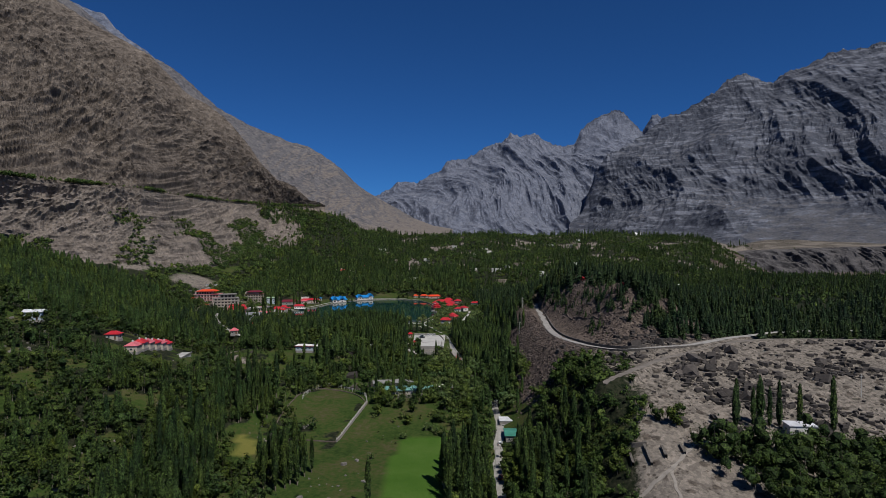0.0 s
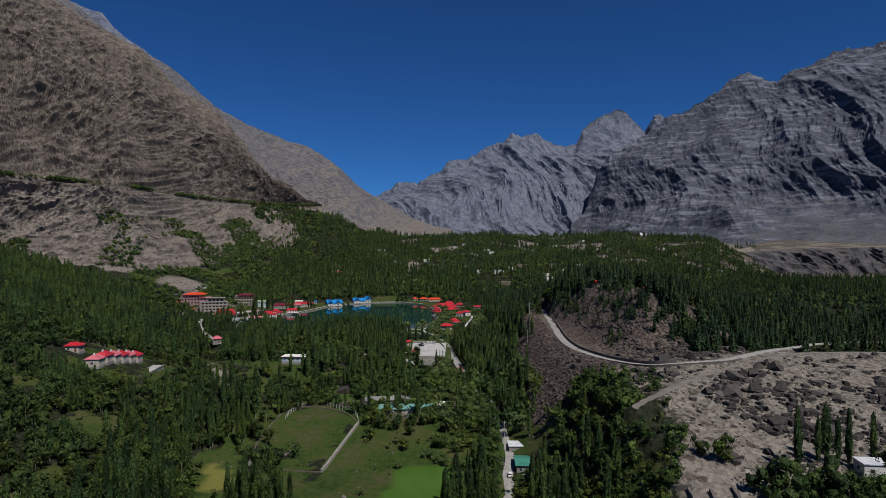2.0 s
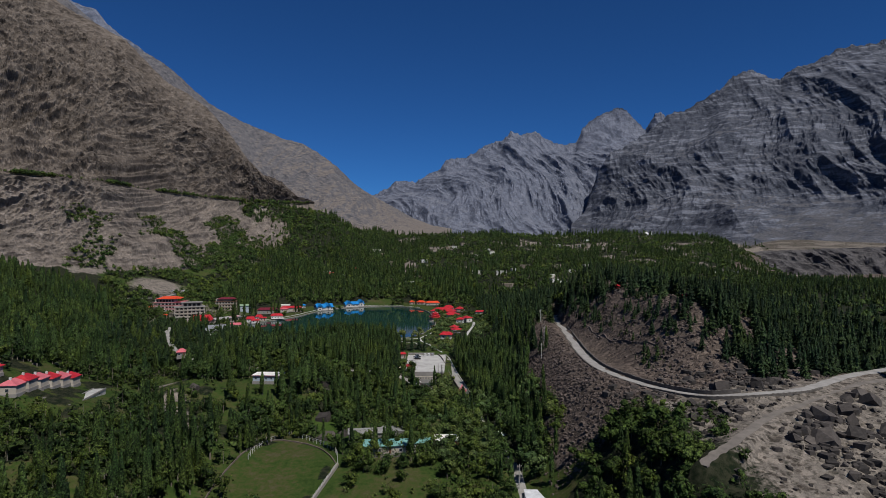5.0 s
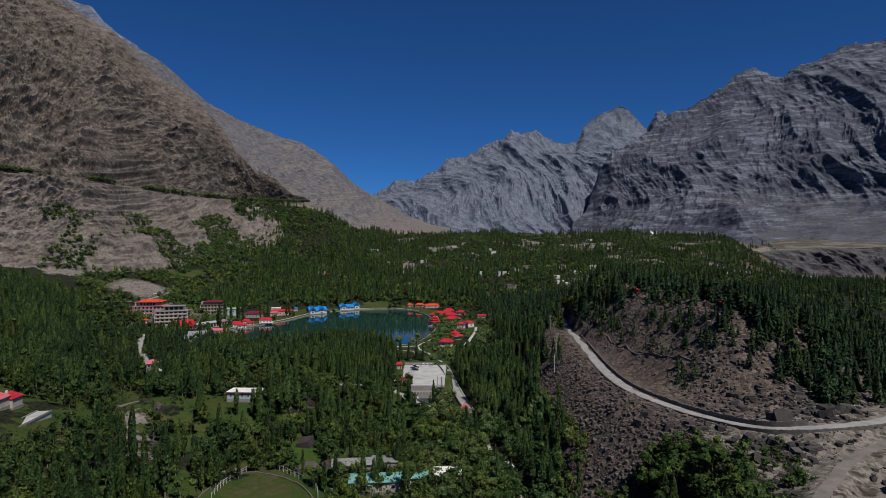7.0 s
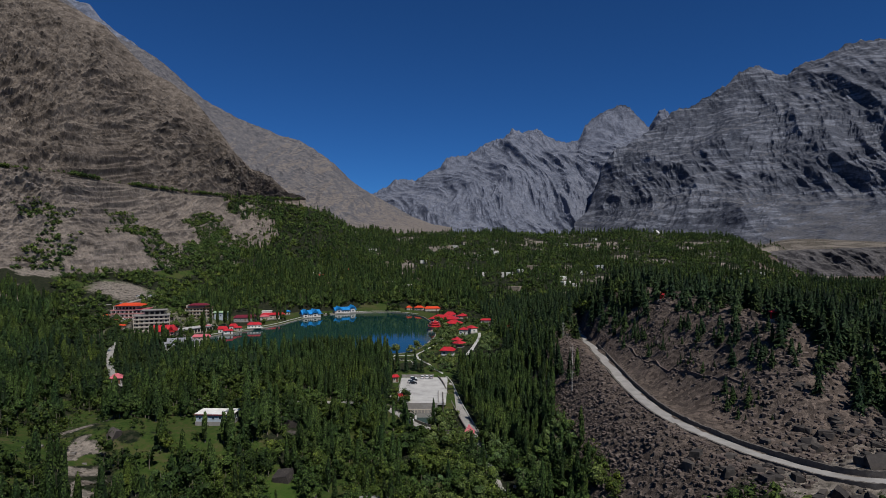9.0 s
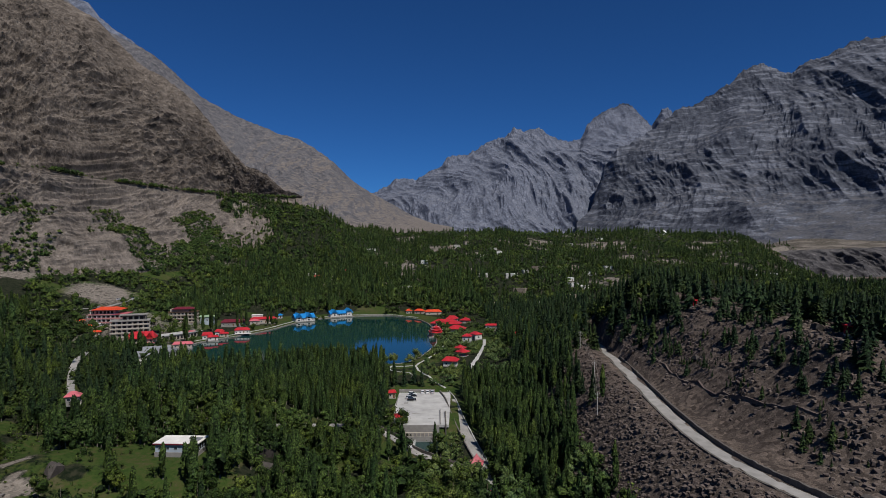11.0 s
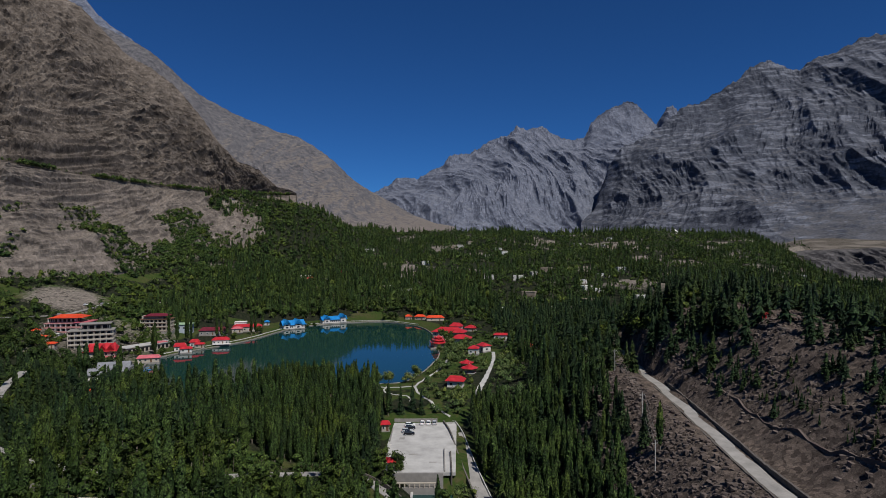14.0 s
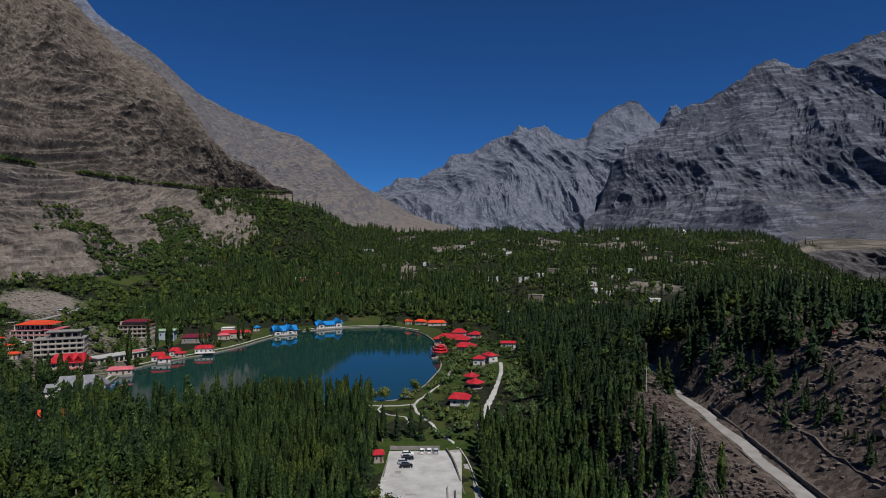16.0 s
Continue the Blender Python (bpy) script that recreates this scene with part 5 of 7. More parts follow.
def cylinder(cx, cy, z, r, h, k=10, top=None):
    top = r if top is None else top
    a = [2 * math.pi * i / k for i in range(k)]
    v = [(cx + r * math.cos(t), cy + r * math.sin(t), z) for t in a] + [(cx + top * math.cos(t), cy + top * math.sin(t), z + h) for t in a]
    f = [(i, (i + 1) % k, k + (i + 1) % k, k + i) for i in range(k)] + [tuple(range(k - 1, -1, -1)), tuple(range(k, 2 * k))]
    return np.array(v, float), f


def tent_roof(k, r, h, z, curl=0.0, thick=0.12, spin=0.0, sag=0.25, top=0.03, rings=5):
    """A many-sided roof with a sagging slope and curled corners."""
    v, f = [], []
    for t in range(rings + 1):
        s = t / rings
        rad = r * (1 - s) + r * top * s
        zz = z + h * (s ** (1 + 2 * sag))
        for i in range(2 * k):
            a = spin + math.pi * i / k
            corner = i % 2 == 0
            rr = rad if corner else rad * math.cos(math.pi / k)
            v.append((rr * math.cos(a), rr * math.sin(a), zz + (curl * (1 - s) ** 3 if corner else 0)))
    m = 2 * k
    for t in range(rings):
        for i in range(m):
            j = (i + 1) % m
            f.append((t * m + i, t * m + j, (t + 1) * m + j, (t + 1) * m + i))
    o = len(v)
    f.append(tuple(range(rings * m, rings * m + m)))
    v += [(p[0], p[1], p[2] - thick) for p in v[:m]]
    for i in range(m):
        j = (i + 1) % m
        f.append((o + i, o + j, j, i))
    f.append(tuple(range(o + m - 1, o - 1, -1)))
    return np.array(v, float), f


def window(parent, x, y, z, w, h, side="y", frame=None, pane=None):
    """A framed window set 4 cm proud of a wall; side: the axis that it faces along."""
    t = 0.10
    frame, pane = frame or M_WHITE, pane or M_GLASS
    if side == "y":
        fr = part("window", joined(box(x, y, z, w, t, h)), frame, parent)
        part("pane", box(x, y - t / 2 - 0.012, z + 0.1, w - 0.2, 0.03, h - 0.2), pane, fr)
    else:
        sgn = 1 if x > 0 else -1
        fr = part("window", joined(box(x, y, z, t, w, h)), frame, parent)
        part("pane", box(x + sgn * (t / 2 + 0.012), y, z + 0.1, 0.03, w - 0.2, h - 0.2), pane, fr)
    return fr


M_WHITE = plain("white_plaster", (0.56, 0.545, 0.515), 0.85, vary=0.18, scale=0.4)
M_CREAM = plain("cream_plaster", (0.40, 0.355, 0.295), 0.85, vary=0.2, scale=0.4)
M_PINK = plain("pink_plaster", (0.40, 0.20, 0.19), 0.85, vary=0.2, scale=0.4)
M_GREYWALL = plain("raw_concrete", (0.235, 0.222, 0.205), 0.9, vary=0.3, scale=0.4)
M_MUD = plain("mud_plaster", (0.26, 0.215, 0.17), 0.95, vary=0.3, scale=0.4)
M_BLUEWALL = plain("pale_blue_paint", (0.33, 0.38, 0.43), 0.8, vary=0.15)
# black for tyres, and for flat panels that paint in shade inside openings
M_DARK = plain("opening_shade_tyre_black", (0.012, 0.012, 0.013), 0.6, vary=0.2)
M_WOOD = plain("brown_wood", (0.13, 0.07, 0.04), 0.75, vary=0.35, scale=1.2)
M_PALE_POST = plain("pale_fence_post", (0.45, 0.44, 0.41), 0.85)
M_GREYWOOD = plain("weathered_boards", (0.22, 0.215, 0.205), 0.9, vary=0.35, scale=0.9)
M_GLASS = plain("window_glass", (0.03, 0.04, 0.05), 0.12, vary=0.3)


def sheet_metal(name, colour, rough=0.45):
    """Painted ribbed roofing sheets, faded in streaks."""
    m, nt, b = material(name, rough)
    p = position(nt)
    w = nt.nodes.new("ShaderNodeTexWave")
    w.inputs["Scale"].default_value = 1.6
    w.inputs["Distortion"].default_value = 0.4
    nt.links.new(p, w.inputs["Vector"])
    n = noise_node(nt, 0.35, 6, p, 0.65)
    col = ramp(nt, n, [(0.3, tuple(c * 0.72 for c in colour)), (0.55, colour), (0.75, tuple(min(1, c * 1.25 + 0.02) for c in colour))])
    nt.links.new(col, b.inputs["Base Color"])
    bump(nt, b, w.outputs["Fac"], 0.35, 0.05)
    return m


M_RED = sheet_metal("red_roofing", (0.42, 0.022, 0.030))
M_ORANGE = sheet_metal("orange_red_roofing", (0.62, 0.065, 0.022))
M_PINKROOF = sheet_metal("faded_pink_roofing", (0.52, 0.13, 0.15))
M_MAROON = sheet_metal("maroon_roofing", (0.14, 0.018, 0.03))
M_BLUE = sheet_metal("bright_blue_roofing", (0.012, 0.19, 0.48))
M_GREENROOF = sheet_metal("green_roofing", (0.05, 0.20, 0.15))
M_TEAL = sheet_metal("teal_roofing", (0.16, 0.33, 0.30))
M_PALEGREEN = sheet_metal("pale_green_roofing", (0.28, 0.40, 0.25))
M_GREYROOF = sheet_metal("grey_roofing", (0.20, 0.205, 0.22))
M_TIN = sheet_metal("bare_tin", (0.60, 0.61, 0.63), 0.35)
M_WHITEROOF = plain("white_screed", (0.68, 0.66, 0.62), 0.9, vary=0.2, scale=0.3)


def cottage(name, label, x, y, rot, w, d, h, roof, wall, rise=1.6, hip=0.0, over=0.6, windows=2, group="", z=None, category="house", flat=False, chimney=False):
    """A small house: walls, roof, windows and a door."""
    r = thing(name, x, y, rot, label, category, group, z)
    part("base", box(0, 0, -1.2, w + 0.5, d + 0.5, 1.35), M_GREYWALL, r, "grey concrete plinth")
    part("wall", box(0, 0, 0.15, w, d, h), wall, r)
    if flat:
        part("roof", box(0, 0, h + 0.15, w + over, d + over, 0.3), roof, r)
    else:
        part("roof", gable(w, d, rise, over, 0.16, h + 0.15, hip), roof, r)
        if hip < 0.5:
            g = gable_wall(d * 0.96, rise * 0.95, -w / 2, h + 0.15)
            for sgn in (-1, 1):
                v = np.array([(sgn * (w / 2 - 0.1) + (p[1] + w / 2) * 0.5, p[0], p[2]) for p in g[0]])
                part("gable_end", (v, g[1]), wall, r)
    n = windows
    for i in range(n):
        xx = (i + 0.5) * w / n - w / 2
        if i == n // 2:
            part("door", box(xx, -d / 2 - 0.03, 0.15, 0.95, 0.12, 2.05), M_WOOD, r, "brown wooden door")
            if n < 3:
                continue
            xx += 0.0
            continue
        window(r, xx, -d / 2 - 0.03, 1.0, min(1.3, w / n * 0.55), 1.2)
    for sgn in (-1, 1):
        window(r, sgn * (w / 2 + 0.03), 0, 1.0, min(1.4, d * 0.3), 1.2, "x")
    if chimney:
        part("chimney", box(w * 0.25, 0.3, h + rise * 0.5, 0.7, 0.7, rise), M_WHITE, r)
    return r


def framed_block(root, w, d, floors, fh, wall, slab, x=0, y=0, z=0, bays=7, parapet=None, inset=1.2):
    """Storeys of slabs and posts round an inner block; flat black panels paint in the shade of its openings."""
    for k in range(floors):
        zz = z + k * fh
        part("floor_slab", box(x, y, zz, w, d, 0.35), slab, root)
        part("inner_wall", box(x, y, zz + 0.35, w - 2 * inset, d - 2 * inset, fh - 0.35), wall, root)
        for i in range(bays + 1):
            xx = x - w / 2 + 0.3 + i * (w - 0.6) / bays
            part("column", box(xx, y - d / 2 + 0.25, zz + 0.35, 0.45, 0.45, fh - 0.35), wall, root)
        for j in range(1, 4):
            part("column", box(x + w / 2 - 0.25, y - d / 2 + j * d / 4, zz + 0.35, 0.45, 0.45, fh - 0.35), wall, root)
        if parapet:
            part("parapet", joined(box(x, y - d / 2 + 0.08, zz + 0.35, w, 0.14, 0.85), box(x + w / 2 - 0.08, y, zz + 0.35, 0.14, d, 0.85)), parapet, root)
        for i in range(bays):
            xx = x - w / 2 + inset + (i + 0.5) * (w - 2 * inset) / bays
            part("opening_shade", box(xx, y - d / 2 + inset - 0.04, zz + 0.5, (w / bays) * 0.55, 0.1, fh - 1.0), M_DARK, root, "black panel for the shade behind unglazed bays")
        for j in range(3):
            part("opening_shade", box(x + w / 2 - inset + 0.04, y - d / 2 + inset + (j + 0.5) * (d - 2 * inset) / 3, zz + 0.5, 0.1, d / 8, fh - 1.0), M_DARK, root, "black panel for the shade behind unglazed bays")
    part("roof_slab", box(x, y, z + floors * fh, w + 0.6, d + 0.6, 0.35), slab, root)


# ---- hotels on the left shore ----
r = thing("hotel", -253, 677, 8, "white and pink hotel with a bright orange-red roof", "hotel", z=float(ground_z(-253, 677)) - 3.5)
part("base", box(0, 0, -3, 28, 17, 3), M_GREYWALL, r)
framed_block(r, 27, 16, 3, 3.1, M_WHITE, M_PINK, bays=8, parapet=M_PINK)
framed_block(r, 18, 12, 1, 2.9, M_WHITE, M_PINK, x=-3.5, y=1, z=9.65, bays=6)
part("roof", gable(19, 13, 1.9, 1.0, 0.2, 13.0, 0.6), M_ORANGE, r)
part("eave", box(9.6, 0, 9.7, 9.0, 17.2, 0.35), M_PINKROOF, r)
part("water_tank", box(-10, 6, 13.0, 2.2, 2.2, 2.0), M_GREYROOF, r)

r = thing("unfinished_hotel", -226, 655, 22, "unfinished grey concrete hotel with open storeys", "hotel")
part("base", box(0, 0, -3, 27, 15, 3), M_GREYWALL, r)
framed_block(r, 26, 14, 4, 3.0, M_CREAM, M_GREYWALL, bays=7, parapet=M_CREAM)
framed_block(r, 17, 9, 1, 3.2, M_GREYWALL, M_GREYWALL, x=2, y=1.5, z=12.35, bays=4)
part("roof_fin", box(2, 1.5, 15.9, 18.5, 10.5, 0.4), M_GREYWALL, r)

r = thing("red_roofed_hotel", -205, 629, 14, "hotel with a bright red gabled roof and cream walls", "hotel")
part("base", box(0, 0, -2.5, 17, 11, 2.5), M_GREYWALL, r)
part("wall", box(0, 0, 0, 16, 10, 6.2), M_CREAM, r)
part("roof", gable(17, 11, 4.2, 0.8, 0.2, 6.2, 0.35), M_RED, r)
for gx in (1.2, 5.6):
    part("cross_gable", (np.array([(gx + p[1] * 1.0, p[0], p[2]) for p in gable(10.5, 3.6, 3.4, 0.5, 0.2, 6.8)[0]]), gable(10.5, 3.6, 3.4)[1]), M_RED, r)
    part("gable_end", (gable_wall(3.4, 3.0, -5.35, 6.9)[0] + np.array([gx, 0, 0]), gable_wall(3.4, 3.0, -5.35, 6.9)[1]), M_CREAM, r)
for fz in (0.8, 3.8):
    for i in range(5):
        window(r, -6.4 + i * 3.2, -5.03, fz, 1.6, 1.6)
    for j in range(3):
        window(r, 8.03, -3 + j * 3, fz, 1.4, 1.6, "x")
part("porch_roof", box(5, -7.4, 3.2, 8, 4.5, 0.3), M_PINKROOF, r)
for i in range(4):
    part("column", cylinder(1.6 + i * 2.2, -9.2, 0, 0.18, 3.2, 8), M_WHITE, r)

r = thing("long_hotel_wing", -197, 668, 62, "long low cream hotel wing with a flat pale roof", "hotel")
part("base", box(0, 0, -2, 37, 10, 2), M_GREYWALL, r)
part("wall", box(0, 0, 0, 36, 9, 4.0), M_CREAM, r)
part("roof", box(0, 0, 4.0, 37.5, 10.5, 0.4), M_CONCRETE, r)
part("red_awning", box(10, -1, 4.42, 9, 6, 0.25), M_PINKROOF, r)
for i in range(11):
    part("opening_shade", box(-15.5 + i * 3.1, -4.55, 0.7, 1.9, 0.12, 2.4), M_DARK, r)

r = thing("maroon_roofed_hotel", -216, 726, 10, "three-storey cream hotel with a dark maroon roof", "hotel")
part("base", box(0, 0, -3, 23, 12, 3), M_GREYWALL, r)
framed_block(r, 22, 12, 3, 3.0, M_CREAM, M_WOOD, bays=7, parapet=M_CREAM)
part("attic_wall", box(-3, 1, 9.35, 15, 8, 2.2), M_CREAM, r)
part("roof", gable(16, 9, 1.6, 0.9, 0.2, 11.5, 0.7), M_MAROON, r)
r = thing("hotel_annex", -200, 738, 10, "grey annex with a pale green roof", "house")
part("wall", box(0, 0, -2, 11, 9, 8.5), M_BLUEWALL, r)
part("roof", gable(12, 9.5, 1.0, 0.5, 0.2, 6.5), M_PALEGREEN, r)
for i in range(3):
    window(r, -3.5 + i * 3.5, -4.53, 3.2, 1.4, 1.5)

for x, y, rot, w, d in ((-176, 588, 20, 15, 9), (-171, 571, 18, 16, 9)):
    r = cottage("lodge", "white lodge with a plain grey metal roof by the lake", x, y, rot, w, d, 4.2, M_GREYROOF, M_WHITE, 2.8, windows=5, group="grey-roofed lodges", z=1.2)
cottage("lodge_wing", "dark-fronted white lodge wing with steep grey roof", -163.5, 584, -70, 7, 6, 4.0, M_GREYROOF, M_WHITE, 2.4, z=1.2)
cottage("lakeside_pavilion", "low open pavilion with a faded pink roof", -176, 627, 18, 12, 5.5, 2.6, M_PINKROOF, M_CREAM, 1.5, hip=0.4, windows=4, category="pavilion", z=1.0)
cottage("boat_house", "small white boat house with a bright red roof", -174, 667, 20, 7, 6, 3.0, M_RED, M_WHITE, 2.0, hip=0.3, group="red lakeside restaurants", z=1.1)
cottage("boat_house_wing", "red-roofed wing of the boat house at the water", -168, 662, 20, 7, 4.5, 2.4, M_RED, M_WHITE, 1.2, hip=0.3, group="red lakeside restaurants", z=0.9)
cottage("tea_house", "small white tea house with two red roofs", -171, 684, 15, 6, 5.5, 3.2, M_RED, M_WHITE, 1.8, hip=0.5, group="red lakeside restaurants", z=1.1)
cottage("tea_house_porch", "low red-roofed porch with a yellow front", -166, 680, 15, 6, 4, 2.4, M_RED, M_CREAM, 1.0, hip=0.5, group="red lakeside restaurants", z=1.0)
r = cottage("restaurant", "white lakeside restaurant with a deck and red roof", -157, 696, 15, 11, 7, 3.0, M_RED, M_WHITE, 1.8, hip=0.5, group="red lakeside restaurants", windows=4, z=1.1)
part("deck", box(1, -5.2, 0.5, 12, 4, 0.2), M_WHITE, r)
part("deck_rail", joined(*[box(-4.8 + i * 1.5, -7.1, 0.7, 0.1, 0.1, 0.9) for i in range(9)], box(1, -7.1, 1.6, 12, 0.1, 0.1)), M_WHITE, r)
cottage("maroon_house", "long low house with a maroon roof and white ridge", -176, 733, 12, 20, 8, 3.4, M_MAROON, M_GREYWALL, 2.2, hip=0.6, windows=5, z=2.6)
cottage("white_house", "small two-storey white house behind poplars", -165, 765, 8, 9, 7, 5.4, M_WHITEROOF, M_WHITE, flat=True, z=3)
r = cottage("red_roofed_house", "long pink-walled house with a faded red roof", -157, 757, 14, 22, 8, 3.6, M_RED, M_CREAM, 1.8, hip=0.6, windows=6, z=2.2)
cottage("red_house_wing", "front wing with a faded red hipped roof", -163, 750, 14, 8, 6, 3.0, M_PINKROOF, M_CREAM, 1.4, hip=0.9, z=2.0)
cottage("blue_kiosk", "tiny kiosk with a blue domed roof", -152, 795, 0, 4, 4, 2.6, M_BLUE, M_WHITE, 1.6, hip=1.0, z=2.2, category="kiosk")

# blue-roofed lodge on the far shore
r = thing("blue_lodge", -127, 785, 34, "white two-storey lodge with bright blue gabled roofs", "lodge", "blue lakeside lodges")
part("base", box(0, 0, -1.5, 20, 9, 1.7), M_GREYWALL, r)
part("wall", box(0, 0, 0.2, 19, 8, 3.0), M_WHITE, r)
part("roof", gable(19, 8, 3.8, 0.8, 0.18, 3.2), M_BLUE, r)
for gx in (-6.5, 3.5):
    sh = gable(9.0, 5.2, 3.8, 0.5, 0.18, 4.2)
    part("cross_gable", (np.array([(gx + p[1], p[0] - 0.8, p[2]) for p in sh[0]]), sh[1]), M_BLUE, r)
    part("front_wall", box(gx, -4.4, 0.2, 5.2, 0.8, 4.1), M_WHITE, r)
    gw = gable_wall(5.0, 3.5, -4.9, 4.3)
    part("gable_end", (gw[0] + np.array([gx, 0, 0]), gw[1]), M_WHITE, r)
    for fz in (0.8, 2.7):
        window(r, gx, -4.86, fz, 2.4, 1.4)
for i in range(4):
    window(r, -3.2 + i * 1.7 if i < 2 else 6.0 + (i - 2) * 1.8, -4.05, 1.0, 1.1, 1.4)
part("porch_roof", box(9, -1, 3.0, 6, 6, 0.25), M_BLUE, r)
r = thing("blue_lodge", -98, 822, 30, "white lodge with a long bright blue roof and gable tower", "lodge", "blue lakeside lodges")
part("base", box(0, 0, -1.5, 24, 8, 1.7), M_GREYWALL, r)
part("wall", box(0, 0, 0.2, 23, 7, 2.8), M_WHITE, r)
part("roof", gable(23, 7, 3.0, 0.8, 0.18, 3.0), M_BLUE, r)
for gx, hh in ((-7.5, 0.2), (8.0, 0.9)):
    part("tower_wall", box(gx, -0.6, 0.2, 5.0, 7.4, 3.6 + hh), M_WHITE, r)
    sh = gable(8.0, 5.0, 3.2, 0.5, 0.18, 3.9 + hh)
    part("cross_gable", (np.array([(gx + p[1], p[0] - 0.6, p[2]) for p in sh[0]]), sh[1]), M_BLUE, r)
    gw = gable_wall(4.8, 3.0, -4.35, 3.9 + hh)
    part("gable_end", (gw[0] + np.array([gx, 0, 0]), gw[1]), M_WHITE, r)
    window(r, gx, -4.33, 1.2, 2.0, 1.5)
for i in range(6):
    window(r, -3.8 + i * 1.8, -3.53, 1.0, 1.1, 1.4)

# ---- red-roofed cottages of the park ----
r = thing("pagoda", -0.5, 684, 8, "three-tiered red lake pagoda with curled white eaves", "pagoda", z=0.0)
part("platform", box(0, 0, -2.5, 13, 13, 3.2), M_GREYWALL, r)
part("walkway", box(8.5, 2, 0.2, 8, 2.4, 0.4), M_WOOD, r)
for k, (rad, h, zz) in enumerate(((7.6, 1.9, 3.6), (6.0, 1.7, 5.3), (4.3, 2.2, 7.0))):
    part("tier_wall", box(0, 0, zz - (2.9 if k == 0 else 0.3), rad * 1.0, rad * 1.0, 3.2 if k == 0 else 1.2), M_CREAM if k == 0 else M_RED, r)
    t = part("roof", tent_roof(4, rad, h, zz, 0.9, 0.2, math.pi / 4, 0.3, 0.45 if k < 2 else 0.05), M_RED, r)
    for q in range(4):
        a = math.pi / 4 + q * math.pi / 2
        ca, sa = math.cos(a), math.sin(a)
        pts = [(rad * (1 - s * 0.5) * ca, rad * (1 - s * 0.5) * sa, zz + h * (s * 0.55) ** 1.5 + 0.9 * (1 - s * 0.55) ** 3 + 0.05) for s in (0, 0.5, 1)]
        tube = [box(*p, 0.35, 0.35, 0.25) for p in pts]
        part("ridge_trim", joined(*tube), M_WHITE, t, "white curled ridge trim")
for i in range(8):
    a = math.pi / 4 * i
    part("column", cylinder(5.2 * math.cos(a), 5.2 * math.sin(a), 0.7, 0.2, 3.0, 8), M_RED, r)
part("finial", cylinder(0, 0, 9.1, 0.18, 1.2, 6, 0.03), M_WHITE, r)

cottage("park_restaurant", "large park restaurant with a broad red roof", 8, 733, -18, 24, 10, 3.2, M_RED, M_CREAM, 3.4, hip=1.0, over=1.2, windows=6, group="red park cottages", z=1.4)
cottage("park_pavilion", "open park pavilion under a low red roof", 16, 703, -10, 13, 9, 2.8, M_RED, M_WHITE, 2.6, hip=1.0, over=1.2, windows=3, group="red park cottages", category="pavilion", z=1.2)
cottage("park_cottage", "white cottage with a two-step red roof", 14, 763, -8, 10, 8, 3.6, M_RED, M_WHITE, 2.6, hip=0.7, group="red park cottages", z=1.6)
cottage("park_cottage", "small cottage with a red tent roof", 26, 758, -15, 9, 8, 2.8, M_RED, M_CREAM, 2.2, hip=1.0, group="red park cottages", z=1.6)
cottage("park_cottage", "orange-red roofed cottage under trees at the lake's end", -4, 828, 10, 16, 7, 3.0, M_ORANGE, M_CREAM, 2.0, hip=0.6, group="red park cottages", z=1.8)
cottage("park_cottage", "small orange-red roofed cottage at the lake's end", -18, 836, -20, 9, 6, 3.0, M_ORANGE, M_CREAM, 2.0, hip=0.8, group="red park cottages", z=1.8)
cottage("park_cottage", "tiny orange-red roofed hut at the lake's end", -29, 838, 0, 6, 5, 3.0, M_ORANGE, M_CREAM, 1.8, hip=0.8, group="red park cottages", z=1.8)
cottage("park_cottage", "red-roofed cottage half hidden by garden trees", 22, 646, -12, 6, 6, 3.4, M_RED, M_WHITE, 1.8, hip=1.0, group="red park cottages", z=2.6)
cottage("park_cottage", "red-roofed cottage beside the garden path", 29, 655, -60, 7, 6, 3.4, M_RED, M_WHITE, 1.8, hip=0.7, group="red park cottages", z=2.8)
cottage("park_cottage", "plain red-roofed shed among conifers", 44, 690, -5, 10, 5, 3.2, M_RED, M_WHITE, 1.2, hip=0.5, group="red park cottages", z=5)
cottage("park_cottage", "white cottage with a broad red roof in the garden", 8, 560, -12, 7.5, 6, 3.0, M_RED, M_WHITE, 2.0, hip=0.5, over=1.0, group="red park cottages", z=1.2)
cottage("upper_cottage", "stone cottage with a red roof among conifers", 53, 622, -4, 8, 7, 3.2, M_RED, M_CREAM, 1.6, hip=0.8, group="upper red cottages", z=8)
cottage("upper_cottage", "red-roofed cottage beside a paved yard", 62, 632, -50, 8, 6, 3.2, M_RED, M_WHITE, 1.6, hip=0.5, group="upper red cottages", z=8.5)
cottage("upper_cottage", "stone cottage with a steep red roof", 67, 612, -20, 8, 7, 3.4, M_RED, M_CREAM, 1.6, hip=0.5, group="upper red cottages", z=9)
cottage("upper_cottage", "higher cottage with a slanting red roof", 74, 622, -70, 10, 6, 5.2, M_RED, M_WHITE, 2.0, hip=0.4, group="upper red cottages", z=9)


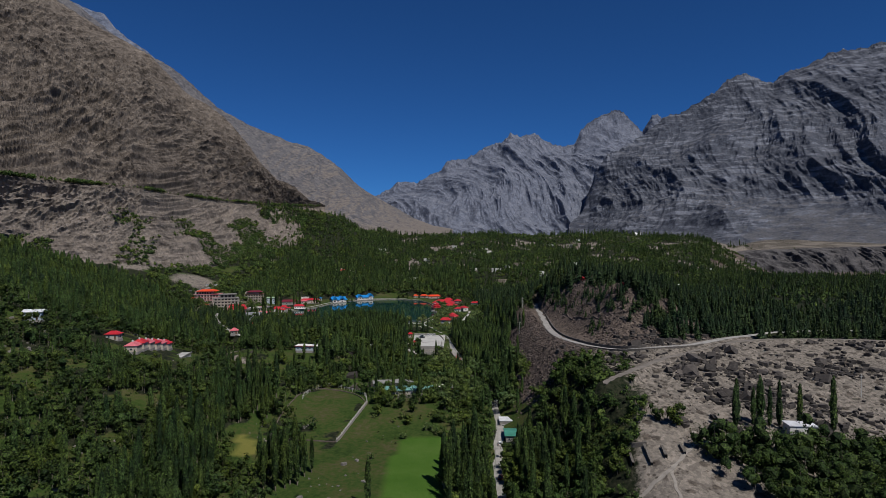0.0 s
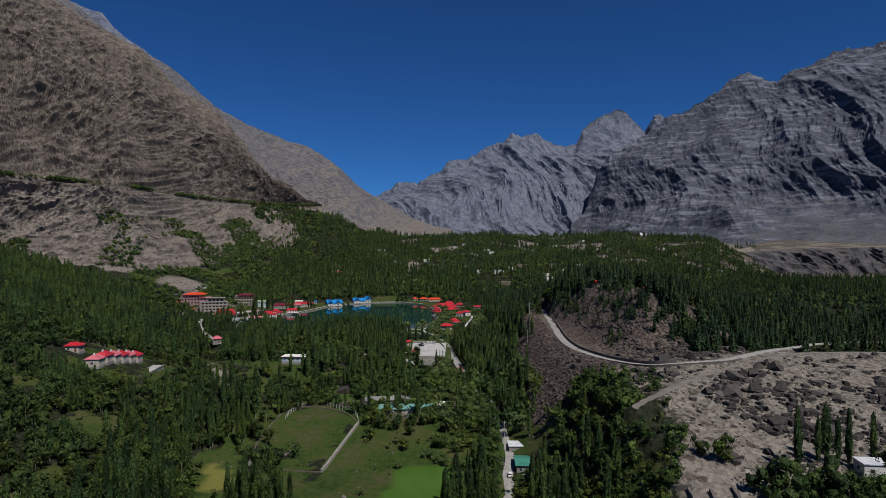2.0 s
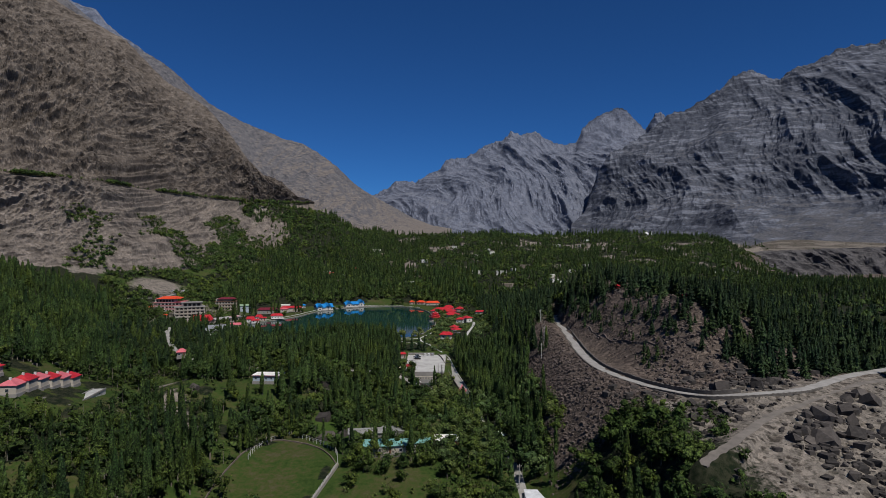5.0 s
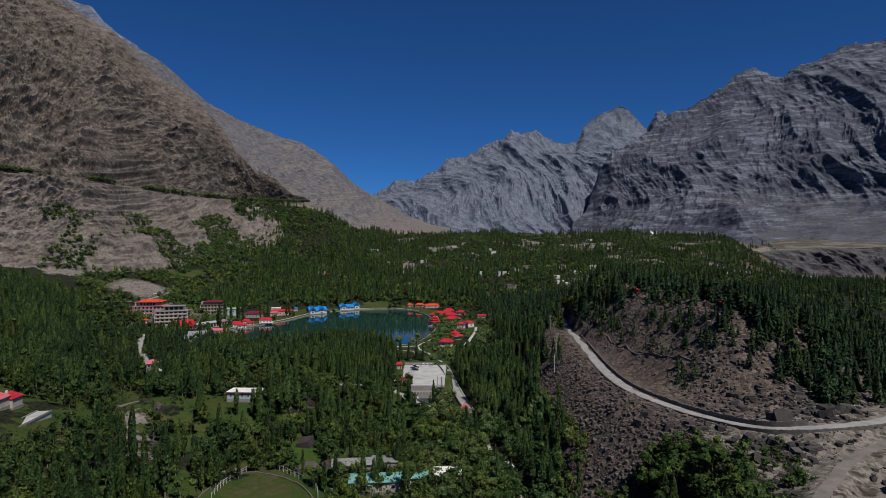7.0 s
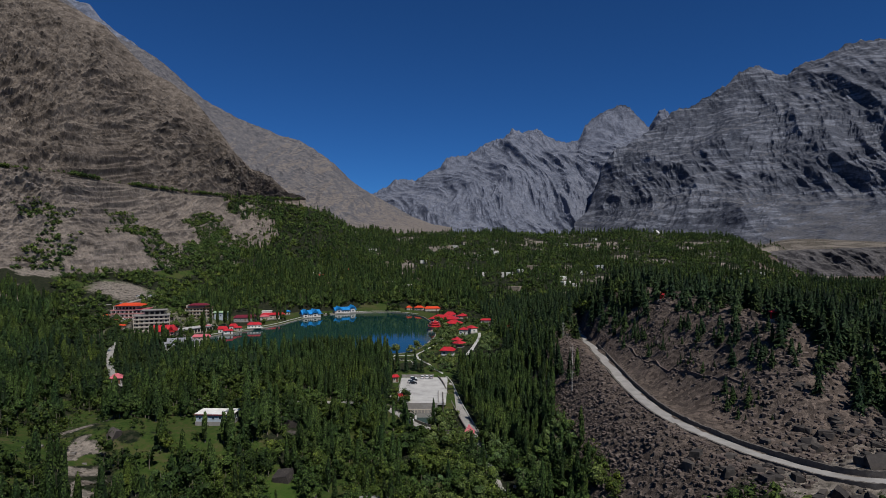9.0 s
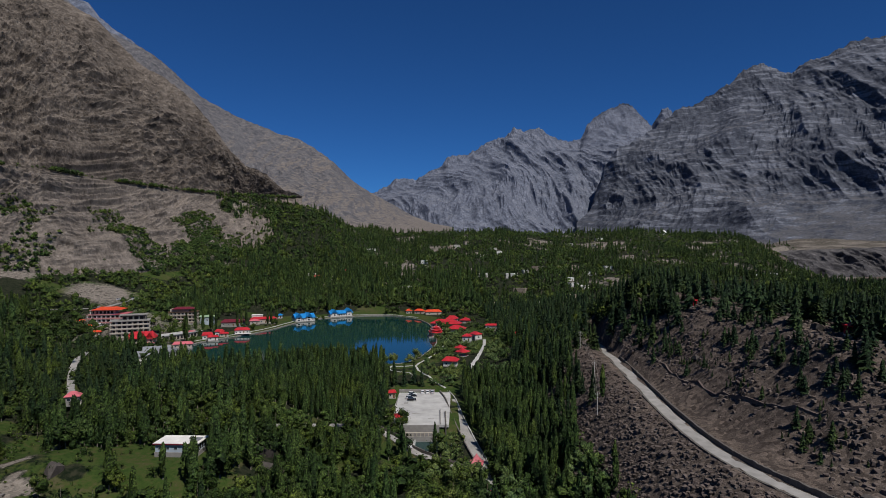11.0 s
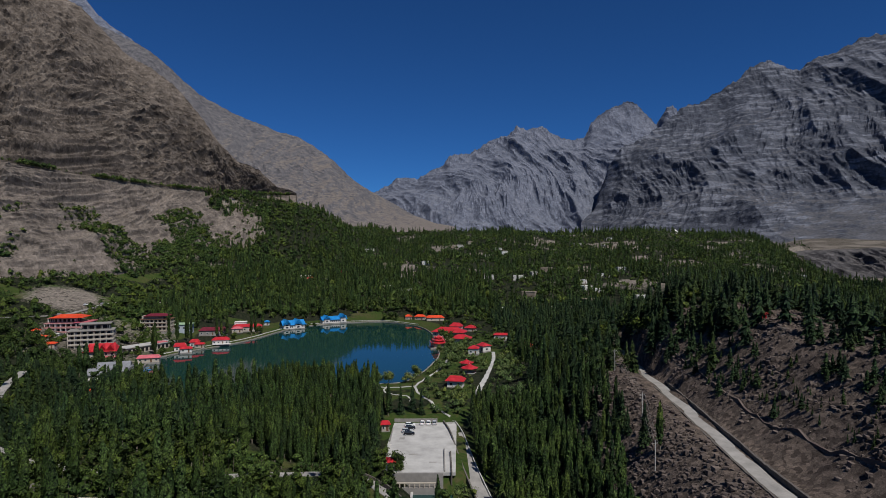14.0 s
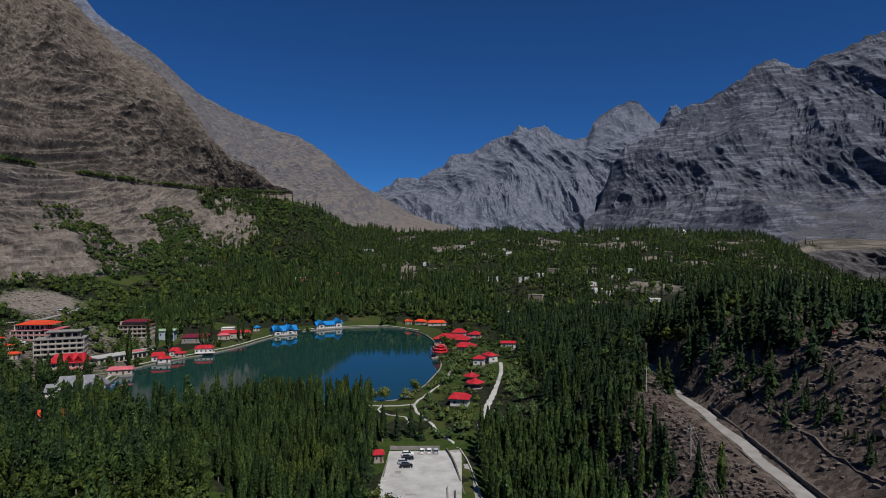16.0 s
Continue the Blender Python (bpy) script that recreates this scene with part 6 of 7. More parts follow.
def gazebo(x, y, r0=4.0, label="open six-sided gazebo with a bright red roof", z=None, sides=6, roof=None, group="red gazebos"):
    r = thing("gazebo", x, y, 12, label, "gazebo", group, z)
    part("floor_plate", cylinder(0, 0, -1.0, r0 * 0.85, 1.25, sides), M_CONCRETE, r)
    for i in range(sides):
        a = 2 * math.pi * i / sides
        part("post", cylinder(r0 * 0.75 * math.cos(a), r0 * 0.75 * math.sin(a), 0.2, 0.12, 2.6, 6), M_RED, r)
    part("roof", tent_roof(sides, r0 * 1.12, r0 * 0.5, 2.7, 0.35, 0.12, 0.0, 0.15), roof or M_RED, r)
    part("finial", cylinder(0, 0, 2.6 + r0 * 0.5, 0.1, 0.8, 6, 0.02), M_WHITE, r)
    return r


for x, y, rr in ((16.5, 592, 4.6), (15.5, 607, 4.0)):
    gazebo(x, y, rr)
for x, y in ((115, 371), (112, 468), (140, 484)):
    gazebo(x, y, 2.0, "small red-roofed lookout gazebo on the rocky hill")
for x, y in ((-157, 531), (-148, 533)):
    cottage("wood_hut", "small hut with a bright red roof among conifers", x, y, 20, 5, 5, 4.0, M_ORANGE, M_GREYWALL, 2.0, hip=0.5, group="huts in the wood")

# gate house at the bridge
r = thing("gate_house", 14, 418, -8, "white gateway with a steep pink-red roof", "gate", z=-9.6)
for sx in (-1, 1):
    for sy in (-1, 1):
        part("pillar", box(2.0 * sx, 1.6 * sy, -0.6, 0.5, 0.5, 4.0), M_WHITE, r)
part("lintel", joined(box(0, -1.6, 3.2, 4.6, 0.5, 0.5), box(0, 1.6, 3.2, 4.6, 0.5, 0.5)), M_WHITE, r)
part("roof", tent_roof(4, 3.5, 3.4, 3.7, 0.2, 0.15, math.pi / 4, 0.2), M_PINKROOF, r)

# shed with the white roof
r = thing("white_roofed_shed", -87, 411, -3, "long pale blue shed with a flat white roof", "shed", z=1.8)
part("base", box(0, 0, -2, 14.4, 8.4, 2.1), M_GREYWALL, r)
part("wall", box(0, 0, 0.1, 14, 8, 2.7), M_BLUEWALL, r)
part("roof", box(0, 0, 2.85, 15.2, 9.2, 0.28), M_WHITEROOF, r)
part("fascia", box(0, -4.63, 2.7, 15.2, 0.08, 0.42), M_MAROON, r)
part("roof_hatch", box(5.0, 0.5, 3.13, 3.4, 3.0, 0.25), M_GREYROOF, r)
for i in range(4):
    part("opening_shade", box(7.02, -2.7 + i * 1.8, 0.5, 0.1, 1.2, 1.9), M_DARK, r)
for i in range(5):
    window(r, -5.4 + i * 2.7, -4.03, 1.0, 1.1, 1.0)

# pink roofed hostel on the valley side
for i in range(6):
    cottage("hostel_unit", "cream hostel unit with a bright pink-red roof", -162.5 + 0.4 * i, 328 + 6.6 * i, -84, 6.4, 6.5, 3.2, M_RED if i % 2 else M_PINKROOF, M_CREAM, 2.0, hip=0.5, over=0.5, windows=2, group="hostel row", chimney=True)
cottage("hostel_hut", "small yellow-walled hut with a bright red roof", -178, 338, 5, 6.5, 5.5, 2.8, M_RED, M_CREAM, 1.6, hip=0.7, group="hostel row")
r = thing("paved_yard", -147, 352, -84, "pale paved yard with low walls beside the hostel", "yard", z=float(ground_z(-147, 352)))
part("paving", box(0, 0, -2.5, 22, 5, 2.9), M_CONCRETE, r)
part("kerb", joined(box(0, -2.6, 0, 22, 0.3, 0.8), box(0, 2.6, 0, 22, 0.3, 0.8)), M_GREYWALL, r)

# houses below the road's end and by the fields
cottage("green_roofed_house", "grey block house with a dark green roof in a walled yard", 35, 284, -3, 6.4, 11, 3.0, M_GREENROOF, M_GREYWALL, 0.9, windows=2, z=-19)
cottage("tin_shed", "grey shed with a bright bare tin roof", 34, 302, -3, 6, 7, 3.6, M_TIN, M_GREYWALL, flat=True, z=-18.5)
r = thing("yard_wall", 46, 287, -4, "pale block yard wall", "wall", z=-19)
part("wall", joined(box(0, 0, -1, 0.4, 24, 2.8), box(-6, -12.5, -1, 12, 0.4, 2.0)), M_CONCRETE, r)
cottage("board_shed", "weathered grey board shed with a slanting roof", -29, 347, 8, 14, 7, 3.0, M_GREYWOOD, M_GREYWOOD, 1.2, z=-9.2)
r = cottage("board_house", "weathered board house with a flat timber roof", -18, 349, 3, 9, 7, 3.4, M_GREYWOOD, M_GREYWALL, flat=True, z=-9.4)
part("gate", box(3.0, -3.6, 0.15, 1.3, 0.15, 2.0), plain("orange_paint", (0.5, 0.17, 0.04)), r, "orange wooden gate")
cottage("teal_roofed_house", "house with a faded teal sheet roof", -20, 334, 4, 16, 8, 3.0, M_TEAL, M_CREAM, 1.4, windows=4, z=-10, group="teal-roofed houses")
cottage("teal_roofed_house", "smaller house with a faded teal sheet roof", -7, 337, 10, 9, 6, 2.8, M_TEAL, M_CREAM, 1.0, z=-10, group="teal-roofed houses")
r = cottage("brick_house", "brick house with a flat pale screed roof", 5, 340, 5, 10, 8, 3.4, M_WHITEROOF, plain("orange_brick", (0.34, 0.13, 0.075), 0.9), flat=True, z=-10.5)
cottage("tin_stall", "small stall with a bright white tin roof", 25, 350, 20, 5, 5, 2.8, M_TIN, M_GREYWALL, 0.7, z=-11.5)
cottage("green_stall", "small stall with a dark green roof", 21, 336, 20, 5, 5, 2.6, M_GREENROOF, M_GREYWALL, 0.7, z=-12.5)
cottage("road_hut", "stone hut with a faded pink roof beside the road", -152, 459, 20, 5, 4.5, 2.6, M_PINKROOF, M_GREYWALL, 1.8, hip=0.8)
cottage("yard_house", "white house with a pale tin roof behind poplars", 128, 214, -8, 9, 6, 3.2, M_TIN, M_WHITE, flat=True, z=4.5)
cottage("pale_farmhouse", "pale farmhouse with a blue-grey tin roof in the orchards", -215, 328, 12, 9, 6, 4.4, M_TIN, M_BLUEWALL, 1.2)
cottage("white_farmhouse", "long white farmhouse on the wooded slope", -252, 368, 10, 12, 6, 3.4, M_WHITEROOF, M_WHITE, flat=True)
cottage("tan_farmhouse", "flat-roofed tan farmhouse among orchard trees", -92, 214, 15, 8, 6, 3.0, M_MUD, M_MUD, flat=True)

# ---- village on the wooded ridge ----
VILLAGE = [(-118, 1012, 1), (-45, 905, 2), (-34, 915, 0), (-60, 935, 2), (60, 985, 0), (96, 905, 2), (118, 1010, 0), (104, 1320, 0), (108, 1270, 0), (20, 1330, 2), (40, 1345, 0),
           (150, 870, 2), (185, 1150, 2), (215, 1240, 2), (240, 1060, 0), (260, 1395, 0), (300, 1330, 2), (340, 1480, 0), (70, 1180, 2), (-20, 1120, 0), (-70, 1090, 2),
           (-130, 930, 2), (-160, 985, 0), (140, 1050, 2), (165, 960, 0), (210, 890, 0), (380, 1240, 2), (420, 1000, 0), (455, 1020, 0), (310, 790, 0), (-10, 1240, 2), (330, 1120, 2), (-95, 1180, 2), (77, 1226, 0), (58, 1395, 2), (-107, 1200, 0), (-55, 934, 0), (163, 931, 0), (108, 836, 0), (67, 859, 0), (205, 1015, 0), (95, 977, 0), (310, 1395, 0), (-146, 962, 1), (-134, 955, 0), (174, 925, 0), (120, 838, 2)]
for i, (x, y, k) in enumerate(VILLAGE):
    w, d = 9 + (i * 7) % 6, 7 + (i * 5) % 4
    cottage("village_house", ("white plastered village house with a flat roof", "village house with a faded red roof", "mud-brown village house with a flat roof")[k], x, y, (i * 37) % 60 - 30,
            w, d, 3.6 + (i % 3), (M_WHITEROOF, M_RED, M_MUD)[k], (M_WHITE, M_CREAM, M_MUD)[k], flat=k != 1, group="village houses")
r = thing("shrine", 535, 1640, 5, "small white domed shrine on the ridge top", "shrine")
part("wall", box(0, 0, -2, 24, 18, 9), M_WHITE, r)
part("dome", tent_roof(8, 9, 8, 7, 0, 0.3, 0, -0.2), M_WHITE, r)
for sx in (-1, 1):
    part("minaret", cylinder(11 * sx, -8, 0, 1.2, 15, 8, 0.7), M_WHITE, r)

# ---- car park, pool and walls ----
r = thing("car_park", -6.5, 484, 0, "pale worn concrete car park above a retaining wall", "car park", z=-3.0)
part("paving", (np.array([(-11.5, -29.5, 0.05), (11.5, -29.5, 0.05), (13, 12, 0.05), (13, 27.5, 0.05), (-12.5, 27.5, 0.05), (-13, 0, 0.05)] + [(-11.5, -29.5, -1), (11.5, -29.5, -1), (13, 12, -1), (13, 27.5, -1), (-12.5, 27.5, -1), (-13, 0, -1)]),
                [(0, 1, 2, 3, 4, 5)] + [(i, i + 6, (i + 1) % 6 + 6, (i + 1) % 6) for i in range(6)]), M_CONCRETE, r)
part("retaining_wall", joined(box(-1, -30.0, -6.6, 17, 0.8, 6.7), box(-1, -31.2, -6.6, 15, 1.8, 2.6)), M_GREYWALL, r)
part("bay_wall", joined(*[box(-6.5 + i * 1.6, -31.9, -4.0, 0.35, 0.5, 1.4) for i in range(8)], box(-1, -31.9, -2.6, 13.5, 0.6, 0.3)), M_CREAM, r)
part("far_wall", box(-3.5, 27.9, 0, 18, 0.5, 1.5), M_GREYWALL, r)
part("kerb", box(-12.4, 10, 0, 0.3, 16, 0.7), M_GREYWALL, r)
part("side_wall", box(8.0, -18, -0.2, 0.4, 22, 0.75), M_GREYWALL, r)
part("side_wall", box(10.2, -20, -4, 0.5, 20, 4.5), M_DRYWALL, r)
part("paving_patch", joined(box(-3, -12, 0.05, 3.2, 1.4, 0.012), box(4, -20, 0.05, 2.6, 1.0, 0.012), box(-8, 6, 0.05, 2.0, 2.4, 0.012)), M_ROAD, r, "darker patch of mended concrete")
part("step", joined(*[box(-14.2 - 0.45 * i, -12, 0.05 - 0.18 * (i + 1), 0.5, 5, 0.2) for i in range(5)]), M_CREAM, r)
for i in range(3):
    part("kerb", box(-12.8 + i * 0.3, -8 + i * 3, 0.05, 1.5, 0.3, 0.35), M_WHITE, r)
r = thing("pool", -1.5, 445, 0, "dark rectangular outlet pool with concrete edges", "pool", z=-9.6)
part("water", box(0, 0, -0.5, 14.4, 14, 0.9), m_water, r)
part("edge", joined(box(0, -7.4, -1, 17, 0.8, 1.9), box(7.6, 0, -1, 0.8, 14, 2.4), box(-7.6, 0, -1, 0.8, 14, 2.4)), M_CONCRETE, r)
part("sluice", joined(*[box(-3 + i * 3.6, -8.2, -0.4, 1.5, 1.2, 1.4) for i in range(2)]), M_DARK, r)
for x, y, w in ((-22, 501, 3), (-15.5, 458.5, 3.4), (-31, 476, 3)):
    cottage("ticket_hut", "small hut with a bright red roof by the car park", x, y, 10, w, 4, 2.6, M_RED, M_CREAM, 1.0, hip=0.4, group="huts by the car park", z=-3.0)


# ---- vehicles ----
def car(x, y, z, rot, paint, label, group="parked cars"):
    r = thing("car", x, y, rot, label, "car", group, z)
    prof = [(-2.1, 0.35), (-2.15, 0.8), (-1.9, 0.98), (-1.0, 1.02), (1.0, 1.02), (2.0, 0.86), (2.15, 0.6), (2.1, 0.35)]
    n = len(prof)
    v = [(px_, -0.85, pz) for px_, pz in prof] + [(px_, 0.85, pz) for px_, pz in prof]
    f = [tuple(range(n)), tuple(range(2 * n - 1, n - 1, -1))] + [(i, i + n, (i + 1) % n + n, (i + 1) % n) for i in range(n)]
    body = part("body", (np.array(v), f), paint, r)
    cab = [(-1.95, 1.0), (-1.6, 1.52), (0.35, 1.55), (1.1, 1.0)]
    v = [(a, -0.78 if b < 1.2 else -0.62, b) for a, b in cab] + [(a, 0.78 if b < 1.2 else 0.62, b) for a, b in cab]
    f = [(0, 1, 2, 3), (7, 6, 5, 4), (0, 4, 5, 1), (1, 5, 6, 2), (2, 6, 7, 3)]
    part("glasshouse", (np.array(v), f), M_GLASS, r, "dark glass cabin")
    part("roof", box(-0.65, 0, 1.53, 1.9, 1.24, 0.06), paint, r)
    for sx in (-1.35, 1.35):
        for sy in (-0.8, 0.8):
            c = cylinder(0, 0, -0.1, 0.33, 0.2, 10)
            w = part("wheel", (np.array([(sx + p[0], sy + p[2], 0.33 + p[1]) for p in c[0]]), c[1]), M_DARK, r)
            c = cylinder(0, 0, -0.11, 0.18, 0.22, 8)
            part("rim", (np.array([(sx + p[0], sy + p[2], 0.33 + p[1]) for p in c[0]]), c[1]), M_TIN, w)
    for sy in (-0.6, 0.6):
        part("headlight", box(2.1, sy, 0.62, 0.12, 0.35, 0.16), M_WHITE, body)
        part("tail_light", box(-2.12, sy, 0.7, 0.1, 0.3, 0.16), M_RED, body)
    return r


def paint(name, colour):
    m = plain(name, colour, 0.25, vary=0.06)
    return m


P_WHITE, P_BLACK, P_SILVER, P_RED = paint("white_car_paint", (0.75, 0.75, 0.74)), paint("black_car_paint", (0.012, 0.012, 0.014)), paint("silver_car_paint", (0.42, 0.43, 0.45)), paint("dark_red_car_paint", (0.10, 0.015, 0.015))
for i, (x, y, rot, pnt, word) in enumerate(((-7.2, 509, 88, P_WHITE, "white"), (-4.7, 509, 90, P_WHITE, "white"), (-2.3, 509, 92, P_SILVER, "silver"), (-12.2, 506, 4, P_WHITE, "white"),
                                            (-12, 502, 3, P_BLACK, "black"), (-13, 498, 5, P_SILVER, "silver"), (-12, 494.6, 2, P_BLACK, "black"))):
    car(x, y, -2.94, rot, pnt, f"{word} car parked on the concrete car park")
for x, y, rot, pnt, word in ((-11, 436, -62, P_WHITE, "white"), (18, 404, 95, P_BLACK, "black"), (19.5, 392, 100, P_WHITE, "white"), (20.5, 384, 100, P_SILVER, "silver"), (11, 352, 70, P_WHITE, "white"),
                              (28.5, 276, 85, P_WHITE, "white"), (25, 240, 82, P_RED, "dark red")):
    line = LEFT_ROAD if x < 0 else APPROACH
    _, a = line_distance(np.array([x]), np.array([y]), line)
    zz = float(np.interp(a[0], *line_heights(line))) + 0.1 if abs(x - 11) > 0.1 else float(ground_z(x, y)) + 0.05
    car(x, y, zz, rot, pnt, f"{word} car on the pale approach road", "cars on the road")


# ---- park paths, lake rim, boats ----
def path_line(name, label, pts, width, lift=0.12, mat=None):
    p = curve_through(pts, 6)
    v, f = ribbon(p, width, lambda i, q: float(ground_z(q[0], q[1])) + lift - 0.06, 0.5)
    tagged(new(name, mesh_from(name, v, f, [mat or M_CONCRETE])), label, "path", kind="structure")


path_line("garden_path", "pale straight garden path", [tuple(q) for q in GARDEN_PATH[::3]], 2.6)
path_line("shore_path", "pale path winding along the lake shore", [(6, 514), (-2, 528), (-9, 545), (-12, 560), (-8, 576), (-3, 592), (2, 612), (6, 640), (8, 668)], 1.2)
path_line("lawn_path", "thin pale path across the lawn", [(-34, 560), (-24, 558), (-12, 560)], 1.2)
path_line("lawn_path_bend", "thin curved kerb on the lawn", [(-26, 560), (-27, 552), (-22, 546), (-15, 542), (-13, 532)], 0.8)
path_line("promenade", "pale stone promenade along the far shore", [(-150, 552), (-163, 575), (-175, 606), (-182, 642), (-174, 671), (-158, 697), (-146, 727), (-137, 767), (-126, 800), (-106, 818), (-80, 833), (-48, 835), (-18, 806)], 1.6)
path_line("hotel_road", "grey road behind the lakeside hotels", [tuple(q) for q in HOTEL_ROAD[::5]], 4.5, 0.3, M_ROAD)
rim = np.concatenate([LAKE, LAKE[:1]])
v, f = wall_along(rim, 0.2, 0.7, -1.6, 0.75, lambda i, q: 0.0, 0.12, 9)
tagged(new("lake_rim", mesh_from("lake_rim", v, f, [M_PALE_STONE])), "low pale stone rim round the lake", "kerb", kind="structure")


def boat(x, y, rot, mat, label):
    r = thing("boat", x, y, rot, label, "boat", "moored boats", z=0.0)
    xs = [-2.2, -1.6, 0, 1.4, 2.4]
    ws = [0.55, 0.75, 0.85, 0.65, 0.05]
    v, f = [], []
    for a, w in zip(xs, ws):
        v += [(a, -w, 0.5), (a, -w * 0.6, -0.15), (a, w * 0.6, -0.15), (a, w, 0.5)]
    for i in range(4):
        for j in range(3):
            f.append((i * 4 + j, i * 4 + j + 1, i * 4 + j + 5, i * 4 + j + 4))
    f += [(0, 3, 2, 1)]
    part("hull", (np.array(v), f), mat, r)
    part("seat", joined(box(-1.0, 0, 0.25, 0.35, 1.2, 0.06), box(0.5, 0, 0.25, 0.35, 1.2, 0.06)), M_WHITE, r)
    part("canopy", box(-0.3, 0, 1.5, 2.2, 1.5, 0.08), mat, r)
    for sx in (-1.2, 0.6):
        for sy in (-0.6, 0.6):
            part("post", box(sx, sy, 0.4, 0.06, 0.06, 1.1), M_TIN, r)


P_BOATBLUE = paint("blue_boat_paint", (0.10, 0.28, 0.50))
for x, y, rot in ((-167, 606, 60), (-165, 600, 70), (-173, 628, 40)):
    boat(x, y, rot, P_BOATBLUE if y < 620 else paint("light_blue_boat_paint", (0.25, 0.42, 0.6)), "small blue boat with a canopy at the shore")
boat(-64, 600, 20, P_RED, "small dark red rowing boat on the lake")

# field walls
r_pts = [(-46, 279), (-41.5, 301), (-37, 323)]
v, f = wall_along(curve_through(r_pts, 8), 0, 0.7, -1.0, 1.3, lambda i, q: float(ground_z(q[0], q[1])), 0.2, 21)
tagged(new("field_wall", mesh_from("field_wall", v, f, [M_PALE_STONE])), "pale dry stone wall crossing the meadow", "wall", kind="structure")
v, f = wall_along(curve_through([(-37, 323), (-46, 338), (-58, 347), (-70, 348), (-76, 325), (-78, 300), (-74, 285), (-46, 279)], 6), 0, 0.4, -1.0, 0.45, lambda i, q: float(ground_z(q[0], q[1])), 0.25, 22)
tagged(new("field_boundary", mesh_from("field_boundary", v, f, [M_RUBBLE])), "low stone boundary round the meadow", "wall", kind="structure")
# white posts with two wires round the pasture
fence = thing("pasture_fence", -47.4, 290.4, 0, "thin fence of pale posts and wires round the pasture", "fence")
fx, fy, fz = fence.matrix_world.translation
runs = (curve_through(r_pts, 10), curve_through([(-37, 323), (-40, 335), (-49, 345), (-62.5, 355), (-70, 345), (-72, 325)], 6))
for run in runs:
    gaps = np.r_[0, np.cumsum(np.linalg.norm(np.diff(run, axis=0), axis=1))]
    at = np.arange(0, gaps[-1], 2.4)
    spots = [(float(np.interp(q, gaps, run[:, 0])) - fx, float(np.interp(q, gaps, run[:, 1])) - fy) for q in at]
    spots = [(a, b, float(ground_z(a + fx, b + fy)) - fz) for a, b in spots]
    for a, b, c in spots:
        part("post", box(a, b, c - 0.4, 0.16, 0.16, 2.5), M_PALE_POST, fence)
    for high in (1.2, 1.9):
        line = [((a + d) / 2, (b + e) / 2, (c + g_) / 2 + high, d - a, e - b, g_ - c) for (a, b, c), (d, e, g_) in zip(spots[:-1], spots[1:])]
        rows = np.array([(a - d / 2, b - e / 2, c - g_ / 2) for a, b, c, d, e, g_ in line] + [(line[-1][0] + line[-1][3] / 2, line[-1][1] + line[-1][4] / 2, line[-1][2] + line[-1][5] / 2)])
        tube = np.stack([rows + (0, 0, 0.02), rows + (0.02, 0, -0.02), rows + (-0.02, 0, -0.02), rows + (0, 0, 0.02)], 1).reshape(-1, 3)
        part("wire", (tube, grid_faces(len(rows), 4)), M_TIN, fence)
# broken wall line on the hillside
v, f = wall_along(curve_through([(92, 505), (90, 470), (87, 440), (86, 410), (88, 380), (94, 352), (106, 338)], 8), 0, 0.6, -0.8, 0.35, lambda i, q: float(ground_z(q[0], q[1])), 0.5, 23)
tagged(new("hill_path_wall", mesh_from("hill_path_wall", v, f, [M_RUBBLE])), "broken pale stone wall along an upper hill path", "wall", kind="structure")
# low walls in the dusty ground
for k, pts in enumerate((((66.5, 212), (65.5, 203)), ((71, 208.5), (70.5, 199.5)), ((76.5, 207), (76, 201.5)), ((83.5, 209), (83, 203.5)), ((62, 222), (67, 212), (72, 209)))):
    v, f = wall_along(curve_through(pts, 5), 0, 0.8, -1.2, 1.3, lambda i, q: float(ground_z(q[0], q[1])), 0.4, 30 + k)
    tagged(new("ruin_wall", mesh_from("ruin_wall", v, f, [M_DRYWALL])), "ruined dark stone wall on dusty ground", "wall", kind="structure")
M_FOOTPATH = plain("trodden_dust", (0.25, 0.225, 0.195), 0.95, vary=0.3, scale=0.5)
path_line("foot_path", "pale trodden path over the dusty slope", [(60, 188), (68, 192), (76, 197), (84, 205), (90, 212), (91, 219), (88, 226)], 1.5, 0.1, M_FOOTPATH)
path_line("foot_path_branch", "narrow trodden path joining on the slope", [(73, 178), (74, 187), (76, 197)], 1.0, 0.1, M_FOOTPATH)


# ---- power poles and wires ----
def pole(x, y, h, label="thin grey power pole"):
    r = thing("power_pole", x, y, 20, label, "pole", "power poles")
    part("shaft", cylinder(0, 0, -0.5, 0.16, h + 0.5, 7, 0.1), M_CONCRETE, r)
    part("cross_arm", box(0, 0, h - 0.9, 1.8, 0.12, 0.14), M_GREYWOOD, r)
    for sx in (-0.8, 0, 0.8):
        part("insulator", cylinder(sx, 0, h - 0.76, 0.06, 0.2, 6), M_WHITE, r)
    return Vector((x, y, float(ground_z(x, y)) + h - 0.6))


tops = [pole(x, y, 9) for x, y in ((56, 415), (63, 446), (70, 500), (30, 310), (24, 250), (150, 196), (168, 240))]
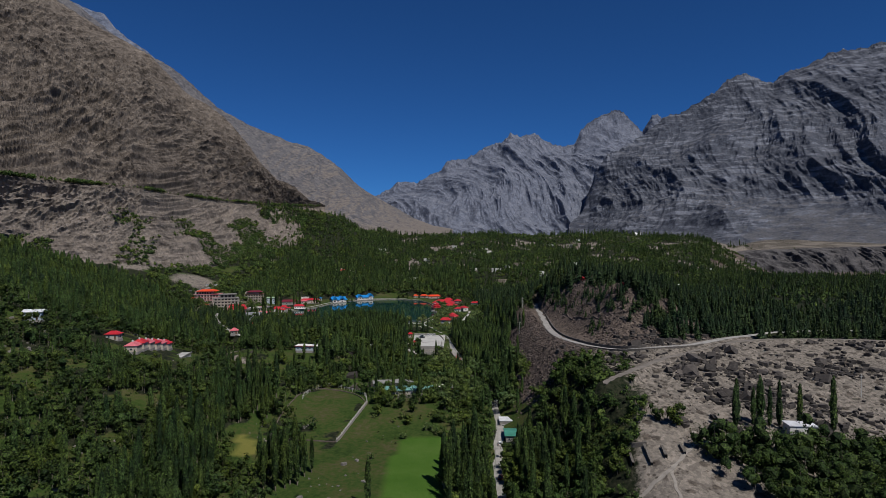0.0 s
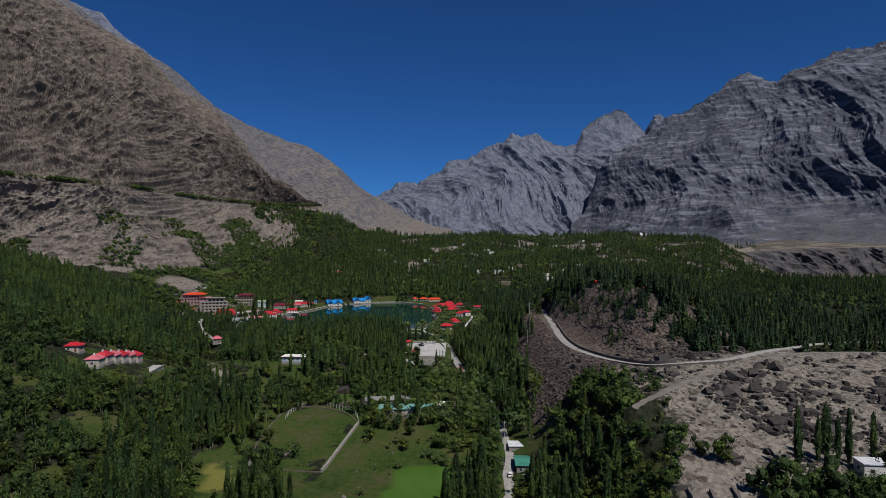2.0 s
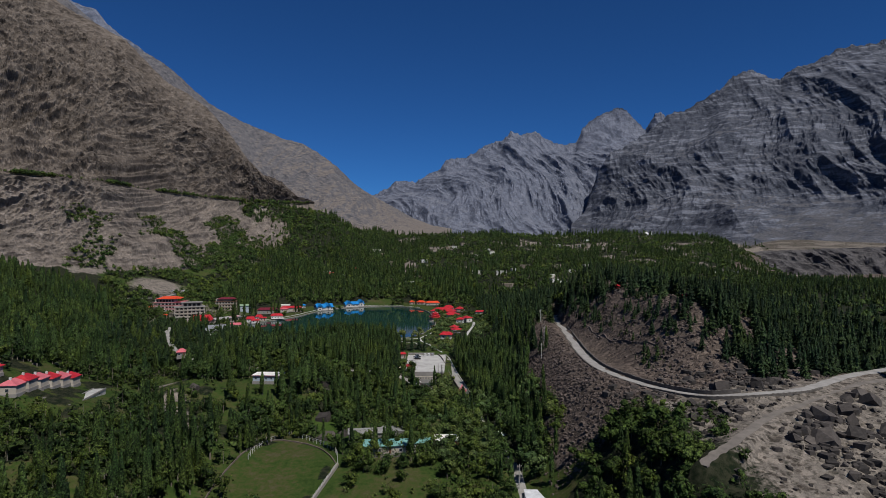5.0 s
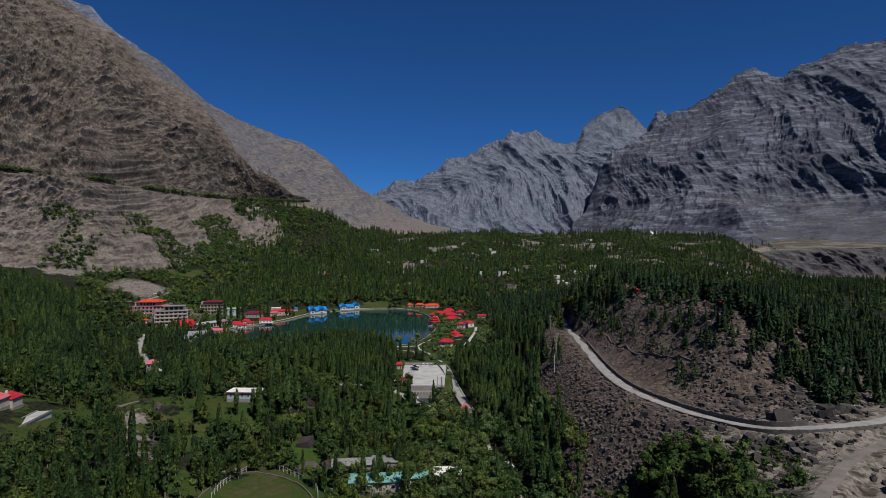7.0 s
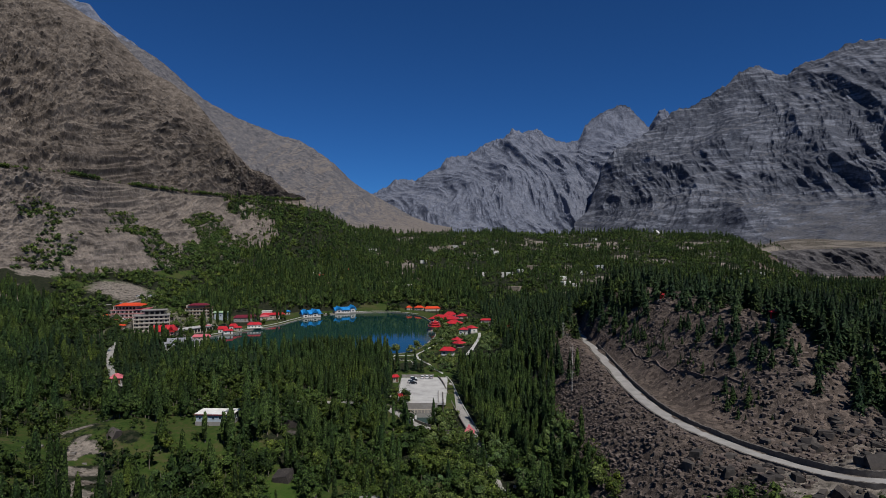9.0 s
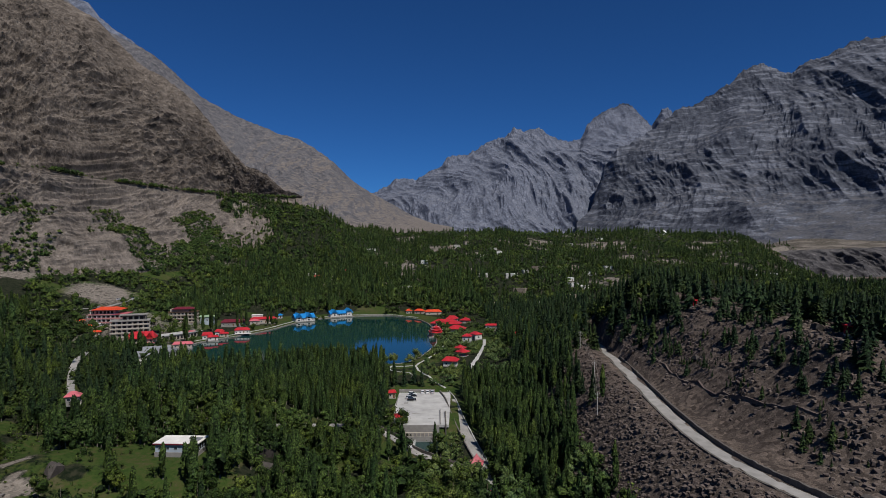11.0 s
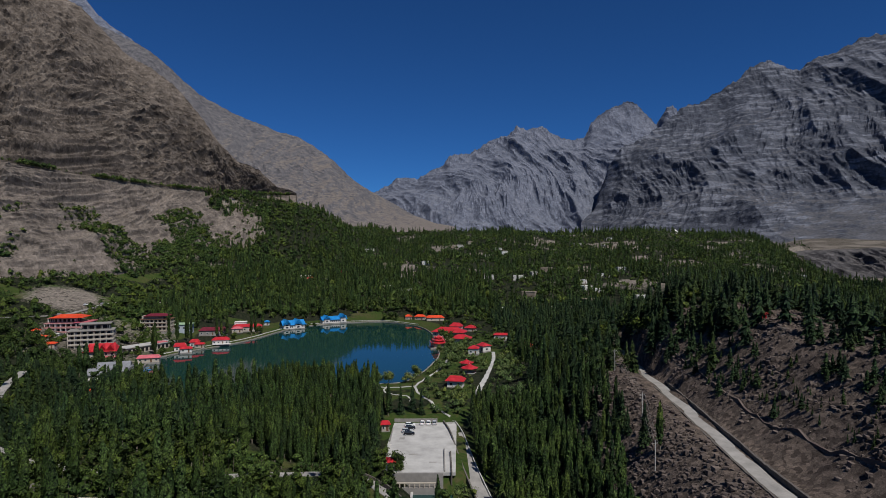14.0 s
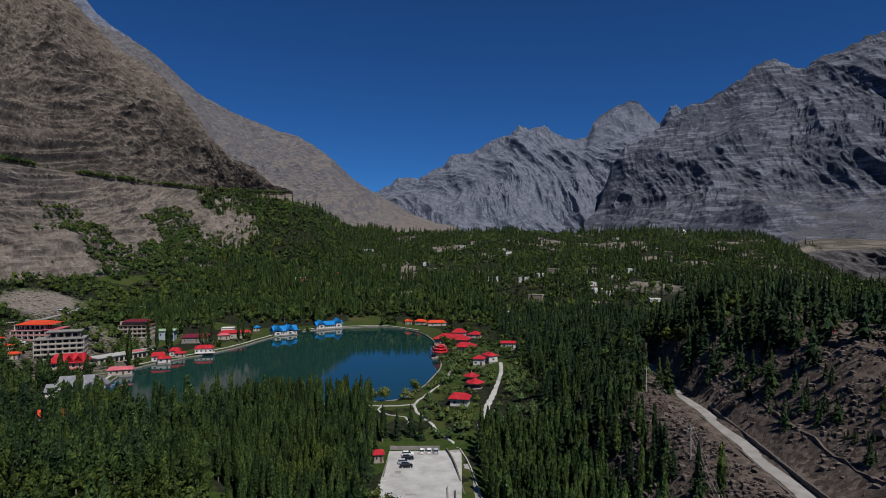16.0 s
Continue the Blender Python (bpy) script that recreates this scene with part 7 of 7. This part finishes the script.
for a, b in ((0, 1), (1, 2), (3, 4)):
    for off in (-0.8, 0.0, 0.8):
        cu = bpy.data.curves.new("wire", "CURVE")
        cu.dimensions, cu.bevel_depth = "3D", 0.03
        sp = cu.splines.new("POLY")
        sp.points.add(12)
        for i in range(13):
            t = i / 12
            p = tops[a].lerp(tops[b], t) + Vector((off, 0, -2.2 * t * (1 - t)))
            sp.points[i].co = (*p, 1)
        cu.materials.append(M_GREYWALL)
        tagged(new("wire", cu), "thin grey power wire between poles", "wire", "power wires")


# ---- trees that can be told apart ----
def tree_kind(name, kind, label, category, group, h, w, n, count, seed):
    """Trees of one kind, built once each with trunk and crown."""
    out = []
    for k in range(count):
        rng = np.random.default_rng(seed + k)
        hh = h * (0.92 + 0.16 * rng.random())
        c, o, s, ax, lobes = crown_cloud(rng, kind, n, 1.0, 1.0)
        c = c * np.array([w, w, hh])
        s = s * (0.48 * hh if kind != "broadleaf" else 0.52 * w) * math.sqrt(420 / n)
        v = leaf_tris(rng, c, o, s, ax, SLIM[kind])
        cv, cf = crown_core(kind, rng, True, lobes)
        v, nl = np.concatenate([v, cv * np.array([w, w, hh])]), len(v)
        faces = np.concatenate([np.arange(nl).reshape(-1, 3), cf + nl])
        root = new(name)
        tagged(root, label, category, group)
        tv, tf = trunk_mesh(hh, 0.012 * hh + 0.06, 0.0, 4 if kind == "broadleaf" else 0, rng)
        for nm, me in (("trunk", mesh_from("trunk", tv, tf, [M_BARK])), ("crown", mesh_from("crown", v, faces, [LEAVES[kind]]))):
            ob = new(nm, me)
            ob.parent = root
        root.matrix_world = pose(0, -350 - k * 3, -60)
        out.append(root)
    return out


def set_trees(protos, spots, seed, lo=0.8, hi=1.15):
    rng = np.random.default_rng(seed)
    for i, (x, y) in enumerate(spots):
        s = lo + (hi - lo) * rng.random()
        z = float(ground_z(x, y))
        m = Matrix.LocRotScale((x, y, z), Euler((0, 0, 6.28 * rng.random())), (s, s, s * (0.92 + 0.16 * rng.random())))
        if i < len(protos):
            protos[i].matrix_world = m
        else:
            copy_thing(protos[i % len(protos)], m)


def spots_in(seed, n, *areas):
    rng = np.random.default_rng(seed)
    xs, ys = [], []
    for x0, x1, y0, y1, share in areas:
        k = int(n * share * 1.3)
        x, y = x0 + rng.random(k) * (x1 - x0), y0 + rng.random(k) * (y1 - y0)
        ok = clear_of(x, y)
        xs.append(x[ok][: int(n * share)])
        ys.append(y[ok][: int(n * share)])
    return list(zip(np.concatenate(xs), np.concatenate(ys)))


POP = tree_kind("poplar_tree", "poplar", "tall slim dark green poplar", "tree", "poplars near the road", 17.0, 2.0, 320, 6, 100)
set_trees(POP, [(-183, 650), (-181, 646), (-186, 654), (-166, 722), (-163, 726), (-168, 718), (-184, 704), (-187, 708), (-190, 700), (-148, 738), (-146, 742), (-176, 690), (-196, 700), (-209, 742), (-150, 776), (-62, 232), (-59, 236), (-57, 229), (-64, 240), (-55, 238), (-60, 243), (-53, 232), (-66, 234), (-24, 212), (-58, 250), (-50, 244), (-63, 246), (-56, 233), (-61, 239), (-67, 243), (-52, 240), (-65, 229), (-60, 227), (-55, 246), (-69, 238),  (105, 214), (107, 217), (113, 217), (116, 218), (119, 217), (123, 218), (131, 219), (140, 214)]
          + spots_in(3, 250, (2, 21, 165, 260, 0.2), (30, 56, 185, 270, 0.14), (-110, -82, 190, 330, 0.45)), 4)
CON = tree_kind("conifer_tree", "conifer", "dark green conifer with drooping tiers", "tree", "conifers by the road", 12.5, 2.7, 320, 6, 200)
set_trees(CON, [(-22, 522), (-17, 520), (-12, 523), (-8, 519), (14, 512), (17, 519), (13, 504)]
          + spots_in(5, 220, (38, 60, 430, 560, 0.28), (-30, -22, 458, 540, 0.12), (118, 150, 330, 400, 0.3)), 6)
set_trees([copy_thing(c, pose(0, -340, -60)) for c in CON[:2]], spots_in(15, 90, (89, 96, 366, 448, 0.6), (84, 104, 330, 372, 0.25), (96, 108, 470, 500, 0.15)), 16, 0.28, 0.55)
BRD = tree_kind("broadleaf_tree", "broadleaf", "leafy round-crowned orchard tree", "tree", "broadleaf trees near the road", 7.5, 3.6, 320, 7, 300)
set_trees(BRD, [(-14, 456), (-17, 452), (-20, 462), (-33, 322), (-30, 308), (-26, 322), (-20, 318), (-12, 312), (-6, 322), (4, 316), (0, 300), (-14, 298), (72, 224), (80, 223), (86, 219), (68, 214), (77, 230), (63, 216), (90, 226)]
          + spots_in(7, 270, (-40, 4, 318, 345, 0.08), (-80, 20, 350, 400, 0.24), (-120, -82, 190, 340, 0.35), (40, 66, 190, 300, 0.15), (105, 150, 170, 205, 0.2)), 8)
M_WILLOW = foliage("yellow_willow_leaves", (0.07, 0.10, 0.03), (0.12, 0.155, 0.05), (0.19, 0.21, 0.08))
LEAVES["broadleaf"] = M_WILLOW
WIL = tree_kind("willow_tree", "broadleaf", "round yellow-green willow on the lake shore", "tree", "shore willows", 6.5, 3.4, 430, 3, 400)
set_trees(WIL, [(-32, 566), (-26, 568), (-12, 586), (-15, 570), (0, 660), (6, 676)], 9)


# ---- yards of the hotels ----
for x, y, rot, w in ((-262, 652, 10, 6), (-252, 646, -20, 5), (-240, 634, 15, 6)):
    cottage("yard_shed", "low yard shed with an orange-red roof", x, y, rot, w, 4.5, 2.6, M_ORANGE, M_CREAM, 1.0, hip=0.4, group="yard sheds")
for i, (x, y, rot, pnt, word) in enumerate(((-258, 661, 10, P_BLACK, "black"), (-254, 661.5, 8, P_WHITE, "white"), (-250, 662, 12, P_SILVER, "silver"), (-190, 606, 80, P_WHITE, "white"), (-193, 606.5, 84, P_BLACK, "black"), (-196, 607, 80, P_SILVER, "silver"),
                                            (-276, 735, 70, P_WHITE, "white"), (-270, 748, 65, P_SILVER, "silver"), (-262, 770, 60, P_BLACK, "black"))):
    car(x, y, float(ground_z(x, y)) + 0.25, rot, pnt, f"{word} car parked beside the lakeside hotels", "cars at the hotels")
for x, y, s_ in ((-247, 628, 0.9), (-236, 622, 1.1), (-228, 626, 0.8), (-218, 616, 1.0), (-210, 612, 1.1), (-196, 618, 0.8), (-190, 640, 0.9), (-233, 690, 1.0), (-243, 700, 1.1), (-205, 700, 0.9), (-186, 680, 1.0), (-178, 650, 0.9),
                 (-160, 712, 0.8), (-154, 716, 0.9), (-143, 746, 0.8), (-147, 752, 0.9), (-112, 806, 0.7), (-118, 800, 0.7), (-52, 838, 1.1), (-46, 840, 1.3), (-40, 837, 1.0), (8, 688, 1.0), (4, 712, 1.1)):
    copy_thing(BRD[int(abs(x)) % len(BRD)], Matrix.LocRotScale((x, y, float(ground_z(x, y))), Euler((0, 0, x)), (s_, s_, s_)))
